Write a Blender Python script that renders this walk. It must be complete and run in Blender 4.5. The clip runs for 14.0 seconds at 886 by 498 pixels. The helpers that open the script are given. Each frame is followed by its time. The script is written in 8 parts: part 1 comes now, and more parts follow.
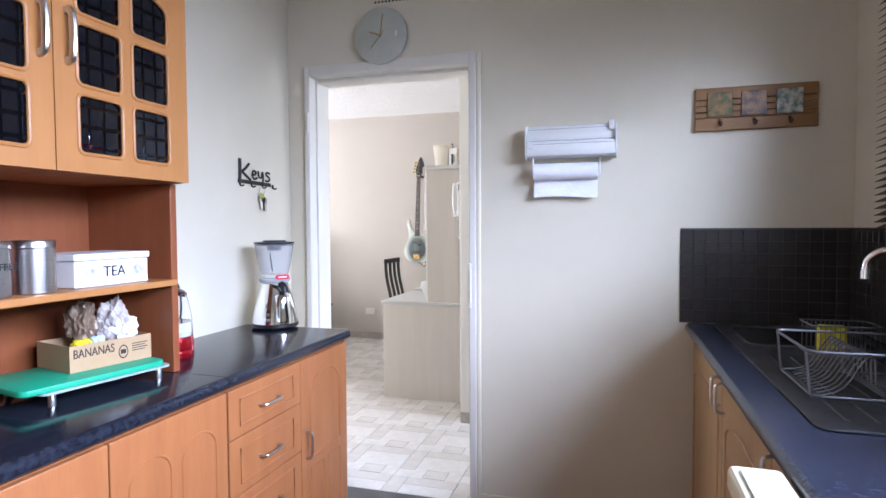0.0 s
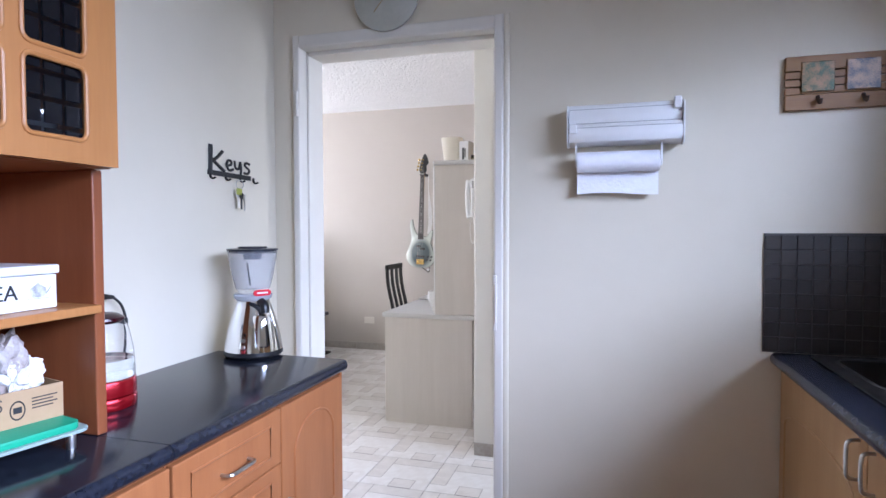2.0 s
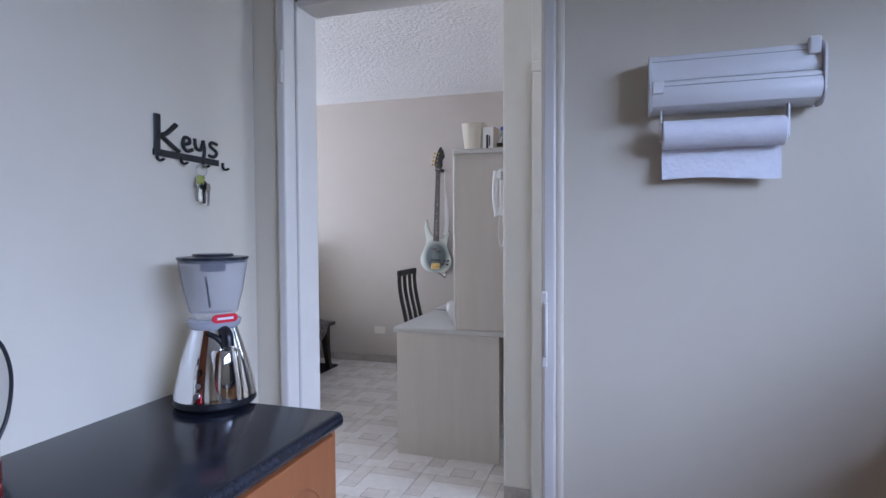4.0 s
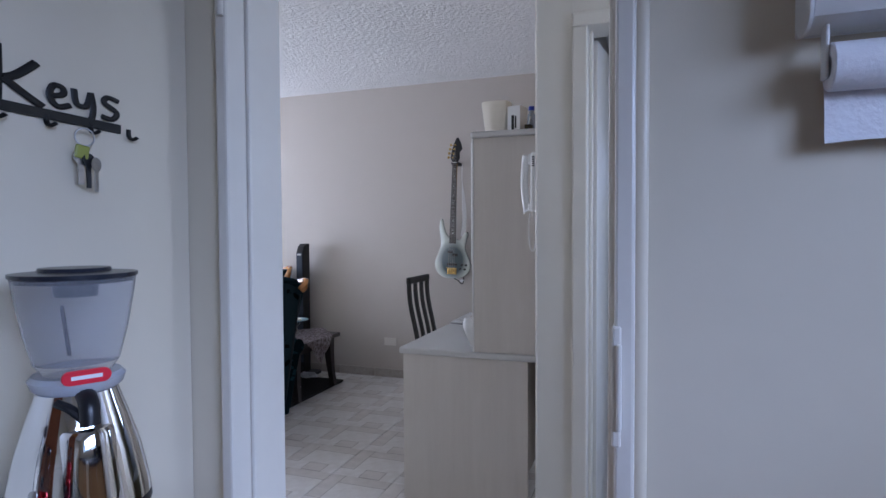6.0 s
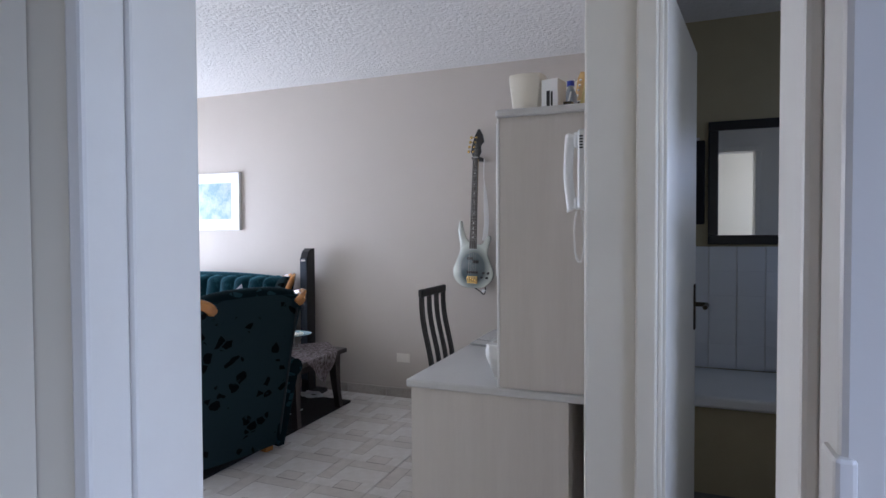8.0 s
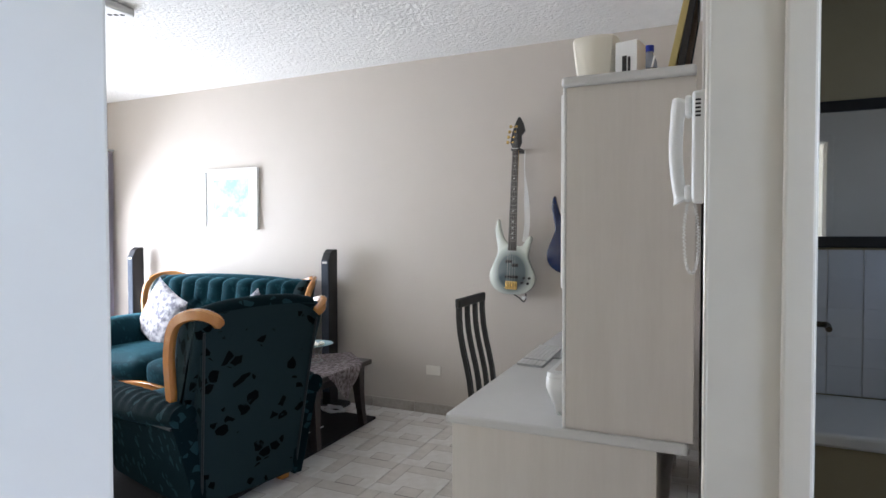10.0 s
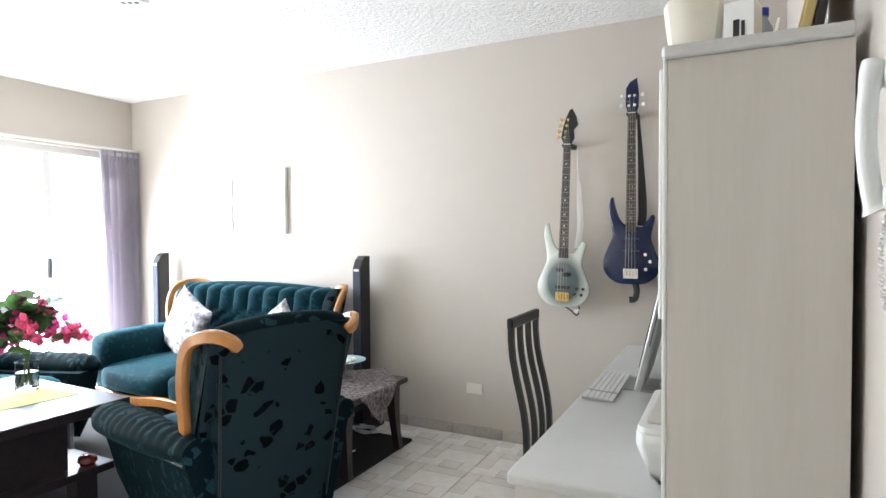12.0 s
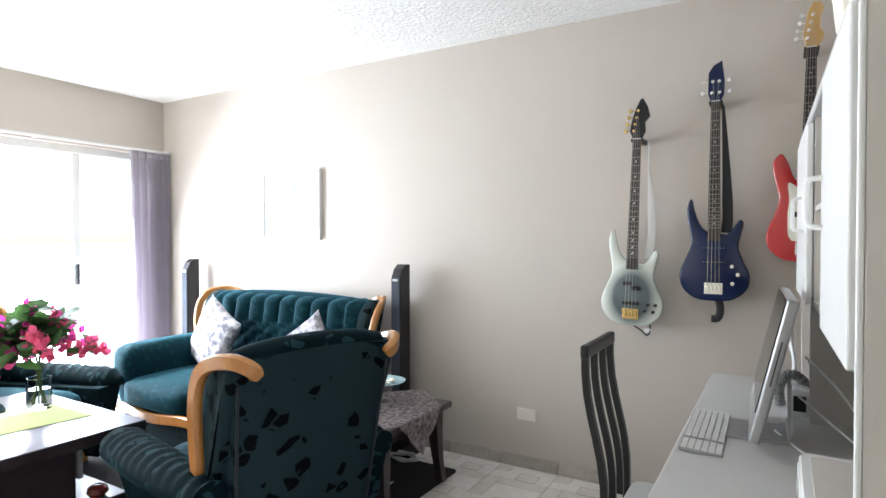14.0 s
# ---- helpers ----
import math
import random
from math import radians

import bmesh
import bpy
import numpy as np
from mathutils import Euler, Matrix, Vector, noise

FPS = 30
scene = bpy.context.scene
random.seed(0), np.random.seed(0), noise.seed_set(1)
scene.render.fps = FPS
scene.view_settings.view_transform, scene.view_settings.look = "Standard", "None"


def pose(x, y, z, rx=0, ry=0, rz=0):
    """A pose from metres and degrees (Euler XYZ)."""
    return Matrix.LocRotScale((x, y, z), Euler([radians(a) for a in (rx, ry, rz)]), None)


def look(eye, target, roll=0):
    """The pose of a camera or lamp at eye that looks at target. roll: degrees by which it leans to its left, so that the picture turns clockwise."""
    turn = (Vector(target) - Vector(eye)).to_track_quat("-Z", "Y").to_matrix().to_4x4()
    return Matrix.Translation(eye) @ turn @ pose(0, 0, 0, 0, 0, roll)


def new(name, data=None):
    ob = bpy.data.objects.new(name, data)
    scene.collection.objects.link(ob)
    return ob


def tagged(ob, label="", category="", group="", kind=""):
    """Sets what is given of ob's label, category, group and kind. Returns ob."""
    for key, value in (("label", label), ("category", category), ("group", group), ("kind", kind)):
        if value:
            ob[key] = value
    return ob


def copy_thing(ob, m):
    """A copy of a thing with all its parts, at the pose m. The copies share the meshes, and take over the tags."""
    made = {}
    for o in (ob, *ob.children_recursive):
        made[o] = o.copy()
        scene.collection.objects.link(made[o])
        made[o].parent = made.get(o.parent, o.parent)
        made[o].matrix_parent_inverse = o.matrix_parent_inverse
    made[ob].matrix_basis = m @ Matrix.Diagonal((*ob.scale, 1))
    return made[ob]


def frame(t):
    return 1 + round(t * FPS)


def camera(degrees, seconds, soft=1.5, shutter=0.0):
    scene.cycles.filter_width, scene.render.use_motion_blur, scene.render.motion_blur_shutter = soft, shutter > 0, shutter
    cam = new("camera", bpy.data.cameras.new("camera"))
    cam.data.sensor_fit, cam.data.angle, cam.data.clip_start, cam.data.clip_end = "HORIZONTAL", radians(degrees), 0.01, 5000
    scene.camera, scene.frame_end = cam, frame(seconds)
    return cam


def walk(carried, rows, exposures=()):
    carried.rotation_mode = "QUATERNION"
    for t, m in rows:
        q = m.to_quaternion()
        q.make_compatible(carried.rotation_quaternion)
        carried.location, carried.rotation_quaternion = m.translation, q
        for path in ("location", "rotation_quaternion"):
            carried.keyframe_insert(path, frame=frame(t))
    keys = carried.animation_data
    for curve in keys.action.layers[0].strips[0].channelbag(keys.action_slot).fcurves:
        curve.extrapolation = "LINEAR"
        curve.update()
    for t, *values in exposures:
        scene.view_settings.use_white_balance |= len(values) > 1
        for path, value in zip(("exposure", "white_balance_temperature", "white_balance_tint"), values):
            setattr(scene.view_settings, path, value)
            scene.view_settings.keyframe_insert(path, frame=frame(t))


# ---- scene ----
cam = camera(75.3, 14.0)
PATH = [
    (0, (0.074, 0.374, 1.309), (-0.497, 2.289, 1.23), -0.3),
    (0.5, (0.008, 0.476, 1.303), (-0.562, 2.392, 1.232), -0.1),
    (1, (-0.054, 0.574, 1.299), (-0.618, 2.492, 1.229), -0.1),
    (1.5, (-0.101, 0.702, 1.311), (-0.665, 2.619, 1.234), -0.1),
    (2, (-0.143, 0.826, 1.314), (-0.707, 2.743, 1.242), -0.1),
    (2.5, (-0.182, 0.951, 1.319), (-0.758, 2.865, 1.247), -0.2),
    (3, (-0.248, 1.079, 1.313), (-0.832, 2.991, 1.242), -0.2),
    (5.5, (-0.463, 1.761, 1.309), (-1.115, 3.65, 1.245), -0.4),
    (6, (-0.512, 1.898, 1.305), (-1.179, 3.783, 1.242), -0.3),
    (6.5, (-0.547, 2.013, 1.293), (-1.227, 3.893, 1.238), -0.2),
    (7, (-0.583, 2.14, 1.304), (-1.282, 4.013, 1.248), -0.3),
    (7.5, (-0.631, 2.284, 1.308), (-1.348, 4.151, 1.254), -0.3),
    (10, (-0.913, 2.779, 1.31), (-1.723, 4.607, 1.258), -0.1),
    (10.5, (-0.983, 2.852, 1.308), (-1.81, 4.672, 1.256), -0.1),
    (11, (-1.05, 2.934, 1.318), (-1.895, 4.746, 1.264), -0.1),
    (11.5, (-1.093, 3.007, 1.34), (-1.965, 4.806, 1.281), -0.2),
    (12, (-1.125, 3.078, 1.348), (-2.032, 4.86, 1.295), -0.3),
    (12.5, (-1.167, 3.15, 1.344), (-2.109, 4.914, 1.309), -0.1),
    (13, (-1.23, 3.234, 1.353), (-2.202, 4.982, 1.314), -0.2),
    (13.5, (-1.297, 3.316, 1.353), (-2.293, 5.05, 1.316), -0.1),
    (14, (-1.367, 3.384, 1.353), (-2.383, 5.107, 1.321), -0.0),
]
EXPOSURES = [(0, 0.60, 5980, 16), (3, 0.04, 5600, 19), (5.5, -0.80, 5280, 19), (7.5, -0.68, 5420, 18), (10, -0.20, 5850, 12), (12, 0.40, 5930, 9), (13, 0.44, 5900, 9), (14, 0.24, 5880, 9)]
walk(cam, [(t, look(eye, target, roll)) for t, eye, target, roll in PATH], EXPOSURES)

# ---- world, sun and daylight ----
world = bpy.data.worlds.new("world")
scene.world = world
world.use_nodes = True
wt = world.node_tree
sky = wt.nodes.new("ShaderNodeTexSky")
sky.sky_type = "NISHITA"
sky.sun_disc = False
sky.sun_elevation = radians(42)
sky.sun_rotation = radians(285)
wt.links.new(sky.outputs["Color"], wt.nodes["Background"].inputs["Color"])
wt.nodes["Background"].inputs["Strength"].default_value = 0.15
sun = new("sun", bpy.data.lights.new("sun", "SUN"))
sun.data.energy, sun.data.angle, sun.data.color = 5.0, radians(0.6), (1.0, 0.96, 0.91)
sun.matrix_world = look((-8, 2.9, 7.2), (0, 5.0, 0))


def area_light(name, eye, target, w, h, power, color, spread=180):
    ob = new(name, bpy.data.lights.new(name, "AREA"))
    ob.data.shape, ob.data.size, ob.data.size_y, ob.data.energy, ob.data.color = "RECTANGLE", w, h, power, color
    ob.data.spread = radians(spread)
    ob.matrix_world = look(eye, target)
    return ob


BXW = 0.97
area_light("kitchen_window_daylight", (2.3, 1.2, 2.48), (0.0, 1.2, 1.25), 4.2, 1.5, 700, (0.665, 0.775, 1.0))
area_light("patio_door_daylight", (-6.27, 4.95, 1.15), (-4.6, 4.9, 0.15), 2.3, 1.9, 180, (0.95, 0.975, 1.0))
# added fill lamp aimed up at the ceiling, in place of bounce off the paving
area_light("patio_bounce_fill", (-6.26, 4.95, 0.30), (-5.0, 5.1, 1.9), 2.3, 0.5, 50, (1.0, 0.98, 0.95))

# added lamp to brighten the bathroom, set in an assumed, unseen opening
area_light("bathroom_fill", (BXW, 5.1, 1.7), (-1.0, 5.1, 1.3), 0.66, 0.66, 2.5, (0.78, 0.88, 1.0))
# added lamp to brighten the passage and wall end; no window is known here
area_light("passage_fill", (BXW, 3.575, 1.68), (-1.0, 3.575, 1.3), 0.5, 0.7, 17, (0.80, 0.89, 1.0))

# ---- materials ----


def mat(name, base, rough=0.5, metal=0.0, second=None, scale=6.0, stretch=(1, 1, 1), amount=0.5, bump=0.0, bump_scale=60.0,
        rough_var=0.0, bump_depth=0.004, coat=0.0, random_tint=0.0, transmission=0.0, ior=1.45, sheen=0.0, spec=0.5):
    """A surface with two scales of colour variation, gloss variation and fine relief."""
    m = bpy.data.materials.new(name)
    m.use_nodes = True
    nt = m.node_tree
    p = nt.nodes["Principled BSDF"]
    base = (*base[:3], 1)
    p.inputs["Base Color"].default_value = base
    p.inputs["Roughness"].default_value = rough
    p.inputs["Metallic"].default_value = metal
    p.inputs["Coat Weight"].default_value = coat
    p.inputs["Coat Roughness"].default_value = 0.08
    p.inputs["Transmission Weight"].default_value = transmission
    p.inputs["IOR"].default_value = ior
    p.inputs["Sheen Weight"].default_value = sheen
    p.inputs["Specular IOR Level"].default_value = spec
    geo = nt.nodes.new("ShaderNodeTexCoord")
    mp = nt.nodes.new("ShaderNodeMapping")
    mp.inputs["Scale"].default_value = stretch
    nt.links.new(geo.outputs["Object"], mp.inputs["Vector"])
    color = None
    if second is not None:
        n1 = nt.nodes.new("ShaderNodeTexNoise")
        n1.inputs["Scale"].default_value, n1.inputs["Detail"].default_value = scale, 6
        n2 = nt.nodes.new("ShaderNodeTexNoise")
        n2.inputs["Scale"].default_value, n2.inputs["Detail"].default_value = scale * 7, 4
        for n in (n1, n2):
            nt.links.new(mp.outputs["Vector"], n.inputs["Vector"])
        add = nt.nodes.new("ShaderNodeMath")
        add.operation = "ADD"
        half = nt.nodes.new("ShaderNodeMath")
        half.operation = "MULTIPLY"
        half.inputs[1].default_value = 0.45
        nt.links.new(n2.outputs["Fac"], half.inputs[0])
        nt.links.new(n1.outputs["Fac"], add.inputs[0])
        nt.links.new(half.outputs[0], add.inputs[1])
        ramp = nt.nodes.new("ShaderNodeMapRange")
        ramp.inputs["From Min"].default_value, ramp.inputs["From Max"].default_value = 0.72 - 0.3 * (1 - amount) - 0.12, 0.72 + 0.3 * (1 - amount) + 0.12
        nt.links.new(add.outputs[0], ramp.inputs["Value"])
        mix = nt.nodes.new("ShaderNodeMix")
        mix.data_type = "RGBA"
        mix.inputs["A"].default_value, mix.inputs["B"].default_value = base, (*second[:3], 1)
        nt.links.new(ramp.outputs["Result"], mix.inputs["Factor"])
        color = mix.outputs["Result"]
        if rough_var:
            rr = nt.nodes.new("ShaderNodeMapRange")
            rr.inputs["To Min"].default_value, rr.inputs["To Max"].default_value = max(0.02, rough - rough_var), min(1, rough + rough_var)
            nt.links.new(n1.outputs["Fac"], rr.inputs["Value"])
            nt.links.new(rr.outputs["Result"], p.inputs["Roughness"])
    if random_tint:
        info = nt.nodes.new("ShaderNodeObjectInfo")
        hsv = nt.nodes.new("ShaderNodeHueSaturation")
        if color is not None:
            nt.links.new(color, hsv.inputs["Color"])
        else:
            hsv.inputs["Color"].default_value = base
        vr = nt.nodes.new("ShaderNodeMapRange")
        vr.inputs["To Min"].default_value, vr.inputs["To Max"].default_value = 1 - random_tint, 1 + random_tint
        nt.links.new(info.outputs["Random"], vr.inputs["Value"])
        nt.links.new(vr.outputs["Result"], hsv.inputs["Value"])
        color = hsv.outputs["Color"]
    if color is not None:
        nt.links.new(color, p.inputs["Base Color"])
    if bump:
        b = nt.nodes.new("ShaderNodeBump")
        b.inputs["Strength"].default_value, b.inputs["Distance"].default_value = bump, bump_depth
        n3 = nt.nodes.new("ShaderNodeTexNoise")
        n3.inputs["Scale"].default_value, n3.inputs["Detail"].default_value = bump_scale, 5
        nt.links.new(mp.outputs["Vector"], n3.inputs["Vector"])
        nt.links.new(n3.outputs["Fac"], b.inputs["Height"])
        nt.links.new(b.outputs["Normal"], p.inputs["Normal"])
    return m


M_KWALL = mat("kitchen_paint", (0.70, 0.64, 0.515), 0.36, second=(0.66, 0.60, 0.475), scale=1.5, amount=0.3, bump=0.07, bump_scale=30, rough_var=0.08)
M_LWALL = mat("living_paint", (0.53, 0.485, 0.435), 0.6, second=(0.505, 0.46, 0.41), scale=1.2, amount=0.3, bump=0.2, bump_scale=60)
M_BWALL = mat("bathroom_paint", (0.42, 0.37, 0.24), 0.6, second=(0.38, 0.33, 0.21), scale=1.4, bump=0.2)
M_FRAME = mat("gloss_cream_paint", (0.72, 0.69, 0.62), 0.3, second=(0.68, 0.64, 0.57), scale=3, amount=0.3, bump=0.15, bump_scale=25)
M_CEIL = mat("stippled_ceiling", (0.83, 0.82, 0.80), 0.8, second=(0.78, 0.77, 0.75), scale=20, bump=1.0, bump_scale=48, bump_depth=0.012)
M_KFLOOR = mat("dark_grey_vinyl", (0.10, 0.10, 0.10), 0.45, second=(0.15, 0.145, 0.14), scale=9, bump=0.2)
M_GROUT = mat("grout", (0.18, 0.16, 0.14), 0.8, second=(0.25, 0.22, 0.19), scale=30)
M_WOOD = mat("cherry_foil_wood", (0.36, 0.135, 0.048), 0.38, second=(0.28, 0.098, 0.034), scale=7, stretch=(3, 3, 0.35), amount=0.35, rough_var=0.08, bump=0.05)
M_WOODH = mat("beech_foil_wood", (0.46, 0.20, 0.065), 0.38, second=(0.39, 0.16, 0.048), scale=7, stretch=(3, 3, 0.3), amount=0.35, rough_var=0.08)
M_WOODR = mat("light_oak_foil", (0.46, 0.29, 0.14), 0.45, second=(0.40, 0.24, 0.11), scale=7, stretch=(3, 3, 0.3), amount=0.35)
# cherry foil, darkened: the shade inside the open shelf is in its colour
M_WOODI = mat("shaded_cherry_foil_wood", (0.27, 0.082, 0.030), 0.4, second=(0.21, 0.060, 0.022), scale=7, stretch=(3, 3, 0.35), amount=0.35, rough_var=0.08)
M_TOP = mat("black_granite_laminate", (0.007, 0.008, 0.013), 0.14, second=(0.020, 0.023, 0.034), scale=70, amount=0.8, rough_var=0.05, bump=0.04, bump_scale=200)
M_STEEL = mat("brushed_steel", (0.62, 0.61, 0.60), 0.28, 1.0, second=(0.5, 0.5, 0.5), scale=14, stretch=(1, 1, 12), amount=0.3)
M_CHROME = mat("chrome", (0.82, 0.82, 0.82), 0.06, 1.0)
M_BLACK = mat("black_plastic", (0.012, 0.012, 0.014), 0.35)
M_BLACKM = mat("black_painted_metal", (0.01, 0.01, 0.01), 0.45)
M_WHITE = mat("white_plastic", (0.80, 0.80, 0.79), 0.35, second=(0.76, 0.76, 0.74), scale=5, amount=0.3)
M_CREAM = mat("cream_plastic", (0.74, 0.68, 0.50), 0.4, second=(0.70, 0.64, 0.46), scale=5)
M_PAPER = mat("paper_towel", (0.85, 0.85, 0.88), 0.9, second=(0.80, 0.80, 0.84), scale=40, bump=0.4, bump_scale=90)
M_MELAMINE = mat("whitewashed_melamine", (0.66, 0.625, 0.58), 0.45, second=(0.60, 0.565, 0.52), scale=6, stretch=(4, 4, 0.3), amount=0.3, bump=0.05)
M_GREYTOP = mat("light_grey_laminate", (0.62, 0.62, 0.61), 0.35, second=(0.58, 0.58, 0.57), scale=4)

# ---- building helpers ----


def part(name, bm, material, parent=None, label=""):
    """Links a bmesh as one mesh object under a thing or a part."""
    me = bpy.data.meshes.new(name)
    bm.to_mesh(me)
    bm.free()
    if isinstance(material, (list, tuple)):
        for m in material:
            me.materials.append(m)
    else:
        me.materials.append(material)
    ob = new(name, me)
    ob.parent = parent
    if parent is not None and "base" in parent:
        ob.matrix_parent_inverse = Matrix.Translation(parent["base"]).inverted()
    if label:
        ob["label"] = label
    return ob


def thing(name, label, category, m=None, group="", kind="", base=None):
    """An Empty for a thing: at the pose m, with parts in its own coordinates, or at base, with parts in the world's."""
    ob = new(name)
    ob.empty_display_size = 0.1
    if base is not None:
        ob.location = base
        ob["base"] = base
    if m is not None:
        ob.matrix_basis = m
    return tagged(ob, label, category, group, kind)


def smooth(ob, angle=40):
    ob.data.shade_smooth()
    ob.data.set_sharp_from_angle(angle=radians(angle))
    return ob


def box(x0, y0, z0, x1, y1, z1, bevel=0.0, seg=2, bm=None):
    """A box between two corners, with rounded edges, in a bmesh."""
    own = bmesh.new()
    r = bmesh.ops.create_cube(own, size=1)
    bmesh.ops.scale(own, vec=(abs(x1 - x0), abs(y1 - y0), abs(z1 - z0)), verts=r["verts"])
    bmesh.ops.translate(own, vec=((x0 + x1) / 2, (y0 + y1) / 2, (z0 + z1) / 2), verts=r["verts"])
    if bevel:
        bmesh.ops.bevel(own, geom=own.edges[:], offset=bevel, segments=seg, affect="EDGES", profile=0.5)
    return join(bm, own)


def join(bm, own):
    if bm is None:
        return own
    me = bpy.data.meshes.new("t")
    own.to_mesh(me)
    own.free()
    bm.from_mesh(me)
    bpy.data.meshes.remove(me)
    return bm


def moved(bm, m):
    bmesh.ops.transform(bm, matrix=m, verts=bm.verts)
    return bm


def lathe(profile, seg=40, bm=None, arc=360):
    """Turns (radius, height) pairs about z."""
    own = bmesh.new()
    rings = []
    n = seg if arc == 360 else seg + 1
    for r, z in profile:
        if r < 1e-5:
            v = own.verts.new((0, 0, z))
            rings.append([v] * n)
        else:
            rings.append([own.verts.new((r * math.cos(radians(arc) * i / seg), r * math.sin(radians(arc) * i / seg), z)) for i in range(n)])
    for a, b in zip(rings, rings[1:]):
        for i in range(seg):
            j = (i + 1) % n
            q = []
            for v in (a[i], a[j], b[j], b[i]):
                if v not in q:
                    q.append(v)
            if len(q) > 2:
                own.faces.new(q)
    return join(bm, own)


def tube(points, radius, seg=10, bm=None, closed=False, flat=None):
    """A round rod along points; radius may be a list; flat squashes it along its second axis."""
    own = bmesh.new()
    pts = [Vector(p) for p in points]
    n = len(pts)
    rings = []
    up = None
    for i, p in enumerate(pts):
        a = pts[(i - 1) % n] if closed or i else p
        b = pts[(i + 1) % n] if closed or i < n - 1 else p
        d = (b - a).normalized()
        if up is None:
            up = Vector((0, 0, 1)) if abs(d.z) < 0.9 else Vector((1, 0, 0))
        s = d.cross(up).normalized()
        up = s.cross(d).normalized()
        r = radius[i] if isinstance(radius, (list, tuple)) else radius
        k = flat or 1
        rings.append([own.verts.new(p + s * r * math.cos(2 * math.pi * j / seg) + up * r * k * math.sin(2 * math.pi * j / seg)) for j in range(seg)])
    pairs = list(zip(rings, rings[1:])) + ([(rings[-1], rings[0])] if closed else [])
    for a, b in pairs:
        for j in range(seg):
            own.faces.new((a[j], a[(j + 1) % seg], b[(j + 1) % seg], b[j]))
    if not closed:
        own.faces.new(rings[0][::-1])
        own.faces.new(rings[-1])
    bmesh.ops.recalc_face_normals(own, faces=own.faces[:])
    return join(bm, own)


def spline(points, n=8, closed=False):
    """A smooth line through points."""
    p = [Vector(q) for q in points]
    out = []
    m = len(p)
    for i in range(m if closed else m - 1):
        a, b, c, d = (p[(i - 1) % m] if closed or i else p[0]), p[i], p[(i + 1) % m], (p[(i + 2) % m] if closed or i + 2 < m else p[-1])
        for k in range(n):
            t = k / n
            out.append(0.5 * (2 * b + (c - a) * t + (2 * a - 5 * b + 4 * c - d) * t * t + (3 * b - a - 3 * c + d) * t ** 3))
    if not closed:
        out.append(p[-1])
    return out


def slab(outline, z0, z1, bevel=0.0, seg=2, bm=None):
    """A flat outline (x, y), raised from z0 to z1, with rounded rims."""
    own = bmesh.new()
    f = own.faces.new([own.verts.new((p[0], p[1], z0)) for p in outline])
    r = bmesh.ops.extrude_face_region(own, geom=[f])
    bmesh.ops.translate(own, vec=(0, 0, z1 - z0), verts=[v for v in r["geom"] if isinstance(v, bmesh.types.BMVert)])
    bmesh.ops.recalc_face_normals(own, faces=own.faces[:])
    if bevel:
        rim = [e for e in own.edges if abs(e.verts[0].co.z - e.verts[1].co.z) < 1e-6]
        bmesh.ops.bevel(own, geom=rim, offset=bevel, segments=seg, affect="EDGES", profile=0.5)
    return join(bm, own)


def shaped(outline, rings, bm=None):
    """A body over a free outline: rings of (inset, z), from the back to the front."""
    own = bmesh.new()
    n = len(outline)
    P = [Vector((p[0], p[1])) for p in outline]
    area = sum(P[i].x * P[(i + 1) % n].y - P[(i + 1) % n].x * P[i].y for i in range(n))
    sgn = 1 if area > 0 else -1
    nor = []
    for i in range(n):
        d = (P[(i + 1) % n] - P[i - 1]).normalized()
        nor.append(Vector((-d.y, d.x)) * sgn)
    loops = []
    for inset, z in rings:
        loops.append([own.verts.new((*(P[i] + nor[i] * inset), z)) for i in range(n)])
    for a, b in zip(loops, loops[1:]):
        for i in range(n):
            own.faces.new((a[i], a[(i + 1) % n], b[(i + 1) % n], b[i]))
    for lp in (loops[0], loops[-1]):
        es = [own.edges.get((lp[i], lp[(i + 1) % n])) for i in range(n)]
        bmesh.ops.triangle_fill(own, use_beauty=True, use_dissolve=False, edges=es)
    bmesh.ops.recalc_face_normals(own, faces=own.faces[:])
    return join(bm, own)


def rounded(x0, y0, x1, y1, r, n=5):
    """The outline of a rectangle with round corners."""
    out = []
    for cx, cy, a0 in ((x1 - r, y1 - r, 0), (x0 + r, y1 - r, 90), (x0 + r, y0 + r, 180), (x1 - r, y0 + r, 270)):
        for i in range(n + 1):
            a = radians(a0 + 90 * i / n)
            out.append((cx + r * math.cos(a), cy + r * math.sin(a)))
    return out


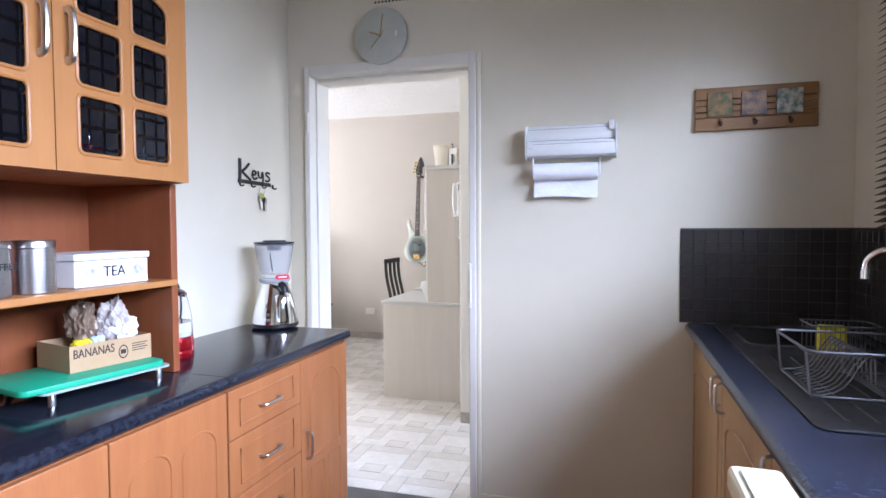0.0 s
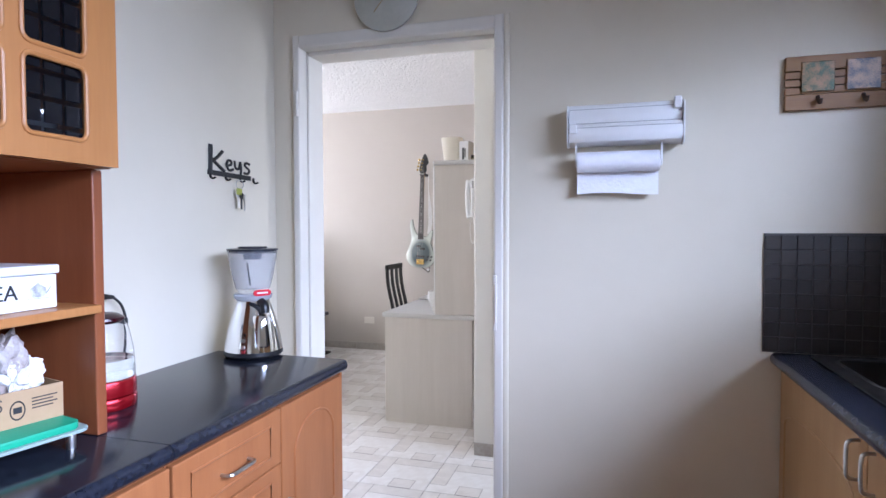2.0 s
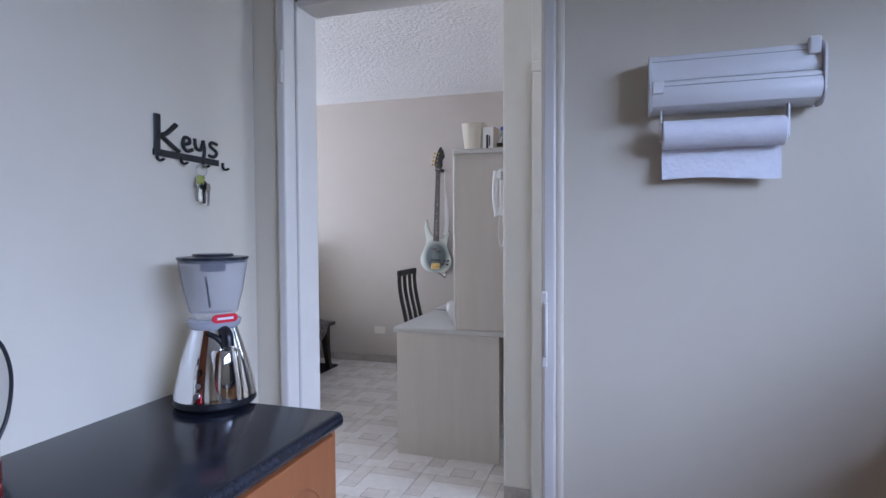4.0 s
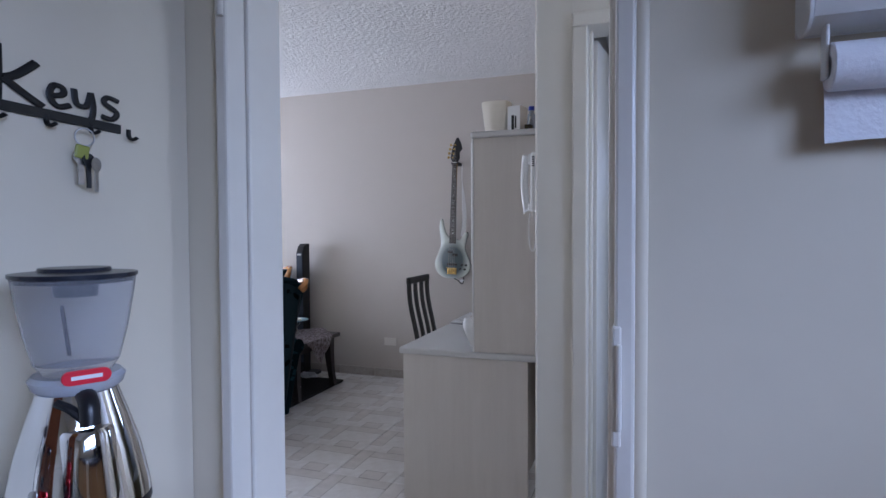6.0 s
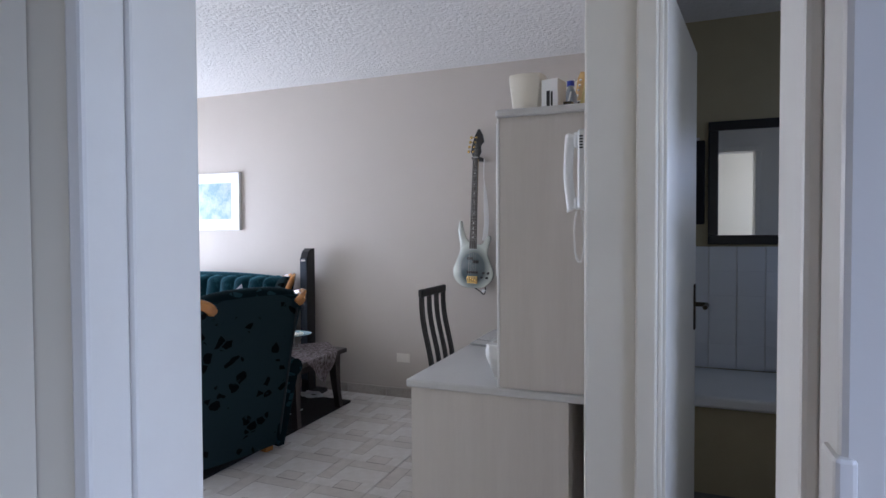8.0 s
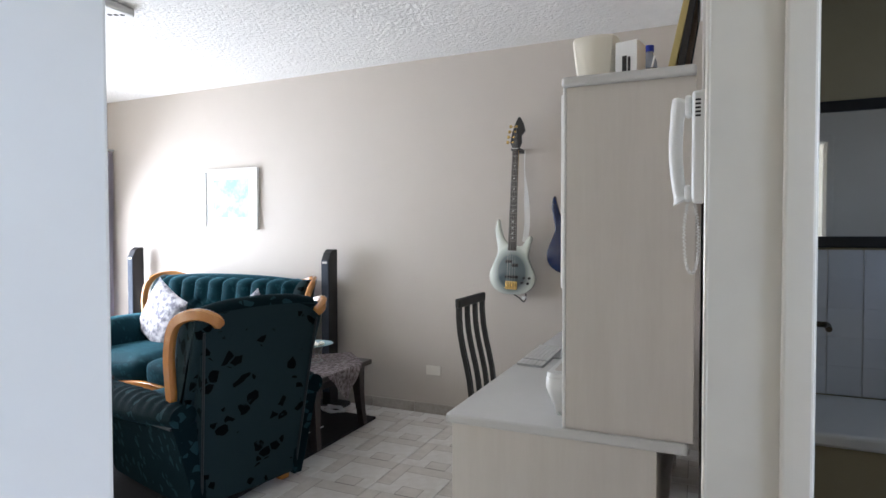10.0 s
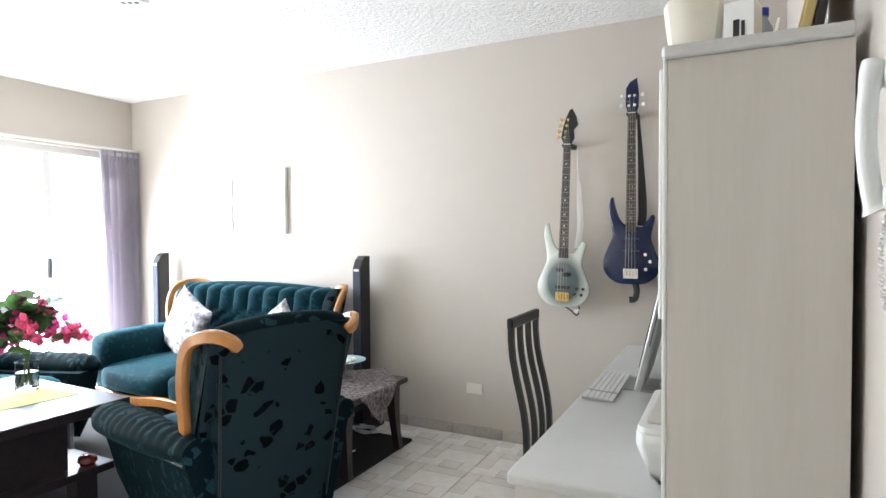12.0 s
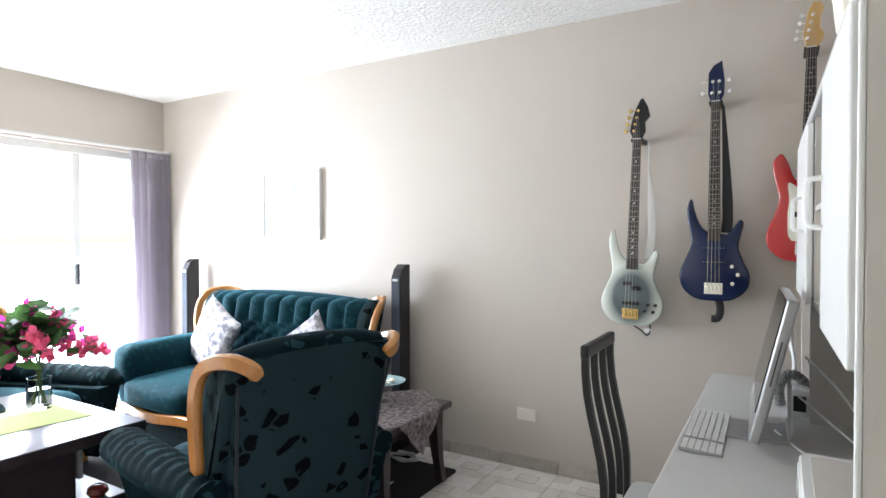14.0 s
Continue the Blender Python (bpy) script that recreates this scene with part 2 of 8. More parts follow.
def wall(name, axis, at, thick, a0, a1, z0, z1, holes, material, label):
    """A wall of true thickness along axis 'x' or 'y', from at to at + thick, with openings (a0, a1, z0, z1) cut through it."""
    bm = bmesh.new()
    cuts = sorted({a0, a1, *[h[0] for h in holes], *[h[1] for h in holes]})
    zs = sorted({z0, z1, *[h[2] for h in holes], *[h[3] for h in holes]})
    filled = {}
    for i in range(len(cuts) - 1):
        for j in range(len(zs) - 1):
            ca, cz = (cuts[i] + cuts[i + 1]) / 2, (zs[j] + zs[j + 1]) / 2
            filled[i, j] = not any(h[0] < ca < h[1] and h[2] < cz < h[3] for h in holes)
    verts = {}

    def v(i, j, k):
        if (i, j, k) not in verts:
            d = at + (thick if k else 0)
            verts[i, j, k] = bm.verts.new((cuts[i], d, zs[j]) if axis == "x" else (d, cuts[i], zs[j]))
        return verts[i, j, k]
    for (i, j), on in filled.items():
        if not on:
            continue
        for k in (0, 1):
            bm.faces.new([v(i, j, k), v(i + 1, j, k), v(i + 1, j + 1, k), v(i, j + 1, k)])
        for di, dj, e in ((-1, 0, ((i, j), (i, j + 1))), (1, 0, ((i + 1, j), (i + 1, j + 1))), (0, -1, ((i, j), (i + 1, j))), (0, 1, ((i, j + 1), (i + 1, j + 1)))):
            if not filled.get((i + di, j + dj), False):
                (p, q), (r, s) = e
                bm.faces.new([v(p, q, 0), v(r, s, 0), v(r, s, 1), v(p, q, 1)])
    bmesh.ops.recalc_face_normals(bm, faces=bm.faces[:])
    return tagged(part(name, bm, material), label, "wall", kind="structure")


# ---- the rooms ----
KX0, KX1, KY0, KY1 = -1.492, 0.955, -1.5, 2.938      # kitchen
LY0, LY1, LX0 = 3.092, 6.55, -6.13                   # living room
PX0, PX1, BY = -0.897, -0.767, 4.035                 # wall between living room and bathroom
BX1, BY1 = 0.95, 6.2
H = 2.572
DX0, DX1, DZ = -1.368, -0.563, 2.045                  # kitchen doorway
wall("wall_kitchen_door", "x", KY1, LY0 - KY1, LX0 - 0.2, BX1 + 0.2, 0, H, [(DX0 - 0.004, DX1 + 0.004, -1, DZ + 0.004)], [M_KWALL], "pale warm-grey painted plaster wall with a doorway")
wall("wall_kitchen_west", "y", KX0 - 0.15, 0.15, KY0, KY1 - 0.002, 0, H, [], M_KWALL, "pale grey painted plaster kitchen wall")
wall("wall_kitchen_east", "y", KX1, 0.15, KY0, KY1 - 0.002, 0, H, [(-0.2, 2.28, 1.32, 2.2)], M_KWALL, "pale painted kitchen wall with a window")
wall("wall_kitchen_south", "x", KY0 - 0.15, 0.15, KX0 - 0.15, KX1 + 0.15, 0, H, [], M_KWALL, "pale painted kitchen wall")
wall("wall_living_north", "x", LY1, 0.15, LX0 - 0.2, PX0 + 0.14, 0, H, [], M_LWALL, "taupe painted plaster living room wall")
wall("wall_living_west", "y", LX0 - 0.2, 0.2, LY0 + 0.002, LY1 - 0.002, 0, H, [(3.75, 6.42, -1, 2.1)], M_LWALL, "taupe painted wall with a wide patio opening")
wall("wall_living_east", "y", PX0, PX1 - PX0, BY, LY1 - 0.002, 0, H, [], M_LWALL, "cream painted wall end between living room and bathroom")
wall("wall_bathroom_south", "x", BY, 0.14, PX1 + 0.002, BX1 + 0.15, 0, H, [(-0.722, 0.02, -1, 2.04)], M_FRAME, "cream painted wall with a bathroom doorway")
wall("wall_bathroom_north", "x", BY1, 0.15, PX1 + 0.002, BX1 + 0.15, 0, H, [], M_BWALL, "olive painted bathroom wall")
# unseen wall closing the passage; both openings are added for the fill lamps
wall("wall_bathroom_east", "y", BX1, 0.15, LY0 + 0.002, BY1 - 0.002, 0, H, [(4.75, 5.45, 1.35, 2.05), (3.3, 3.85, 1.3, 2.05)], M_BWALL, "plain painted wall")
# ---- floors, ceiling, ground ----
tagged(part("floor_kitchen", box(KX0 - 0.15, KY0 - 0.15, -0.1, KX1 + 0.15, KY1 + 0.03, 0), M_KFLOOR), "dark grey vinyl kitchen floor", "floor", kind="structure")
floor_living = tagged(part("floor_living", box(LX0 - 0.2, KY1 + 0.031, -0.1, BX1, BY1, -0.006), M_GROUT), "pale patterned ceramic tile floor with dark grout", "floor", kind="structure")
tagged(part("ceiling", box(LX0 - 0.2, KY0 - 0.15, H, BX1 + 0.15, LY1 + 0.15, H + 0.1), M_CEIL), "white stippled plaster ceiling", "ceiling", kind="structure")
M_PAVE = mat("sunlit_paving", (0.70, 0.68, 0.65), 0.8, second=(0.62, 0.60, 0.57), scale=2, bump=0.3)
tagged(part("ground", box(-300, -300, -0.4, 300, 300, -0.13), M_PAVE), "pale paving outside the patio door", "ground", kind="structure")

# ---- kitchen doorway: pressed-steel frame ----
door_frame = tagged(thing("door_1", "", "", base=(-0.96, 3.0, 0)), "cream gloss-painted steel door frame without a door", "door frame", kind="structure")
fw = 0.052
part("jamb", box(DX0 - 0.030, KY1 - 0.018, 0, DX0, KY1 + 0.05, DZ + fw, 0.006), M_FRAME, door_frame)
part("jamb", box(DX1, KY1 - 0.018, 0, DX1 + 0.034, KY1 + 0.05, DZ + fw, 0.006), M_FRAME, door_frame)
part("head", box(DX0, KY1 - 0.0175, DZ, DX1, KY1 + 0.05, DZ + fw - 0.001, 0.006), M_FRAME, door_frame)
part("jamb_lining", box(DX0 - 0.003, KY1 + 0.045, 0, DX0 + 0.010, LY0 + 0.012, DZ, 0.005), M_FRAME, door_frame)
part("jamb_lining", box(DX1 - 0.014, KY1 + 0.045, 0, DX1 + 0.003, LY0 + 0.012, DZ, 0.005), M_FRAME, door_frame)
part("head_lining", box(DX0 + 0.010, KY1 + 0.045, DZ - 0.016, DX1 - 0.014, LY0 + 0.012, DZ + 0.003, 0.005), M_FRAME, door_frame)
part("living_jamb", box(DX0 - 0.04, LY0 - 0.001, 0, DX0 - 0.0035, LY0 + 0.015, DZ + 0.04, 0.004), M_FRAME, door_frame)
part("living_jamb", box(DX1 + 0.0035, LY0 - 0.001, 0, DX1 + 0.04, LY0 + 0.015, DZ + 0.04, 0.004), M_FRAME, door_frame)
for z in (1.82, 0.4):
    hinge = lathe([(0, -0.05), (0.007, -0.05), (0.007, -0.004), (0.0055, -0.003), (0.0055, 0.003), (0.007, 0.004), (0.007, 0.05), (0, 0.05)], 12)
    smooth(part("hinge", moved(hinge, pose(DX0 - 0.008, KY1 - 0.024, z)), M_FRAME, door_frame, "painted-over steel hinge"))
strike = box(DX1 - 0.004, KY1 - 0.0215, 0.93, DX1 + 0.012, KY1 + 0.02, 1.14, 0.004)
part("strike_plate", strike, M_FRAME, door_frame, "painted-over strike plate")
part("latch_lip", box(DX1 + 0.004, KY1 - 0.03, 0.96, DX1 + 0.013, KY1 - 0.016, 1.11, 0.004), M_FRAME, door_frame)
# rounded plaster bead beside the frame
bead = tube([(DX1 + 0.0425, KY1 - 0.006, 0.0), (DX1 + 0.0415, KY1 - 0.006, 0.9), (DX1 + 0.0435, KY1 - 0.006, DZ + fw)], 0.008, 14, flat=1.6)
tagged(smooth(part("trim_plaster_bead", bead, M_KWALL)), "rounded plaster bead beside the door frame", "trim", kind="structure")
tagged(part("skirting_kitchen", box(DX1 + 0.04, KY1 - 0.012, 0.0, 0.42, KY1, 0.07, 0.004), M_KWALL), "painted kitchen skirting", "baseboard", kind="structure")

# ---- window of the kitchen with a venetian blind ----
M_PVC = mat("window_paint", (0.7, 0.68, 0.64), 0.4, second=(0.66, 0.64, 0.6), scale=4)
M_GLASS = mat("clear_glass", (1, 1, 1), 0.02, transmission=1.0, ior=1.45)
M_SLAT = mat("dark_blind_slat", (0.02, 0.02, 0.022), 0.4)
win = tagged(thing("window_1", "", "", base=(KX1, 1.4, 1.32)), "steel kitchen window with dark venetian blind", "window", kind="structure")
for y0, y1 in ((-0.2, -0.16), (2.24, 2.28), (0.6, 0.63), (1.4, 1.43)):
    part("window_frame", box(KX1 + 0.05, y0, 1.36, KX1 + 0.09, y1, 2.16), M_PVC, win)
for z0, z1 in ((1.32, 1.36), (2.16, 2.2)):
    part("window_frame", box(KX1 + 0.05, -0.2, z0, KX1 + 0.09, 2.28, z1), M_PVC, win)
blind = thing("venetian_blind", "dark venetian blind lowered over half the kitchen window", "blind", base=(KX1, 2.0, 1.35))
slat_bm = box(KX1 - 0.045, 1.45, 0, KX1 - 0.008, 2.645, 0.0016)
moved(slat_bm, Matrix.Translation((KX1 - 0.026, 0, 0)) @ pose(0, 0, 0, 0, -27, 0) @ Matrix.Translation((-KX1 + 0.026, 0, 0)))
slat_me = None
for i in range(40):
    if slat_me is None:
        s0 = part("slat", slat_bm, M_SLAT, blind)
        slat_me = s0.data
        s0.location.z = 1.30
    else:
        s1 = new("slat", slat_me)
        s1.parent, s1.matrix_parent_inverse = blind, s0.matrix_parent_inverse
        s1.location.z = 1.30 + i * 0.0225
part("cord", tube([(KX1 - 0.026, 2.53, 1.30), (KX1 - 0.026, 2.53, 2.22)], 0.001, 6), M_SLAT, blind)
part("headrail", box(KX1 - 0.05, 1.44, 2.205, KX1, 2.655, 2.24, 0.003), M_SLAT, blind)

# ---- left run: base cabinets, worktops, dresser ----
FX = -1.012       # front face of the carcasses


def bow_handle(parent, a, b, out, material=M_STEEL, r=0.0045):
    """A bow handle from a to b, standing out by the vector out."""
    a, b, out = Vector(a), Vector(b), Vector(out)
    pts = spline([a, a + out * 0.8 + (b - a) * 0.04, a + out + (b - a) * 0.22, b + out - (b - a) * 0.22, b + out * 0.8 - (b - a) * 0.04, b], 5)
    return smooth(part("handle", tube(pts, r, 8), material, parent, "satin metal bow handle"))


def front(name, parent, x, y0, y1, z0, z1, material, t=0.018):
    return part(name, box(x, y0, z0, x + t, y1, z1, 0.003), material, parent)


def routed(parent, x, pts, material, closed=True, r=0.004):
    """A routed bead on a front in the plane x, through (y, z) points."""
    return smooth(part("routed_bead", tube([(x, p[0], p[1]) for p in pts], r, 6, closed=closed, flat=1), material, parent))


def arch_points(y0, y1, z0, zs, rise):
    """An upright panel outline with an arched head."""
    pts = [(y0, z0), (y1, z0), (y1, zs)]
    for i in range(1, 12):
        a = math.pi * i / 12
        pts.append(((y0 + y1) / 2 + (y1 - y0) / 2 * math.cos(a), zs + rise * math.sin(a)))
    return pts + [(y0, zs)]


dresser_base = thing("base_cabinet", "cherry-wood foil base cabinet with arched panel doors under black worktop", "cabinet", base=(-1.25, 1.1, 0), group="base cabinets")
part("body", box(KX0 + 0.002, 0.30, 0.1, FX, 1.766, 0.838, 0.002), M_WOOD, dresser_base)
part("plinth", box(KX0 + 0.002, 0.30, 0, FX - 0.05, 1.766, 0.1), M_WOOD, dresser_base)
for k, (y0, y1) in enumerate(((0.53, 0.943), (0.947, 1.359), (1.363, 1.764))):
    d = front("door", dresser_base, FX + 0.001, y0, y1, 0.115, 0.832, M_WOOD)
    fx = FX + 0.019
    c = (y0 + y1) / 2
    routed(d, fx, arch_points(y0 + 0.05, c - 0.02, 0.17, 0.70, 0.055), M_WOOD)
    routed(d, fx, arch_points(c + 0.02, y1 - 0.05, 0.17, 0.70, 0.055), M_WOOD)
    bow_handle(d, (fx, y1 - 0.03 if k == 1 else y0 + 0.03, 0.42), (fx, y1 - 0.03 if k == 1 else y0 + 0.03, 0.52), (0.025, 0, 0))

drawer_base = thing("base_cabinet", "cherry-wood foil base cabinet with drawers and narrow door, scratched end panel", "cabinet", base=(-1.25, 2.15, 0), group="base cabinets")
part("body", box(KX0 + 0.002, 1.77, 0.1, FX, 2.53, 0.838, 0.002), M_WOOD, drawer_base)
part("end_panel", box(KX0 + 0.002, 2.531, 0, FX + 0.012, 2.546, 0.838, 0.002), M_WOOD, drawer_base)
part("plinth", box(KX0 + 0.002, 1.77, 0, FX - 0.05, 2.53, 0.1), M_WOOD, drawer_base)
edges = (0.832, 0.682, 0.507, 0.332, 0.115)
for z1, z0 in zip(edges, edges[1:]):
    d = front("drawer_front", drawer_base, FX + 0.001, 1.772, 2.166, z0 + 0.003, z1, M_WOOD)
    fx = FX + 0.019
    routed(d, fx, [(1.822, z0 + 0.035), (2.116, z0 + 0.035), (2.116, z1 - 0.035), (1.822, z1 - 0.035)], M_WOOD)
    zc = (z0 + z1) / 2
    bow_handle(d, (fx, 1.92, zc - 0.005), (fx, 2.02, zc - 0.005), (0.026, 0, 0))
d = front("door", drawer_base, FX + 0.001, 2.17, 2.528, 0.115, 0.832, M_WOOD)
routed(d, FX + 0.019, arch_points(2.235, 2.465, 0.46, 0.68, 0.09), M_WOOD)
routed(d, FX + 0.019, [(2.235, 0.17), (2.33, 0.17), (2.33, 0.42), (2.235, 0.42)], M_WOOD)
routed(d, FX + 0.019, [(2.37, 0.17), (2.465, 0.17), (2.465, 0.42), (2.37, 0.42)], M_WOOD)
bow_handle(d, (FX + 0.019, 2.20, 0.47), (FX + 0.019, 2.20, 0.57), (0.026, 0, 0))


def worktop(y0, y1, x0, x1, z, label, flip=False):
    """A post-formed laminate worktop with a rolled front edge."""
    t = thing("worktop", label, "worktop", base=((x0 + x1) / 2, (y0 + y1) / 2, z - 0.038))
    own = bmesh.new()
    prof = [(x0, z - 0.038), (x1 - 0.012, z - 0.038)]
    for i in range(9):
        a = radians(-90 + 180 * i / 8)
        prof.append((x1 - 0.016 + 0.016 * math.cos(a), z - 0.019 + 0.019 * math.sin(a)))
    prof.append((x0, z))
    f = own.faces.new([own.verts.new((px, y0, pz)) for px, pz in prof])
    r = bmesh.ops.extrude_face_region(own, geom=[f])
    bmesh.ops.translate(own, vec=(0, y1 - y0, 0), verts=[v for v in r["geom"] if isinstance(v, bmesh.types.BMVert)])
    bmesh.ops.recalc_face_normals(own, faces=own.faces[:])
    if flip:
        bmesh.ops.scale(own, vec=(-1, 1, 1), verts=own.verts, space=Matrix.Translation((-(x0 + x1) / 2, 0, 0)))
        bmesh.ops.reverse_faces(own, faces=own.faces[:])
    smooth(part("slab", own, M_TOP, t))
    return t


CZ = 0.878
worktop(0.30, 1.7665, KX0 + 0.001, -0.985, CZ, "black speckled laminate worktop under the wooden dresser")
worktop(1.7695, 2.558, KX0 + 0.001, -0.985, CZ, "black speckled laminate worktop with rolled front edge")

hutch = thing("dresser_hutch", "beech-wood dresser hutch with dark glazed doors and open shelf", "cabinet", base=(-1.3, 1.36, CZ))
UZ0, UZ1, UX = 1.437, 2.12, -1.138
HY0, HY1 = 0.943, 1.777
# panels around the open shelf carry their shade in the wood colour
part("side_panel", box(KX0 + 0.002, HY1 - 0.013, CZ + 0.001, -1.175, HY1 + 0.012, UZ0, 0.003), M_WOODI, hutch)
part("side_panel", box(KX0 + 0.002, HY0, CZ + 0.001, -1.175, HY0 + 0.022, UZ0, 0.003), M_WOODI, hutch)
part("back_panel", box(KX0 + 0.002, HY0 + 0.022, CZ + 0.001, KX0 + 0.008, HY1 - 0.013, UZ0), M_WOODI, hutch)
part("shelf", box(KX0 + 0.009, HY0 + 0.023, 1.140, -1.155, HY1 - 0.0135, 1.158, 0.003), M_WOODH, hutch)
part("cabinet_floor", box(KX0 + 0.002, HY0, UZ0, UX, HY1, UZ0 + 0.018, 0.002), M_WOOD, hutch)
part("cabinet_top", box(KX0 + 0.002, HY0, UZ1 - 0.018, UX, HY1, UZ1, 0.002), M_WOODH, hutch)
part("cabinet_side", box(KX0 + 0.002, HY1 - 0.018, UZ0 + 0.018, UX, HY1, UZ1 - 0.018), M_WOODH, hutch)
part("cabinet_side", box(KX0 + 0.002, HY0, UZ0 + 0.018, UX, HY0 + 0.018, UZ1 - 0.018), M_WOODH, hutch)
# black back: the darkness inside the closed cupboard is put into its colour
part("cabinet_back_shaded", box(KX0 + 0.002, HY0 + 0.018, UZ0 + 0.018, KX0 + 0.008, HY1 - 0.018, UZ1 - 0.018), M_BLACK, hutch)
part("inner_shelf", box(KX0 + 0.009, HY0 + 0.019, 1.79, UX - 0.02, HY1 - 0.019, 1.805), M_WOODH, hutch)


def checked_glass():
    m = mat("dark_checked_glass", (0.012, 0.012, 0.014), 0.12, spec=0.5)
    nt = m.node_tree
    p = nt.nodes["Principled BSDF"]
    tc = nt.nodes.new("ShaderNodeTexCoord")
    sep = nt.nodes.new("ShaderNodeSeparateXYZ")
    nt.links.new(tc.outputs["Object"], sep.inputs[0])
    outs = []
    for ax, k, ph in (("Y", 24, 0.2), ("Z", 21, 0.55)):
        mul = nt.nodes.new("ShaderNodeMath")
        mul.operation = "MULTIPLY_ADD"
        mul.inputs[1].default_value, mul.inputs[2].default_value = k, ph
        fr = nt.nodes.new("ShaderNodeMath")
        fr.operation = "FRACT"
        lt = nt.nodes.new("ShaderNodeMath")
        lt.operation = "LESS_THAN"
        lt.inputs[1].default_value = 0.20
        nt.links.new(sep.outputs[ax], mul.inputs[0])
        nt.links.new(mul.outputs[0], fr.inputs[0])
        nt.links.new(fr.outputs[0], lt.inputs[0])
        outs.append(lt.outputs[0])
    mx = nt.nodes.new("ShaderNodeMath")
    mx.operation = "MAXIMUM"
    nt.links.new(outs[0], mx.inputs[0])
    nt.links.new(outs[1], mx.inputs[1])
    clear = nt.nodes.new("ShaderNodeMath")
    clear.operation = "MULTIPLY_ADD"
    clear.inputs[1].default_value, clear.inputs[2].default_value = -0.75, 1.0
    nt.links.new(mx.outputs[0], clear.inputs[0])
    nt.links.new(clear.outputs[0], p.inputs["Alpha"])
    p.inputs["Base Color"].default_value = (0.006, 0.006, 0.008, 1)
    return m


M_PANE = checked_glass()


def glazed_door(y0, y1, hinge_right):
    """A door with two by three rounded openings and panes set behind them."""
    cols = ((0.057, 0.184), (0.217, 0.342))
    rows = ((1.483, 1.622), (1.642, 1.787), (1.807, 1.96))
    own = bmesh.new()
    outer = [(y0, UZ0 + 0.002), (y1, UZ0 + 0.002), (y1, UZ1), (y0, UZ1)]
    loops = []
    for c in cols:
        a, b = (y0 + c[0], y0 + c[1]) if hinge_right else (y1 - c[1], y1 - c[0])
        for j, r in enumerate(rows):
            o = rounded(a, r[0], b, r[1], 0.016, 4)
            if j == 2:
                far = (c[0] > 0.1)
                def drop(p, a=a, b=b, far=far):
                    if p[1] < 1.9:
                        return p
                    k = (p[0] - a) / (b - a)
                    k = k if hinge_right else 1 - k
                    return (p[0], p[1] - (0.055 * k if far else 0.0))
                o = [drop(p) for p in o]
            loops.append(o)
    edges_all = []
    for o in [outer] + loops:
        vs = [own.verts.new((0, p[0], p[1])) for p in o]
        edges_all += [own.edges.new((vs[i], vs[(i + 1) % len(vs)])) for i in range(len(vs))]
    bmesh.ops.triangle_fill(own, use_beauty=True, use_dissolve=False, edges=edges_all)
    r = bmesh.ops.extrude_face_region(own, geom=own.faces[:])
    bmesh.ops.translate(own, vec=(0.02, 0, 0), verts=[v for v in r["geom"] if isinstance(v, bmesh.types.BMVert)])
    bmesh.ops.recalc_face_normals(own, faces=own.faces[:])
    bmesh.ops.translate(own, vec=(UX + 0.0, 0, 0), verts=own.verts)
    d = part("door", own, M_WOODH, hutch)
    for o in loops:
        smooth(part("pane_bead", tube([(UX + 0.0195, p[0], p[1]) for p in o], 0.005, 8, closed=True), M_WOODH, d))
        ys, zs = [p[0] for p in o], [p[1] for p in o]
        pane = bmesh.new()
        pane.faces.new([pane.verts.new((UX + 0.009, p[0], p[1])) for p in o])
        rr = bmesh.ops.extrude_face_region(pane, geom=pane.faces[:])
        bmesh.ops.translate(pane, vec=(0.004, 0, 0), verts=[v for v in rr["geom"] if isinstance(v, bmesh.types.BMVert)])
        bmesh.ops.recalc_face_normals(pane, faces=pane.faces[:])
        part("pane", pane, M_PANE, d, "glass pane with printed black squares and clear lines")
    hy = y0 + 0.032 if hinge_right else y1 - 0.032
    smooth(part("handle", tube(spline([(UX + 0.018, hy, 1.688), (UX + 0.040, hy, 1.700), (UX + 0.040, hy, 1.790), (UX + 0.018, hy, 1.802)], 5), 0.007, 8, flat=1.4), M_STEEL, d, "satin steel bow handle"))
    return d


def cupboard_jar(x, y, r, h, colour, label, gloss=0.2, glass=0.0):
    """A small vessel standing inside the dresser."""
    j = thing("storage_jar", label, "jar", m=pose(x, y, UZ0 + 0.0185), group="jars in the dresser")
    smooth(part("jar_body", lathe([(0, 0), (r * 0.9, 0), (r, 0.006), (r, h * 0.8), (r * 0.8, h * 0.9), (r * 0.8, h), (r * 0.74, h), (r * 0.74, h * 0.88), (r * 0.9, h * 0.78), (r * 0.9, 0.008), (0, 0.008)], 24), mat("jar_glaze", colour, gloss, second=tuple(c * 0.8 for c in colour), scale=20, transmission=glass), j))
    smooth(part("jar_lid", lathe([(0, h * 1.001), (r * 0.82, h * 1.001), (r * 0.82, h * 1.10), (0, h * 1.12)], 24), mat("jar_lid_metal", (0.6, 0.6, 0.62), 0.25, 0.9), j, "bright metal lid"))
    return j


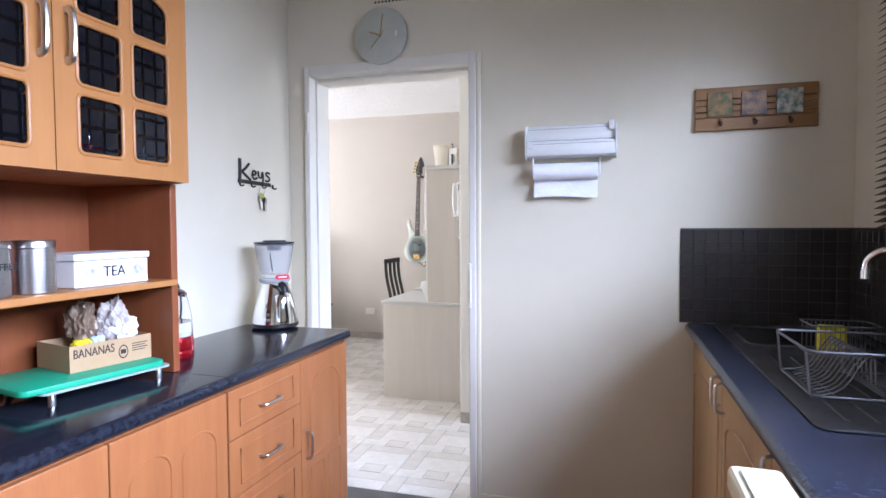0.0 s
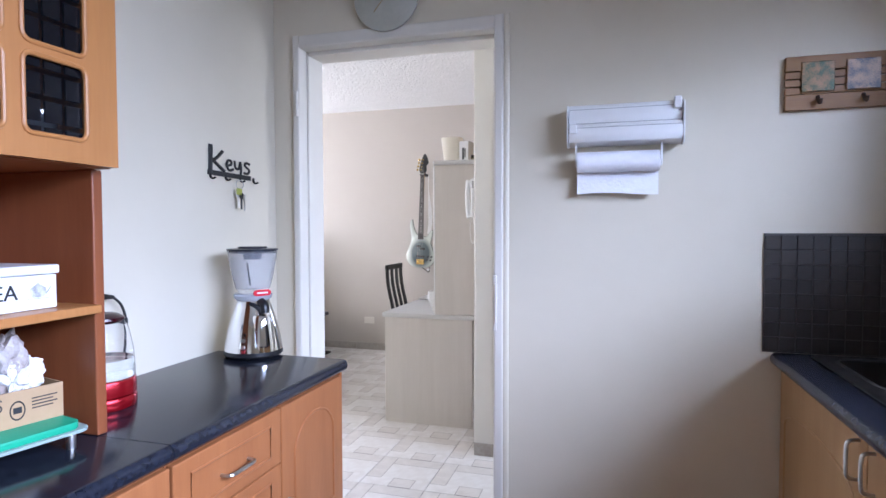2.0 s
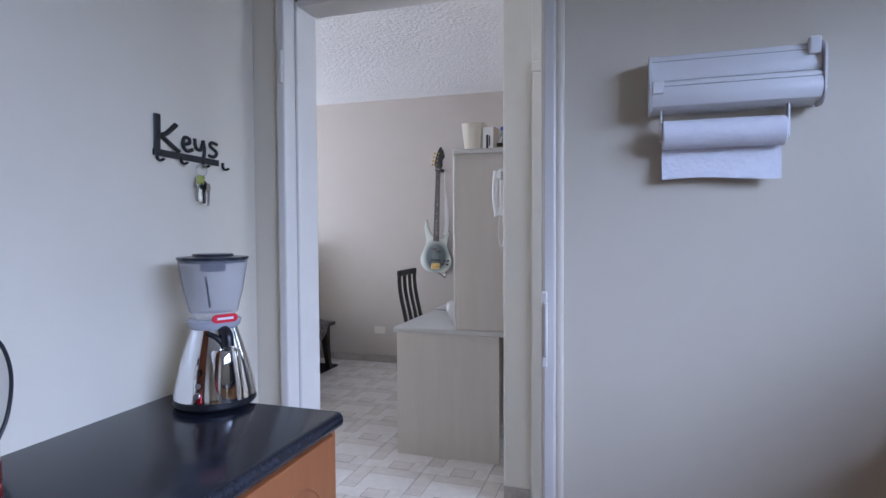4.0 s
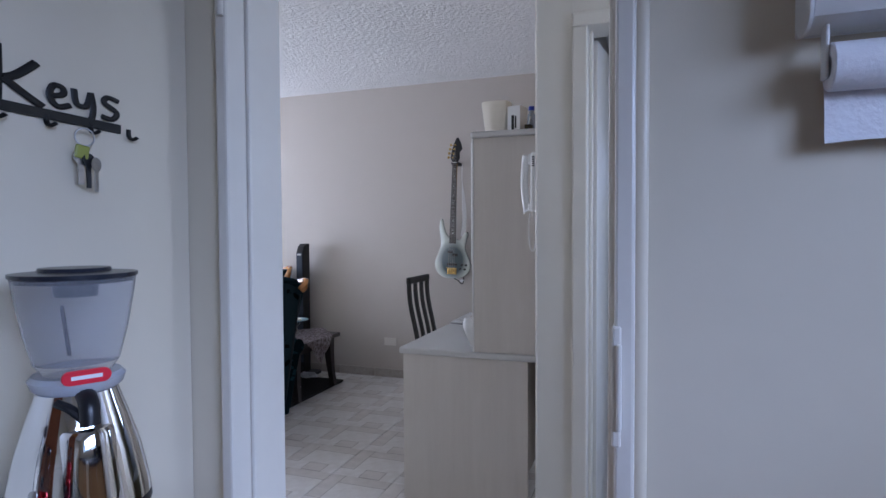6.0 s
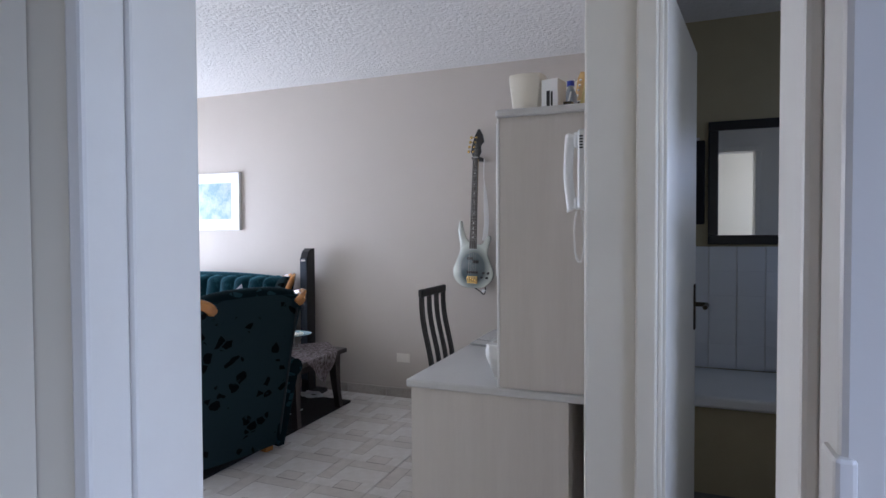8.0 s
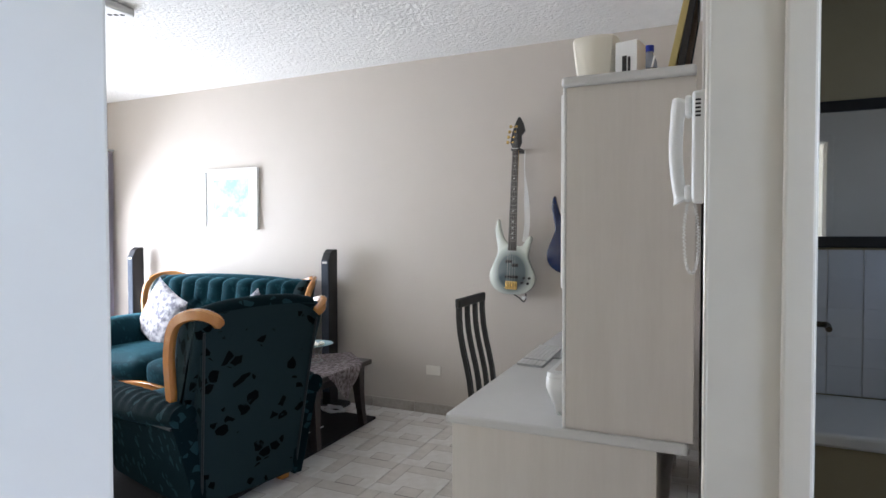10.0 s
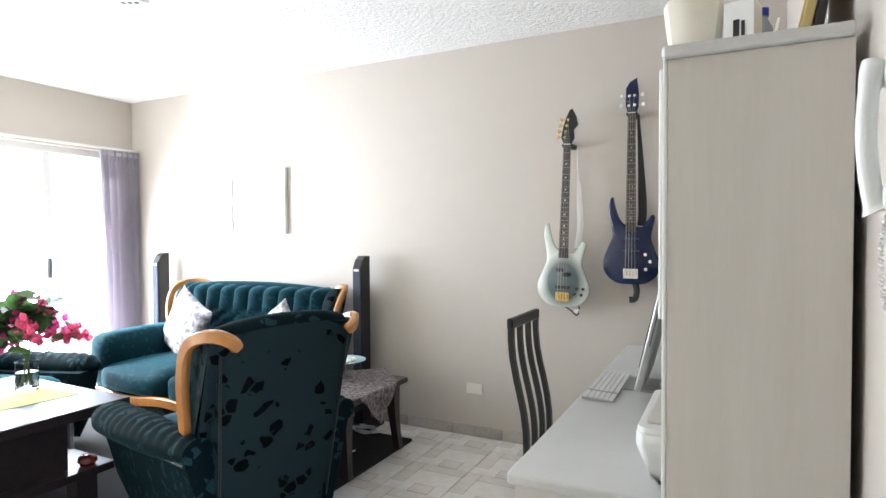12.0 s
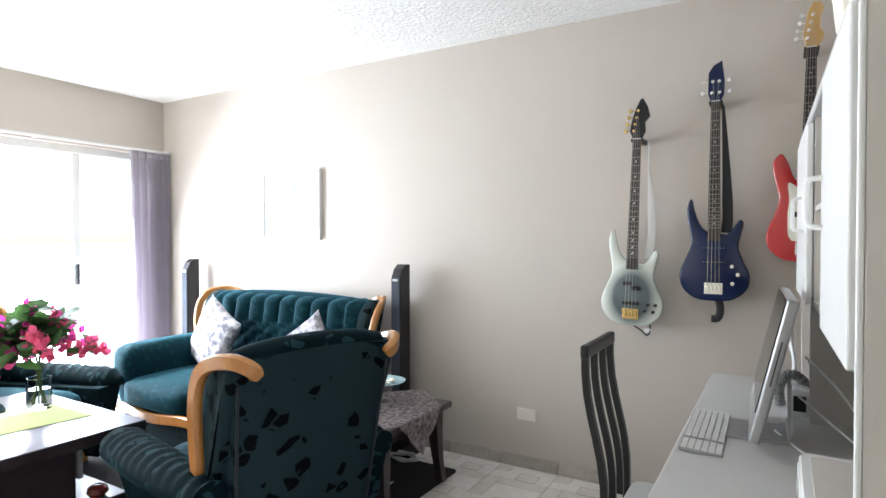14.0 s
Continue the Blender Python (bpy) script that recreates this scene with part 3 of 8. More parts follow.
cupboard_jar(-1.20, 1.445, 0.036, 0.085, (0.35, 0.012, 0.03), "red glazed jar behind the dresser glass")
cupboard_jar(-1.21, 1.52, 0.034, 0.075, (0.40, 0.015, 0.03), "red glazed jar behind the dresser glass")
cupboard_jar(-1.20, 1.605, 0.032, 0.095, (0.72, 0.78, 0.86), "pale glass jar behind the dresser glass", 0.08, 0.4)
cupboard_jar(-1.215, 1.685, 0.030, 0.080, (0.68, 0.74, 0.84), "pale glass jar behind the dresser glass", 0.08, 0.4)

glazed_door(1.362, 1.776, True)
glazed_door(0.944, 1.359, False)

# ---- things on the dresser ----
M_TIN = mat("brushed_tin", (0.5, 0.48, 0.47), 0.3, 1.0, second=(0.42, 0.40, 0.40), scale=20, stretch=(1, 1, 14), amount=0.4)
M_INK = mat("black_print", (0.02, 0.02, 0.022), 0.6)
M_CARD = mat("brown_cardboard", (0.45, 0.30, 0.17), 0.8, second=(0.40, 0.26, 0.14), scale=12, bump=0.1)
M_GREENB = mat("green_polythene", (0.015, 0.36, 0.20), 0.45, second=(0.012, 0.31, 0.17), scale=9)
M_FROST = mat("frosted_glass", (0.55, 0.68, 0.64), 0.35, transmission=0.5)
M_BAG = mat("clear_plastic_bag", (0.75, 0.70, 0.66), 0.15, transmission=0.6, ior=1.3)
M_YEL = mat("yellow_packet", (0.85, 0.68, 0.02), 0.35)
M_CLOTH = mat("crumpled_white_wrapper", (0.55, 0.50, 0.48), 0.3, second=(0.22, 0.15, 0.12), scale=14, amount=0.7)
M_BROWNBAG = mat("brown_crinkled_wrapper", (0.16, 0.10, 0.06), 0.3, second=(0.32, 0.24, 0.18), scale=14)


def lettering(name, text, size, m, material, parent=None, depth=0.0006, align="CENTER"):
    """Words in the built-in font, as a mesh."""
    cu = bpy.data.curves.new(name, "FONT")
    cu.body, cu.size, cu.extrude, cu.align_x, cu.align_y = text, size, depth, align, "CENTER"
    tmp = bpy.data.objects.new(name, cu)
    scene.collection.objects.link(tmp)
    me = bpy.data.meshes.new_from_object(tmp.evaluated_get(bpy.context.evaluated_depsgraph_get()))
    bpy.data.objects.remove(tmp)
    bpy.data.curves.remove(cu)
    bm = bmesh.new()
    bm.from_mesh(me)
    bpy.data.meshes.remove(me)
    return part(name, moved(bm, m), material, parent)


CNX = -1.228


def canister(y, word):
    t = thing("canister", "brushed steel storage canister with a lid", "canister", base=(CNX, y, 1.1585), group="canisters")
    smooth(part("body", moved(lathe([(0, 0), (0.043, 0), (0.045, 0.002), (0.045, 0.104), (0.044, 0.105)], 40), pose(CNX, y, 1.1585)), M_TIN, t))
    smooth(part("lid", moved(lathe([(0.044, 0.105), (0.046, 0.106), (0.046, 0.120), (0.044, 0.123), (0, 0.123)], 40), pose(CNX, y, 1.1585)), M_TIN, t))
    if word:
        lettering("lettering", word, 0.022, pose(CNX + 0.0455, y, 1.225, 90, 0, 90), M_INK, t)


canister(1.385, "")
canister(1.278, "COFFEE")

M_SKETCH = mat("grey_sketch_print", (0.30, 0.30, 0.29), 0.6, second=(0.62, 0.62, 0.60), scale=60, amount=0.9)
tea = thing("tea_box", "white painted wooden tea box with teapot drawings", "box", base=(-1.27, 1.52, 1.1585))
TX = -1.205
part("body", box(-1.36, 1.472, 1.1585, TX, 1.705, 1.225, 0.003), M_WHITE, tea)
part("lid", box(-1.364, 1.468, 1.2265, TX + 0.004, 1.709, 1.244, 0.003), M_WHITE, tea)
lettering("lettering", "TEA", 0.040, pose(TX + 0.001, 1.590, 1.194, 90, 0, 90), M_INK, tea)
for yy in (1.518, 1.665):
    cup = lathe([(0, 0), (0.012, 0.001), (0.017, 0.010), (0.016, 0.018), (0.006, 0.024), (0.0, 0.029)], 16, arc=180)
    part("teapot_print", moved(moved(cup, Matrix.Diagonal((1, 0.03, 1, 1))), pose(TX + 0.0008, yy, 1.182, 0, 0, 90)), M_SKETCH, tea)
    part("teapot_print", tube([(TX + 0.0006, yy + 0.016, 1.188), (TX + 0.0006, yy + 0.026, 1.201)], 0.002, 6, flat=0.3), M_SKETCH, tea)
    part("saucer_print", tube([(TX + 0.0006, yy - 0.022, 1.180), (TX + 0.0006, yy + 0.022, 1.180)], 0.0018, 6, flat=0.3), M_SKETCH, tea)

board = thing("glass_cutting_board", "frosted glass worktop saver on steel feet", "cutting board", base=(-1.18, 1.44, CZ))
bm0 = pose(-1.295, 1.585, 0, 0, 0, -11)
smooth(part("glass_plate", moved(slab(rounded(-0.125, -0.185, 0.125, 0.165, 0.025), CZ + 0.034, CZ + 0.040, 0.001), bm0), M_FROST, board))
for fx_, fy_ in ((0.10, -0.15), (0.10, 0.135), (-0.10, -0.15), (-0.10, 0.135)):
    smooth(part("foot", moved(lathe([(0, 0), (0.009, 0), (0.009, 0.033), (0.0085, 0.034), (0, 0.034)], 16), bm0 @ pose(fx_, fy_, CZ)), M_STEEL, board, "steel foot"))
gb = thing("chopping_board", "green plastic chopping board lying on glass", "chopping board", base=(-1.2, 1.4, CZ + 0.0405))
smooth(part("board", moved(slab(rounded(-0.115, -0.225, 0.118, 0.150, 0.025), CZ + 0.0405, CZ + 0.055, 0.002), bm0), M_GREENB, gb))

BZ = CZ + 0.0555
crate = thing("banana_carton", "open brown cardboard banana carton with wrapped food", "box", base=(-1.2, 1.42, BZ))
cm = pose(-1.322, 1.632, BZ, 0, 0, -13) @ Matrix.Diagonal((0.95, 0.66, 0.92, 1))
for a in ((-0.085, -0.17, 0, -0.081, 0.17, 0.075), (0.081, -0.17, 0, 0.085, 0.17, 0.075), (-0.081, -0.17, 0, 0.081, -0.166, 0.075), (-0.081, 0.166, 0, 0.081, 0.17, 0.075), (-0.081, -0.166, 0, 0.081, 0.166, 0.004)):
    part("panel", moved(box(*a), cm), M_CARD, crate)
lettering("lettering", "BANANAS", 0.036, cm @ pose(0.0858, -0.075, 0.050, 90, 0, 90), M_INK, crate)
part("emblem_print", moved(tube([(0.0856, 0.045 + 0.019 * math.cos(a * 0.4), 0.034 + 0.019 * math.sin(a * 0.4)) for a in range(16)], 0.0018, 6, closed=True, flat=0.4), cm), M_INK, crate)
part("emblem_print", moved(box(0.0851, 0.034, 0.028, 0.0858, 0.056, 0.041), cm), M_INK, crate)
for k in range(4):
    part("print_line", moved(box(0.0851, 0.083, 0.052 - k * 0.007, 0.0856, 0.153 - 0.012 * (k % 2), 0.0545 - k * 0.007), cm), M_INK, crate)


def crumple(center, size, seed, amp=0.35, sub=3, sx=(1, 1, 1)):
    own = bmesh.new()
    bmesh.ops.create_icosphere(own, subdivisions=sub, radius=1)
    for v in own.verts:
        n = noise.noise(v.co * 1.7 + Vector((seed, seed * 2, 0))) * amp + abs(noise.noise(v.co * 4.5 + Vector((seed, 0, seed)))) * amp * 0.8
        v.co = v.co * (1 + n)
    bmesh.ops.scale(own, vec=(size * sx[0], size * sx[1], size * sx[2]), verts=own.verts)
    bmesh.ops.translate(own, vec=center, verts=own.verts)
    return own


part("wrapped_bread", crumple((-1.335, 1.60, BZ + 0.115), 0.036, 3, 0.5, 4, (1, 0.9, 1.5)), M_BROWNBAG, crate, "crinkled brown bag")
part("plastic_bag", crumple((-1.29, 1.655, BZ + 0.11), 0.036, 8, 0.55, 4, (0.9, 1.0, 1.45)), M_CLOTH, crate, "crumpled clear plastic bag")
part("bag_inner", crumple((-1.268, 1.675, BZ + 0.085), 0.028, 12, 0.5, 4, (0.8, 1.2, 1.2)), M_WHITE, crate, "white wrapper")
part("yellow_packet", crumple((-1.285, 1.555, BZ + 0.068), 0.017, 5, 0.4, 3, (1, 1.5, 0.7)), M_YEL, crate, "yellow packet")
part("blue_packet", crumple((-1.275, 1.595, BZ + 0.07), 0.014, 9, 0.4, 3, (1, 1.3, 0.9)), mat("pale_blue_wrapper", (0.45, 0.62, 0.75), 0.4), crate, "pale blue wrapper")

# ---- kettle ----
M_RED = mat("red_lacquered_steel", (0.36, 0.008, 0.015), 0.22, 0.6, second=(0.30, 0.006, 0.012), scale=12, stretch=(1, 1, 10))
M_WATER = mat("water", (0.9, 0.95, 0.95), 0.02, transmission=1.0, ior=1.33)
M_THIN = mat("thin_glass", (0.97, 0.98, 1.0), 0.02, transmission=1.0, ior=1.12)
KP = (-1.345, 1.935, CZ)
kettle = thing("kettle", "glass electric kettle with red base and black lid", "kettle", m=pose(*KP, 0, 0, 165))
smooth(part("base", lathe([(0, 0), (0.073, 0), (0.076, 0.004), (0.0755, 0.026), (0.073, 0.029), (0, 0.029)], 40), M_RED, kettle))
smooth(part("red_band", lathe([(0.072, 0.030), (0.0755, 0.033), (0.075, 0.066), (0.073, 0.070), (0.0, 0.070)], 40), M_RED, kettle))
jug = smooth(part("glass_jug", lathe([(0.073, 0.071), (0.0735, 0.09), (0.070, 0.14), (0.060, 0.19), (0.050, 0.212), (0.0485, 0.212), (0.0585, 0.19), (0.0685, 0.14), (0.072, 0.09), (0.0715, 0.072)], 40), M_THIN, kettle))
jug.visible_shadow = False
water = smooth(part("water", lathe([(0, 0.0725), (0.071, 0.0725), (0.0714, 0.09), (0.0700, 0.118), (0, 0.118)], 40), M_WATER, kettle))
water.visible_shadow = False
smooth(part("lid", lathe([(0.0, 0.205), (0.044, 0.206), (0.052, 0.213), (0.051, 0.219), (0.035, 0.228), (0.012, 0.231), (0, 0.231)], 36), mat("dark_red_lid", (0.030, 0.003, 0.006), 0.15), kettle))
part("spout", moved(box(-0.012, -0.062, 0.196, 0.012, -0.045, 0.212, 0.004), pose(0, 0, 0)), M_BLACK, kettle)
smooth(part("handle", tube(spline([(0.0, 0.035, 0.226), (0, 0.07, 0.228), (0, 0.098, 0.205), (0, 0.104, 0.15), (0, 0.092, 0.09), (0, 0.074, 0.062)], 6), 0.008, 10, flat=1.4), M_BLACK, kettle))
smooth(part("cord", tube(spline([(0.03, -0.068, 0.008), (0.06, -0.088, 0.004), (0.085, -0.07, 0.004), (0.10, -0.03, 0.004), (0.105, 0.0, 0.004)], 6), 0.0035, 8), M_BLACK, kettle))
plug = thing("power_plug", "black moulded plug with cord in the wall socket behind the kettle", "plug", base=(KX0, 2.03, 1.13))
part("socket_plate", box(KX0, 1.94, 1.09, KX0 + 0.008, 2.035, 1.17, 0.002), M_PVC, plug, "white socket plate")
part("plug_body", box(KX0 + 0.0085, 1.995, 1.112, KX0 + 0.040, 2.030, 1.150, 0.008, 3), M_BLACK, plug)
smooth(part("strain_relief", tube([(KX0 + 0.027, 2.028, 1.131), (KX0 + 0.030, 2.055, 1.130), (KX0 + 0.030, 2.084, 1.126)], [0.010, 0.008, 0.005], 10), M_BLACK, plug))
smooth(part("power_cord", tube(spline([(KX0 + 0.030, 2.083, 1.126), (KX0 + 0.030, 2.113, 1.096), (KX0 + 0.030, 2.128, 1.034), (KX0 + 0.030, 2.118, 0.96), (KX0 + 0.034, 2.085, 0.90), (KX0 + 0.05, 2.07, CZ + 0.004), (KX0 + 0.09, 2.05, CZ + 0.004)], 8), 0.0038, 8), M_BLACK, plug))
plug = thing("wall_plug", "black power plug and cord by the wall", "plug", base=(KX0, 1.86, 1.1))
part("plug_body", box(KX0, 1.84, 1.085, KX0 + 0.045, 1.875, 1.125, 0.008), M_BLACK, plug)
smooth(part("plug_cord", tube(spline([(KX0 + 0.04, 1.86, 1.105), (KX0 + 0.06, 1.90, 1.112), (KX0 + 0.05, 1.955, 1.09), (KX0 + 0.035, 1.965, 1.0), (KX0 + 0.02, 1.96, CZ + 0.03), (KX0 + 0.03, 1.93, CZ + 0.005)], 6), 0.0035, 8), M_BLACK, plug))

# ---- smoothie blender ----
M_JUG = mat("smoky_polycarbonate", (0.93, 0.94, 0.97), 0.18, second=(0.88, 0.90, 0.95), scale=8, transmission=0.88, ior=1.08)
M_REDLAB = mat("red_badge", (0.7, 0.02, 0.04), 0.35)
blender_t = thing("smoothie_blender", "chrome smoothie blender with smoky jug and red badge", "blender", m=pose(-1.325, 2.529, CZ + 0.0, 0, 0, 62) @ Matrix.Diagonal((0.98, 0.98, 0.935, 1)))
smooth(part("foot_ring", lathe([(0, 0.006), (0.095, 0.006), (0.100, 0.012), (0.099, 0.026), (0, 0.026)], 40), M_BLACK, blender_t))
for a in range(4):
    part("rubber_foot", moved(lathe([(0, 0), (0.008, 0), (0.008, 0.0058), (0, 0.0058)], 10), pose(0.07 * math.cos(a * 1.57 + 0.8), 0.07 * math.sin(a * 1.57 + 0.8), 0)), M_BLACK, blender_t)
smooth(part("chrome_base", lathe([(0.099, 0.0265), (0.097, 0.045), (0.084, 0.11), (0.068, 0.165), (0.058, 0.195), (0.055, 0.205), (0, 0.206)], 48), M_CHROME, blender_t))
bay = lathe([(0, 0.027), (0.052, 0.027), (0.050, 0.06), (0.041, 0.12), (0.037, 0.15), (0.033, 0.156), (0, 0.157)], 32)
smooth(part("dispenser_bay", moved(bay, pose(0, -0.052, 0)), M_CHROME, blender_t, "polished chrome dispenser column"))
for k in range(5):
    tilt = 0.103 - 0.0080 * k
    button = lathe([(0, 0), (0.0075, 0), (0.007, 0.004), (0, 0.005)], 14)
    smooth(part("button", moved(button, pose(0, 0, 0, 0, 0, -48) @ pose(0, -tilt + 0.006, 0.048 + 0.022 * k, 72, 0, 0)), M_STEEL, blender_t, "small satin push button"))
smooth(part("tap", tube(spline([(0.0, -0.052, 0.205), (0.0, -0.075, 0.195), (0.0, -0.082, 0.165)], 5), 0.014, 12), M_BLACK, blender_t))
smooth(part("tap_lever", tube(spline([(-0.035, -0.045, 0.197), (-0.02, -0.062, 0.188), (-0.005, -0.07, 0.17)], 5), 0.007, 8), M_BLACK, blender_t))
smooth(part("collar", lathe([(0.055, 0.206), (0.062, 0.212), (0.066, 0.225), (0.060, 0.232), (0, 0.232)], 40), mat("clear_collar", (0.75, 0.78, 0.85), 0.1, transmission=0.5), blender_t))
jugp = smooth(part("jug", lathe([(0.046, 0.2325), (0.058, 0.25), (0.070, 0.30), (0.080, 0.36), (0.083, 0.385), (0.0805, 0.385), (0.0775, 0.36), (0.0675, 0.30), (0.055, 0.25), (0.0, 0.245)], 48), M_JUG, blender_t))
smooth(part("stir_stick", tube([(-0.01, 0.0, 0.26), (-0.018, 0.005, 0.34)], 0.003, 8), M_INK, blender_t))
smooth(part("lid", lathe([(0.0, 0.376), (0.079, 0.378), (0.079, 0.386), (0.086, 0.387), (0.086, 0.393), (0.05, 0.396), (0.048, 0.401), (0, 0.402)], 40), mat("smoky_lid", (0.018, 0.02, 0.03), 0.25), blender_t))
smooth(part("lid_plug", lathe([(0, 0.355), (0.03, 0.355), (0.032, 0.375), (0, 0.3755)], 24), mat("lid_plug_grey", (0.12, 0.13, 0.16), 0.3), blender_t))
badge = slab(rounded(-0.032, -0.011, 0.032, 0.011, 0.0108), 0, 0.006, 0.001)
bd = part("badge", moved(badge, pose(0.0, -0.062, 0.236, 90, 0, 0)), M_REDLAB, blender_t, "red oval badge")
part("badge_lettering", moved(box(-0.02, -0.003, 0.006, 0.02, 0.003, 0.0066), pose(0.0, -0.062, 0.236, 90, 0, 0)), M_WHITE, bd)

# ---- key holder on the wall ----
keys = thing("key_holder", "black metal key holder with the word Keys", "key holder", base=(KX0, 2.7, 1.5))
KXF = KX0 + 0.006
km = pose(KX0, 2.56, 1.533, 90, 0, 90) @ Matrix.Diagonal((1.27, 0.87, 1, 1))


def stroke(pts, r=0.0085):
    smooth(part("letter_stroke", moved(tube(spline([(p[0], p[1], 0.0035) for p in pts], 6), r, 8, flat=0.35), km), M_BLACKM, keys))


stroke([(-0.028, 0.105), (-0.028, 0.05), (-0.03, -0.02)], 0.010)
stroke([(0.028, 0.085), (0.0, 0.05), (-0.018, 0.038)], 0.0075)
stroke([(-0.018, 0.038), (0.012, 0.012), (0.036, -0.006)], 0.0075)
stroke([(0.045, 0.022), (0.066, 0.03), (0.066, 0.045), (0.052, 0.046), (0.046, 0.022), (0.058, 0.002), (0.078, 0.01)], 0.006)
stroke([(0.084, 0.05), (0.088, 0.018), (0.104, 0.016), (0.112, 0.048)], 0.006)
stroke([(0.112, 0.05), (0.116, 0.018), (0.112, -0.012), (0.098, -0.018)], 0.006)
stroke([(0.162, 0.044), (0.142, 0.048), (0.136, 0.034), (0.158, 0.016), (0.15, -0.002), (0.13, 0.0)], 0.006)
part("bar", moved(box(-0.04, -0.03, 0.001, 0.165, -0.008, 0.006, 0.001), km @ pose(0, 0, 0, 0, 0, -1.5)), M_BLACKM, keys)
for k in range(4):
    xx = -0.03 + k * 0.07
    smooth(part("hook", moved(tube(spline([(xx, -0.02, 0.004), (xx, -0.038, 0.005), (xx, -0.046, 0.014), (xx + 0.004, -0.04, 0.022)], 4), 0.004, 8), km), M_BLACKM, keys))
bunch = thing("key_ring", "bunch of keys with yellow tag on the hook", "keys", base=(KX0 + 0.02, 2.668, 1.40))
smooth(part("ring", moved(tube([(0.016 * math.cos(a * 0.42), 0.016 * math.sin(a * 0.42), 0) for a in range(15)], 0.0015, 6, closed=True), pose(KX0 + 0.02, 2.668, 1.478, 90, 0, 70)), M_STEEL, bunch))
part("yellow_tag", moved(box(-0.012, -0.003, -0.02, 0.012, 0.003, 0.005, 0.003), pose(KX0 + 0.022, 2.662, 1.458, 0, 10, 75)), mat("lime_tag", (0.30, 0.32, 0.06), 0.4), bunch)
for k in range(3):
    sh = slab(rounded(-0.013, -0.013, 0.013, 0.013, 0.0125), -0.001, 0.001)
    box(-0.0055, -0.05, -0.001, 0.004, -0.008, 0.001, 0, 1, sh)
    part("key", moved(sh, pose(KX0 + 0.02 + 0.004 * k, 2.660 + 0.012 * k, 1.442 - 0.006 * k, 90, 0, 80 + 14 * k)), M_STEEL if k != 1 else M_BLACK, bunch)
screw = thing("wall_screw", "small bent metal screw in the wall", "screw", base=(KX0, 1.98, 1.62))
smooth(part("screw_shank", moved(tube(spline([(0, 0, 0), (0.02, 0, 0), (0.026, 0, -0.006), (0.024, 0, -0.014)], 4), 0.0025, 8), pose(KX0, 1.99, 1.63)), M_STEEL, screw))

keys.matrix_basis = pose(KX0, 2.562, 1.526) @ Matrix.Diagonal((1, 0.94, 0.91, 1)) @ pose(-KX0, -2.56, -1.533) @ keys.matrix_basis

# ---- clock and air vent over the door ----
M_CLOCK = mat("marbled_clock_glass", (0.50, 0.50, 0.44), 0.12, second=(0.41, 0.42, 0.37), scale=9, amount=0.5, coat=0.6)
M_GOLD = mat("gilt_metal", (0.62, 0.45, 0.18), 0.25, 1.0)
clock = thing("wall_clock", "round pale marbled glass wall clock with gilt hands", "clock", base=(-0.982, KY1, 2.204))
cp = pose(-0.982, KY1 - 0.019, 2.204, 90, 0, 0)
smooth(part("face", moved(lathe([(0, 0), (0.130, 0), (0.132, 0.002), (0.132, 0.012), (0.129, 0.0145), (0, 0.0145)], 64), cp), M_CLOCK, clock))
for ang, ln, w in ((8, 0.098, 0.0022), (-70, 0.058, 0.0028), (-140, 0.075, 0.001), (40, 0.03, 0.001)):
    hb = box(-w, -0.008, 0, w, ln, 0.0012)
    part("hand", moved(hb, cp @ pose(0, 0, 0.0155 + w * 0.4, 0, 0, -ang)), M_GOLD, clock)
part("pin", moved(lathe([(0, 0.0145), (0.006, 0.0145), (0.005, 0.02), (0, 0.02)], 16), cp), M_GOLD, clock)
part("number_print", moved(box(0.075, -0.008, 0.0146, 0.082, 0.016, 0.015), cp), M_FRAME, clock)
vent = thing("air_vent", "painted louvred air brick above the door", "vent", base=(-0.94, KY1, 2.36))
nx, nz = 10, 4
part("grille_rim", box(-1.035, KY1 - 0.003, 2.352, -0.845, KY1, 2.365), M_KWALL, vent)
for i in range(nx + 1):
    part("grille_bar", box(-1.03 + i * 0.0178, KY1 - 0.004, 2.365, -1.0235 + i * 0.0178, KY1, 2.435), M_KWALL, vent)
for j in range(nz):
    part("grille_rail", box(-1.03, KY1 - 0.0045, 2.376 + j * 0.0178, -0.8455, KY1 - 0.0005, 2.3825 + j * 0.0178), M_KWALL, vent)
part("dark_backing", box(-1.029, KY1 - 0.0015, 2.3655, -0.846, KY1 - 0.0006, 2.4345), M_BLACK, vent)

# ---- paper and foil dispenser ----
disp = thing("paper_dispenser", "white plastic foil and paper towel dispenser on the wall", "dispenser", base=(-0.11, KY1, 1.58))
DL, DR = -0.295, 0.083


def cover(name, prof):
    """A moulded cover: a profile of (distance from the wall, height), drawn out along the dispenser."""
    own = slab([(-d, z) for d, z in prof], 0, DR - DL - 0.014, 0.0012, 2)
    moved(own, Matrix(((0, 0, 1, DL + 0.007), (1, 0, 0, KY1 - 0.0065), (0, 1, 0, 0), (0, 0, 0, 1))))
    return smooth(part(name, own, M_WHITE, disp), 30)


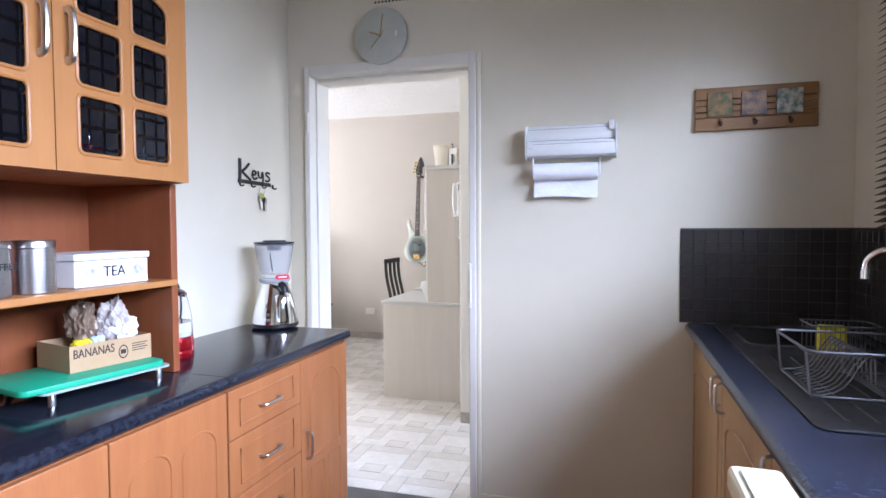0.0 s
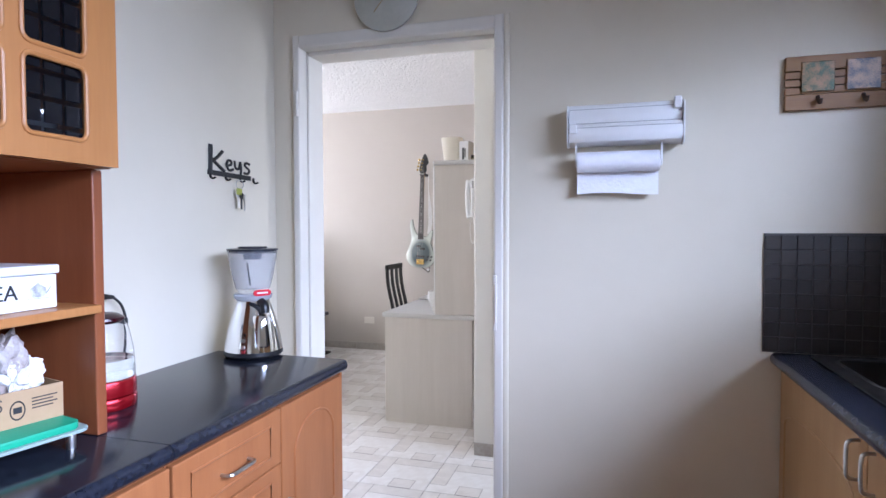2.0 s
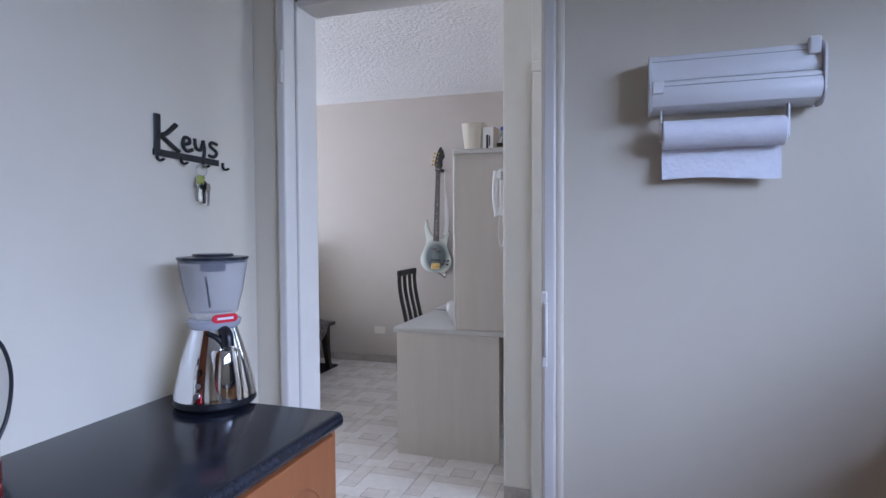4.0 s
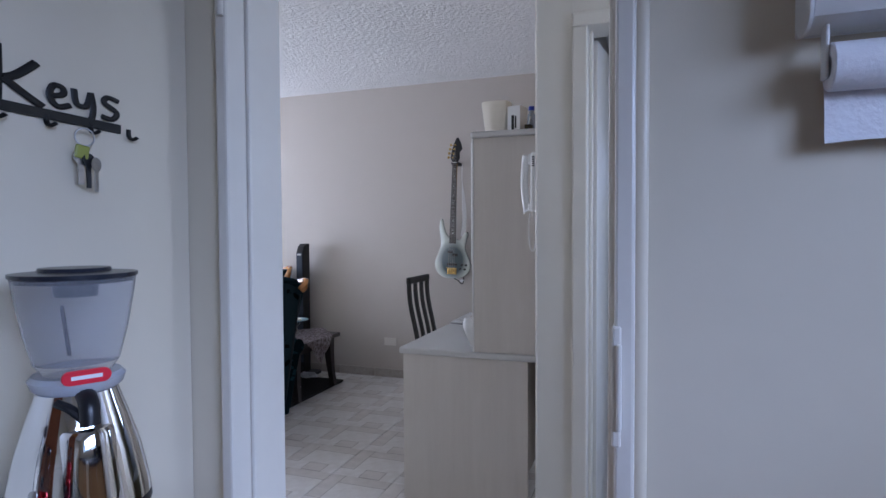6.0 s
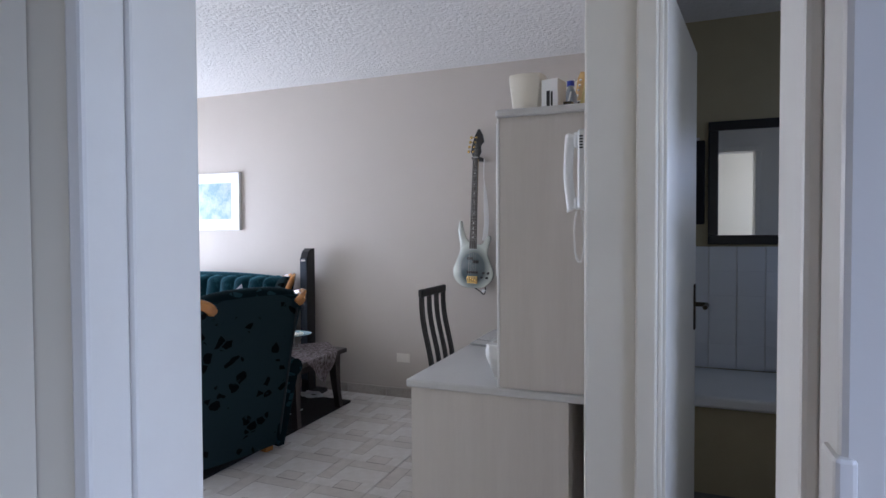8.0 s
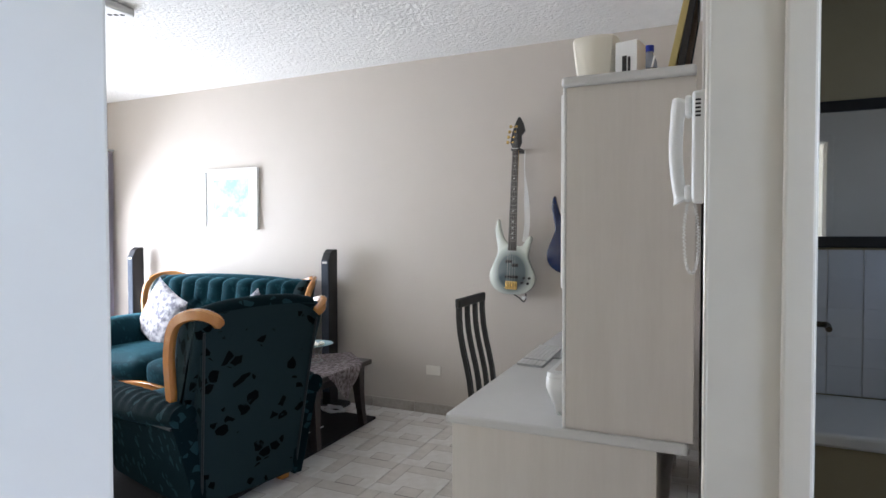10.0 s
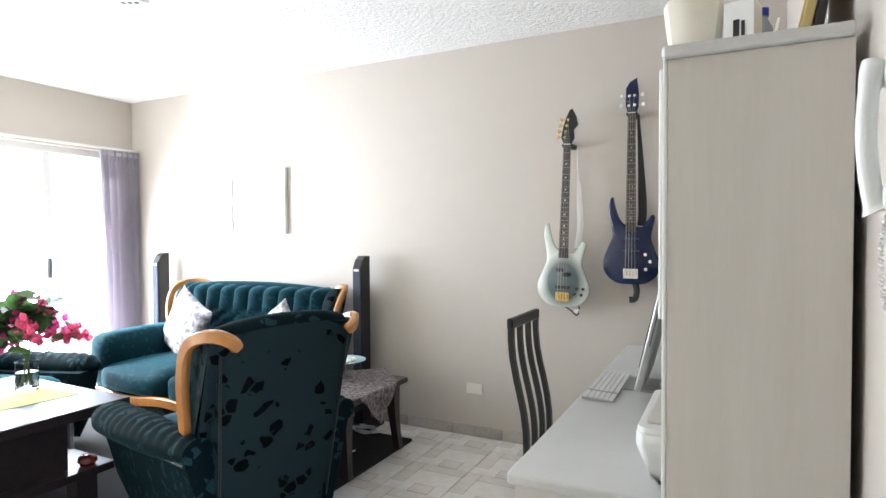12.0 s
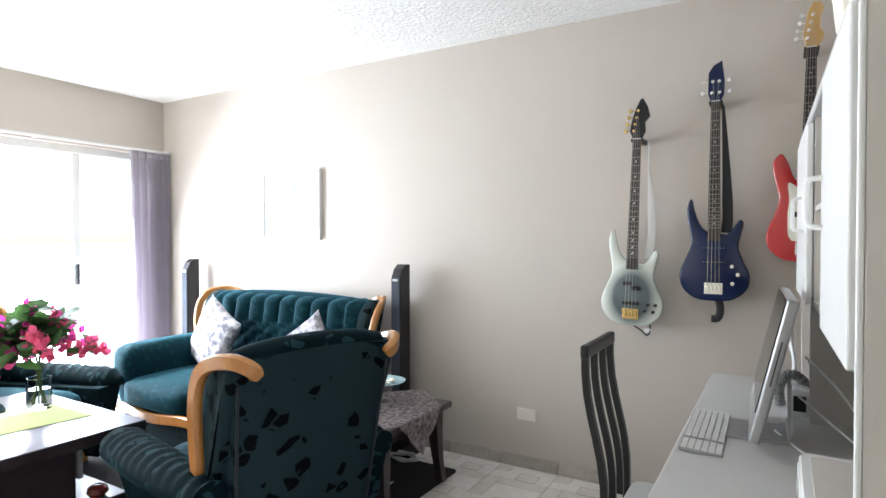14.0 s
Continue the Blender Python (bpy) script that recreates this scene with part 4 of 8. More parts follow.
M_SEAM = mat("dark_plastic_seam", (0.16, 0.16, 0.18), 0.6)
part("back_plate", box(DL, KY1 - 0.006, 1.60, DR, KY1, 1.735, 0.002), M_WHITE, disp)
cover("upper_lid", [(0, 1.735), (0.048, 1.737), (0.058, 1.731), (0.061, 1.7215), (0, 1.7215)])
cover("upper_cover", [(0, 1.7195), (0.062, 1.7195), (0.069, 1.700), (0.070, 1.684), (0.066, 1.6725), (0, 1.6725)])
cover("lower_lid", [(0, 1.6695), (0.072, 1.6695), (0.078, 1.664), (0.079, 1.6565), (0, 1.6565)])
cover("lower_cover", [(0, 1.6545), (0.080, 1.6545), (0.084, 1.640), (0.083, 1.622), (0.076, 1.608), (0.060, 1.602), (0, 1.602)])
for d, z in ((0.058, 1.7205), (0.064, 1.671), (0.075, 1.6555)):
    part("seam", box(DL + 0.008, KY1 - 0.0065 - d, z - 0.0011, DR - 0.008, KY1 - 0.02, z + 0.0011), M_SEAM, disp, "dark seam between the covers")
for xx in (DL, DR - 0.006):
    ep = slab(rounded(-0.085, -0.004, 0.0, 0.14, 0.03), 0, 0.0055, 0.001)
    part("end_plate", moved(ep, Matrix(((0, 0, 1, xx), (1, 0, 0, KY1 - 0.0065), (0, 1, 0, 1.597), (0, 0, 0, 1)))), M_WHITE, disp)
part("cutter_slide", box(DL + 0.008, KY1 - 0.098, 1.636, DL + 0.034, KY1 - 0.086, 1.668, 0.004, 3), M_WHITE, disp)
part("cutter_slide", box(DR - 0.034, KY1 - 0.084, 1.706, DR - 0.010, KY1 - 0.060, 1.746, 0.004, 3), M_WHITE, disp)
for xx in (-0.268, 0.012):
    part("roll_arm", box(xx, KY1 - 0.062, 1.525, xx + 0.005, KY1 - 0.034, 1.603, 0.002), M_WHITE, disp)
towel_roll = thing("paper_towel_roll", "white paper towel roll hanging under the dispenser", "paper towel", base=(-0.125, KY1 - 0.05, 1.5))
smooth(part("roll", moved(lathe([(0.016, 0), (0.033, 0.0), (0.035, 0.002), (0.035, 0.268), (0.033, 0.27), (0.016, 0.27)], 40), pose(-0.262, KY1 - 0.052, 1.541, 0, 90, 0)), M_PAPER, towel_roll))
sheet = bmesh.new()
nxs = 14
prev = None
for j in range(9):
    z = 1.541 - j * 0.0136
    row_ = []
    for i in range(nxs + 1):
        xx = -0.262 + 0.268 * i / nxs
        yy = KY1 - 0.030 - (0.0 if j < 1 else 0.010 * (j / 8) ** 1.5) + 0.0015 * math.sin(i * 0.9 + j)
        row_.append(sheet.verts.new((xx, yy, z + (0.004 * math.sin(i * 0.35) if j == 8 else 0))))
    if prev:
        for i in range(nxs):
            sheet.faces.new((prev[i], prev[i + 1], row_[i + 1], row_[i]))
    prev = row_
rr = bmesh.ops.extrude_face_region(sheet, geom=sheet.faces[:])
bmesh.ops.translate(sheet, vec=(0, 0.001, 0), verts=[v for v in rr["geom"] if isinstance(v, bmesh.types.BMVert)])
smooth(part("loose_sheet", sheet, M_PAPER, towel_roll))

# ---- hook rack with three picture tiles ----
M_PINE = mat("varnished_pine", (0.30, 0.155, 0.052), 0.45, second=(0.23, 0.11, 0.036), scale=8, stretch=(0.6, 5, 5), amount=0.4)
M_SLOT = mat("rack_slot_dark", (0.05, 0.025, 0.012), 0.7)
rack = thing("hook_rack", "pine hook rack with three small picture tiles", "hook rack", base=(0.6, KY1, 1.69))
part("top_rail", box(0.386, KY1 - 0.022, 1.812, 0.824, KY1, 1.858, 0.002), M_PINE, rack)
for k in range(3):
    part("slat", box(0.386, KY1 - 0.018, 1.7395 + k * 0.0245, 0.824, KY1 - 0.003, 1.7605 + k * 0.0245, 0.001), M_PINE, rack)
part("bottom_rail", box(0.386, KY1 - 0.022, 1.688, 0.824, KY1, 1.737, 0.002), M_PINE, rack)
tilec = (((0.03, 0.08, 0.03), (0.36, 0.20, 0.08)), ((0.05, 0.04, 0.04), (0.38, 0.22, 0.12)), ((0.06, 0.13, 0.13), (0.55, 0.50, 0.38)))
for k, (c1, c2) in enumerate(tilec):
    xx = 0.43 + k * 0.124
    m = mat("picture_tile", c1, 0.3, second=c2, scale=34, amount=1.0)
    part("picture_tile", box(xx, KY1 - 0.027, 1.744, xx + 0.092, KY1 - 0.0185, 1.838, 0.002), m, rack, "small painted picture tile")
    hx = 0.477 + k * 0.124
    smooth(part("hook", tube(spline([(hx, KY1 - 0.022, 1.728), (hx, KY1 - 0.032, 1.715), (hx, KY1 - 0.045, 1.705), (hx, KY1 - 0.05, 1.717)], 4), [0.006] * 12 + [0.007], 8), M_SLOT, rack, "dark hook"))

# ---- kitchen, sink side ----
RZ = 0.905
M_TOPR = mat("blue_black_speckled_laminate", (0.016, 0.020, 0.040), 0.22, second=(0.038, 0.044, 0.072), scale=70, amount=0.7, rough_var=0.06, bump=0.05, bump_scale=200)
sink_base = thing("sink_cabinet", "light oak foil sink cabinet with paired bow handles", "cabinet", base=(0.68, 0.9, 0))
part("body", box(0.41, -1.2, 0.1, KX1 - 0.002, KY1 - 0.002, RZ - 0.04, 0.002), M_WOODR, sink_base)
part("plinth", box(0.46, -1.2, 0, KX1 - 0.002, KY1 - 0.002, 0.1), M_WOODR, sink_base)
for y0, y1, hy in ((2.262, 2.925, 2.30), (1.70, 2.258, 2.22), (1.18, 1.696, 1.66), (0.74, 1.176, 0.8)):
    d = part("door", box(0.391, y0, 0.115, 0.409, y1, RZ - 0.045, 0.003), M_WOODR, sink_base)
    routed(d, 0.391, arch_points(y0 + 0.06, y1 - 0.06, 0.18, 0.69, 0.06), M_WOODR)
    bow_handle(d, (0.391, hy, 0.75), (0.391, hy, 0.84), (-0.026, 0, 0))
rt = thing("worktop", "blue-black speckled laminate worktop around the steel sink", "worktop", base=(0.65, 0.9, RZ - 0.038))
own = bmesh.new()
prof = [(KX1 - 0.002, RZ - 0.04), (0.375, RZ - 0.04)]
for i in range(9):
    a = radians(-90 - 180 * i / 8)
    prof.append((0.376 + 0.018 * math.cos(a), RZ - 0.02 + 0.02 * math.sin(a)))
prof.append((KX1 - 0.002, RZ))
f = own.faces.new([own.verts.new((px, -1.2, pz)) for px, pz in prof])
r = bmesh.ops.extrude_face_region(own, geom=[f])
bmesh.ops.translate(own, vec=(0, KY1 - 0.012 + 1.2, 0), verts=[v for v in r["geom"] if isinstance(v, bmesh.types.BMVert)])
bmesh.ops.recalc_face_normals(own, faces=own.faces[:])
smooth(part("slab", own, M_TOPR, rt))

M_SINK = mat("worn_stainless_steel", (0.14, 0.14, 0.145), 0.5, 1.0, second=(0.10, 0.10, 0.105), scale=16, amount=0.4, rough_var=0.08)
sink = thing("kitchen_sink", "stainless steel inset sink with drainer", "sink", base=(0.73, 2.3, RZ))
rim = slab(rounded(0.46, 1.645, 0.925, 2.90, 0.03), RZ + 0.001, RZ + 0.006, 0.002)
smooth(part("rim_plate", rim, M_SINK, sink))
bowl = bmesh.new()
for lo, hi in (((0.505, 2.475), (0.885, 2.83)),):
    prev = None
    for z, ins in ((RZ + 0.0075, 0.0), (RZ + 0.0068, 0.006)):
        ring = [bowl.verts.new((p[0], p[1], z)) for p in rounded(lo[0] + ins, lo[1] + ins, hi[0] - ins, hi[1] - ins, 0.05 - ins)]
        if prev:
            for i in range(len(ring)):
                bowl.faces.new((prev[i], prev[(i + 1) % len(ring)], ring[(i + 1) % len(ring)], ring[i]))
        prev = ring
    bowl.faces.new(prev)
bmesh.ops.recalc_face_normals(bowl, faces=bowl.faces[:])
smooth(part("bowl", bowl, mat("sink_bowl_shadow_steel", (0.22, 0.22, 0.23), 0.25, 1.0, second=(0.18, 0.18, 0.19), scale=12), sink))
smooth(part("bowl_rim", tube([(p[0], p[1], RZ + 0.007) for p in rounded(0.505, 2.475, 0.885, 2.83, 0.05)], 0.004, 8, closed=True), M_SINK, sink))
for k in range(7):
    smooth(part("drainer_rib", tube([(0.53 + k * 0.055, 1.71, RZ + 0.0065), (0.53 + k * 0.055, 2.30, RZ + 0.0065)], 0.004, 8, flat=0.6), M_SINK, sink))
tap = thing("sink_tap", "chrome swan-neck sink tap", "tap", base=(0.90, 2.32, RZ + 0.006))
smooth(part("tap_base", moved(lathe([(0, 0), (0.024, 0), (0.024, 0.02), (0.017, 0.05), (0.015, 0.09), (0, 0.09)], 24), pose(0.9, 2.32, RZ + 0.006)), M_CHROME, tap))
smooth(part("spout", tube(spline([(0.90, 2.32, RZ + 0.09), (0.90, 2.32, 1.15), (0.89, 2.31, 1.225), (0.87, 2.33, 1.235), (0.83, 2.36, 1.228), (0.805, 2.385, 1.20), (0.80, 2.39, 1.165)], 6), 0.012, 14), M_CHROME, tap))
smooth(part("aerator", moved(lathe([(0, 0), (0.014, 0), (0.014, 0.025), (0, 0.025)], 18), pose(0.80, 2.39, 1.145)), M_CHROME, tap))
smooth(part("lever", tube([(0.90, 2.30, RZ + 0.085), (0.885, 2.24, RZ + 0.10)], 0.006, 8), M_CHROME, tap))

# wire dish rack
M_WIRE = mat("zinc_wire", (0.20, 0.20, 0.21), 0.5, 1.0)
dr = thing("dish_rack", "chromed wire dish rack on the drainer", "dish rack", base=(0.64, 2.0, RZ + 0.006))


def wire(pts, r=0.0028, name="wire", closed=False):
    return smooth(part(name, tube(pts, r, 6, closed=closed), M_WIRE, dr))


rx0, rx1, ry0, ry1 = 0.50, 0.88, 1.85, 2.14
zb, zt = RZ + 0.012, RZ + 0.115
wire([(p[0], p[1], zt) for p in rounded(rx0, ry0, rx1, ry1, 0.025, 3)], 0.0035, "top_rail", True)
wire([(p[0], p[1], zb) for p in rounded(rx0 + 0.01, ry0 + 0.01, rx1 - 0.01, ry1 - 0.01, 0.025, 3)], 0.003, "bottom_rail", True)
for xx, yy in ((rx0, ry0 + 0.025), (rx0, ry1 - 0.025), (rx1, ry0 + 0.025), (rx1, ry1 - 0.025)):
    wire([(xx, yy, zt), (xx + (0.01 if xx == rx0 else -0.01), yy, zb)], 0.003, "corner_post")
for k in range(11):
    yy = ry0 + 0.02 + k * 0.0245
    wire(spline([(rx0 + 0.03, yy, zb), (rx0 + 0.075, yy, zb + 0.02), (rx0 + 0.115, yy, zb + 0.085), (rx0 + 0.135, yy, zb + 0.09), (rx0 + 0.16, yy, zb), (rx1 - 0.01, yy, zb)], 3), 0.002)
for xx in (rx0 + 0.06, rx0 + 0.125, rx0 + 0.2):
    wire([(xx, ry0 + 0.01, zb + (0.09 if xx == rx0 + 0.125 else 0)), (xx, ry1 - 0.01, zb + (0.09 if xx == rx0 + 0.125 else 0))], 0.0022)
for k in range(5):
    part("rubber_foot", box(rx0 + 0.01 + 0.065 * k, ry0 + 0.005, RZ + 0.0065, rx0 + 0.03 + 0.065 * k, ry0 + 0.025, RZ + 0.012, 0.002), M_BLACK, dr) if k in (0, 4) else None
caddy = thing("cutlery_basket", "small wire sponge basket standing by the sink", "basket", base=(0.735, 2.40, RZ + 0.007))
for z in (RZ + 0.012, RZ + 0.10):
    smooth(part("basket_rail", tube([(p[0], p[1], z) for p in rounded(0.645, 2.33, 0.83, 2.46, 0.015, 3)], 0.0025, 6, closed=True), M_WIRE, caddy))
for k in range(14):
    for yy in (2.33, 2.46):
        smooth(part("basket_wire", tube([(0.655 + k * 0.0127, yy, RZ + 0.008), (0.655 + k * 0.0127, yy, RZ + 0.10)], 0.0014, 6), M_WIRE, caddy))
M_SPONGE = mat("yellow_sponge", (0.72, 0.62, 0.03), 0.9, second=(0.60, 0.50, 0.02), scale=60, bump=1.0, bump_scale=150)
sponge = thing("dish_sponge", "yellow dish sponge with green scourer", "sponge", base=(0.70, 2.37, RZ + 0.013))
part("foam", box(0.672, 2.355, RZ + 0.014, 0.745, 2.385, RZ + 0.098, 0.006), M_SPONGE, sponge)
part("scourer", box(0.672, 2.386, RZ + 0.014, 0.745, 2.395, RZ + 0.098, 0.003), mat("green_scourer", (0.05, 0.14, 0.08), 0.95, second=(0.03, 0.09, 0.05), scale=90), sponge)
bin_ = thing("door_bin", "cream plastic slim bin standing before the cabinet", "bin", base=(0.31, 1.29, 0))
part("tub", box(0.272, 1.13, 0.0, 0.350, 1.45, 0.845, 0.015, 3), M_CREAM, bin_)
part("lid", box(0.264, 1.122, 0.847, 0.352, 1.462, 0.893, 0.012, 3), M_CREAM, bin_)
part("lid_panel", box(0.280, 1.15, 0.8935, 0.340, 1.43, 0.897, 0.001), M_WHITE, bin_)

# ---- living room: desk with hutch ----
desk = thing("desk", "whitewashed melamine desk with grey laminate top", "desk", base=(-1.3, 5.35, 0))
part("desktop", slab(rounded(-1.638, 4.428, -0.930, 6.28, 0.012), 0.714, 0.744, 0.008, 3), M_GREYTOP, desk)
part("end_panel", box(-1.618, 4.438, 0, -1.010, 4.456, 0.7135, 0.002), M_MELAMINE, desk)
part("end_panel", box(-1.618, 6.24, 0, -1.010, 6.258, 0.7135, 0.002), M_MELAMINE, desk)
part("modesty_panel", box(-1.028, 4.457, 0.2, -1.012, 6.239, 0.7135), M_MELAMINE, desk)
part("drawer_box", box(-1.60, 5.85, 0.15, -1.03, 6.239, 0.713, 0.002), M_MELAMINE, desk)

cab = thing("desk_hutch", "whitewashed desk hutch with grey top and white bow handles", "cabinet", base=(-1.1, 5.3, 0.744))
CX0, CX1 = -1.272, -0.930
CZ1 = 1.728
part("end_panel", box(CX0, 4.438, 0.7445, CX1, 4.456, CZ1, 0.002), M_MELAMINE, cab)
part("end_panel", box(CX0, 6.10, 0.7445, CX1, 6.118, CZ1, 0.002), M_MELAMINE, cab)
part("back_panel", box(CX1 - 0.008, 4.457, 0.7445, CX1, 6.099, CZ1), M_MELAMINE, cab)
part("cabinet_floor", box(CX0 + 0.002, 4.457, 1.148, CX1 - 0.009, 6.099, 1.166), M_MELAMINE, cab)
part("top_board", slab(rounded(CX0 - 0.012, 4.418, CX1, 6.14, 0.012), CZ1 + 0.0005, CZ1 + 0.027, 0.008, 3), M_GREYTOP, cab)
for yy in (4.955, 5.48):
    part("niche_side", box(CX0 + 0.002, yy, 1.1665, CX1 - 0.009, yy + 0.016, CZ1), M_MELAMINE, cab)
part("niche_shelf", box(CX0 + 0.004, 4.972, 1.44, CX1 - 0.009, 5.479, 1.456), M_MELAMINE, cab)
part("divider", box(CX0 + 0.002, 5.63, 0.7445, CX1 - 0.009, 5.648, 1.1475), M_MELAMINE, cab)
part("edge_strip", box(CX0 - 0.010, 4.4375, 0.7445, CX0 - 0.0005, 4.452, CZ1, 0.003), M_WHITE, cab)
for y0, y1, hy in ((4.462, 4.95, 4.90), (5.50, 6.095, 5.60)):
    d = part("door", box(CX0 - 0.020, y0, 1.15, CX0 - 0.001, y1, CZ1 - 0.012, 0.004), M_WHITE, cab)
    bow_handle(d, (CX0 - 0.020, hy, 1.38), (CX0 - 0.020, hy, 1.49), (-0.032, 0, 0), M_WHITE, 0.006)

cab.matrix_basis = pose(CX0 + 0.012, 4.438, 0, 0, 0, 1.2) @ pose(-CX0, -4.438, 0) @ cab.matrix_basis

# ---- things on the desk ----
M_ALU = mat("anodised_aluminium", (0.44, 0.445, 0.45), 0.42, 0.7, second=(0.40, 0.405, 0.41), scale=30)
M_SCREEN = mat("dark_glossy_screen", (0.008, 0.008, 0.01), 0.06)
mon = thing("desktop_computer", "all-in-one aluminium desktop computer with black screen", "computer", m=pose(-1.434, 5.445, 0.7445, 0, 0, 2.2))
mm = pose(-0.02, 0, 0.04, 0, 12.9, 0)
part("housing", moved(box(0.0, -0.243, 0.0, 0.031, 0.243, 0.418, 0.008, 3), mm), M_ALU, mon)
part("screen", moved(box(-0.003, -0.238, 0.085, -0.0005, 0.238, 0.413, 0.001), mm), M_SCREEN, mon)
part("disc_slot", moved(box(0.014, -0.2442, 0.17, 0.017, -0.2425, 0.30), mm), M_BLACK, mon)
foot = bmesh.new()
prev = None
for (xx, zz, w) in ((-0.10, 0.004, 0.10), (0.06, 0.004, 0.10), (0.085, 0.012, 0.10), (0.092, 0.04, 0.095), (0.088, 0.17, 0.07)):
    ring = [foot.verts.new(p) for p in ((xx, -w, zz - 0.0035), (xx, w, zz - 0.0035), (xx + (0.006 if zz > 0.03 else 0), w, zz + 0.0035), (xx + (0.006 if zz > 0.03 else 0), -w, zz + 0.0035))]
    if prev:
        for i in range(4):
            foot.faces.new((prev[i], prev[(i + 1) % 4], ring[(i + 1) % 4], ring[i]))
    else:
        foot.faces.new(ring[::-1])
    prev = ring
foot.faces.new(prev)
bmesh.ops.recalc_face_normals(foot, faces=foot.faces[:])
part("stand", foot, M_ALU, mon)
kb = thing("keyboard", "slim aluminium keyboard with white keys", "keyboard", m=pose(-1.565, 5.365, 0.7445, 0, 3, 1))
part("plate", slab(rounded(-0.058, -0.215, 0.058, 0.215, 0.008), 0.0, 0.009, 0.001), M_ALU, kb)
key_me = None
for r_ in range(6):
    for c_ in range(19):
        if c_ == 14 or (r_ == 5 and 3 <= c_ <= 7):
            continue
        if key_me is None:
            k0 = part("key", box(-0.0073, -0.0095, 0, 0.0073, 0.0095, 0.003), M_WHITE, kb)
            key_me = k0.data
        else:
            k0 = new("key", key_me)
            k0.parent = kb
        k0.location = (-0.047 + r_ * 0.0185, 0.203 - c_ * 0.0225, 0.0092)
part("space_bar", box(0.0395, 0.03, 0.0092, 0.053, 0.145, 0.0122), M_WHITE, kb)
printer = thing("printer", "white inkjet printer with tapered sides on the desk", "printer", base=(-1.15, 4.66, 0.7445))
smooth(part("body", shaped(rounded(-1.334, 4.478, -1.0, 4.86, 0.03), ((0.050, 0.752), (0.030, 0.775), (0.004, 0.835), (0.0, 0.846), (0.0, 0.872), (0.002, 0.876))), M_WHITE, printer), 40)
smooth(part("scanner_lid", shaped(rounded(-1.331, 4.481, -1.003, 4.857, 0.028), ((0.0, 0.8765), (0.0, 0.886), (0.003, 0.890))), M_WHITE, printer), 40)
part("lid_panel", slab(rounded(-1.312, 4.52, -1.03, 4.83, 0.012), 0.8905, 0.8925, 0.0008), M_MELAMINE, printer)
part("latch", box(-1.337, 4.70, 0.850, -1.3325, 4.76, 0.868, 0.001), M_GREYTOP, printer)
for yy in (4.56, 4.78):
    part("foot_pad", box(-1.25, yy - 0.015, 0.7445, -1.05, yy + 0.015, 0.7525), M_BLACK, printer)
vac = thing("handheld_vacuum", "grey handheld vacuum with ribbed hose and white nozzle on the desk", "vacuum cleaner", base=(-1.31, 5.80, 0.7445))
M_HOSE = mat("grey_ribbed_plastic", (0.20, 0.20, 0.19), 0.45, second=(0.16, 0.16, 0.15), scale=20)
smooth(part("motor_body", shaped(rounded(-1.345, 5.70, -1.265, 5.88, 0.02), ((0.004, 0.745), (0.0, 0.75), (0.0, 0.80), (0.008, 0.825), (0.02, 0.835))), M_GREYTOP, vac), 50)
part("vent_window", box(-1.328, 5.6965, 0.762, -1.290, 5.6995, 0.815, 0.001), M_BLACK, vac)
hp = spline([(-1.365, 5.80, 0.752), (-1.372, 5.80, 0.81), (-1.352, 5.80, 0.858), (-1.318, 5.80, 0.866), (-1.288, 5.80, 0.835), (-1.276, 5.80, 0.80)], 16)
smooth(part("ribbed_hose", tube(hp, [0.0165 + 0.0025 * (1 if i % 3 else -1) for i in range(len(hp))], 12), M_HOSE, vac), 60)
smooth(part("nozzle", tube(spline([(-1.325, 5.86, 0.838), (-1.322, 5.88, 0.90), (-1.335, 5.89, 0.98), (-1.345, 5.90, 1.055)], 6), [0.017, 0.017, 0.016, 0.015, 0.014, 0.013, 0.013, 0.013, 0.013, 0.014, 0.016, 0.018, 0.020, 0.022, 0.022, 0.021, 0.018, 0.014, 0.008], 12, flat=0.6), M_WHITE, vac))
wires = thing("computer_cables", "grey and white cables trailing over the desk", "cable", base=(-1.15, 5.2, 0.7445))
for pts in ([(-1.30, 5.48, 0.99), (-1.22, 5.35, 0.92), (-1.12, 5.15, 0.80), (-1.0, 4.98, 0.752)], [(-1.32, 5.42, 0.88), (-1.18, 5.2, 0.81), (-1.05, 5.05, 0.755)], [(-1.38, 5.46, 0.754), (-1.28, 5.25, 0.7485), (-1.16, 5.22, 0.7485), (-1.05, 5.1, 0.7485)], [(-1.3, 5.25, 0.7485), (-1.25, 5.12, 0.7485), (-1.22, 5.0, 0.7485)]):
    smooth(part("cable", tube(spline(pts, 8), 0.0035, 8), M_GREYTOP, wires))

# ---- things on top of the hutch ----
TZ = CZ1 + 0.0275
M_POT = mat("cream_ceramic", (0.80, 0.76, 0.66), 0.4, second=(0.77, 0.73, 0.62), scale=4)
pot = thing("plant_pot", "empty cream ceramic pot on the hutch", "pot", m=pose(-1.225, 4.74, TZ))
pb = lathe([(0, 0), (0.055, 0), (0.058, 0.004), (0.064, 0.06), (0.078, 0.165), (0.080, 0.185), (0.077, 0.19), (0.074, 0.184), (0.06, 0.06), (0.05, 0.01), (0, 0.01)], 40)
for v in pb.verts:
    k = max(abs(v.co.x), abs(v.co.y), 1e-6)
    q = Vector((v.co.x, v.co.y)).length
    s_ = 1 + 0.35 * (q / k - 1)
    v.co.x *= s_ * 0.94
    v.co.y *= s_ * 0.94
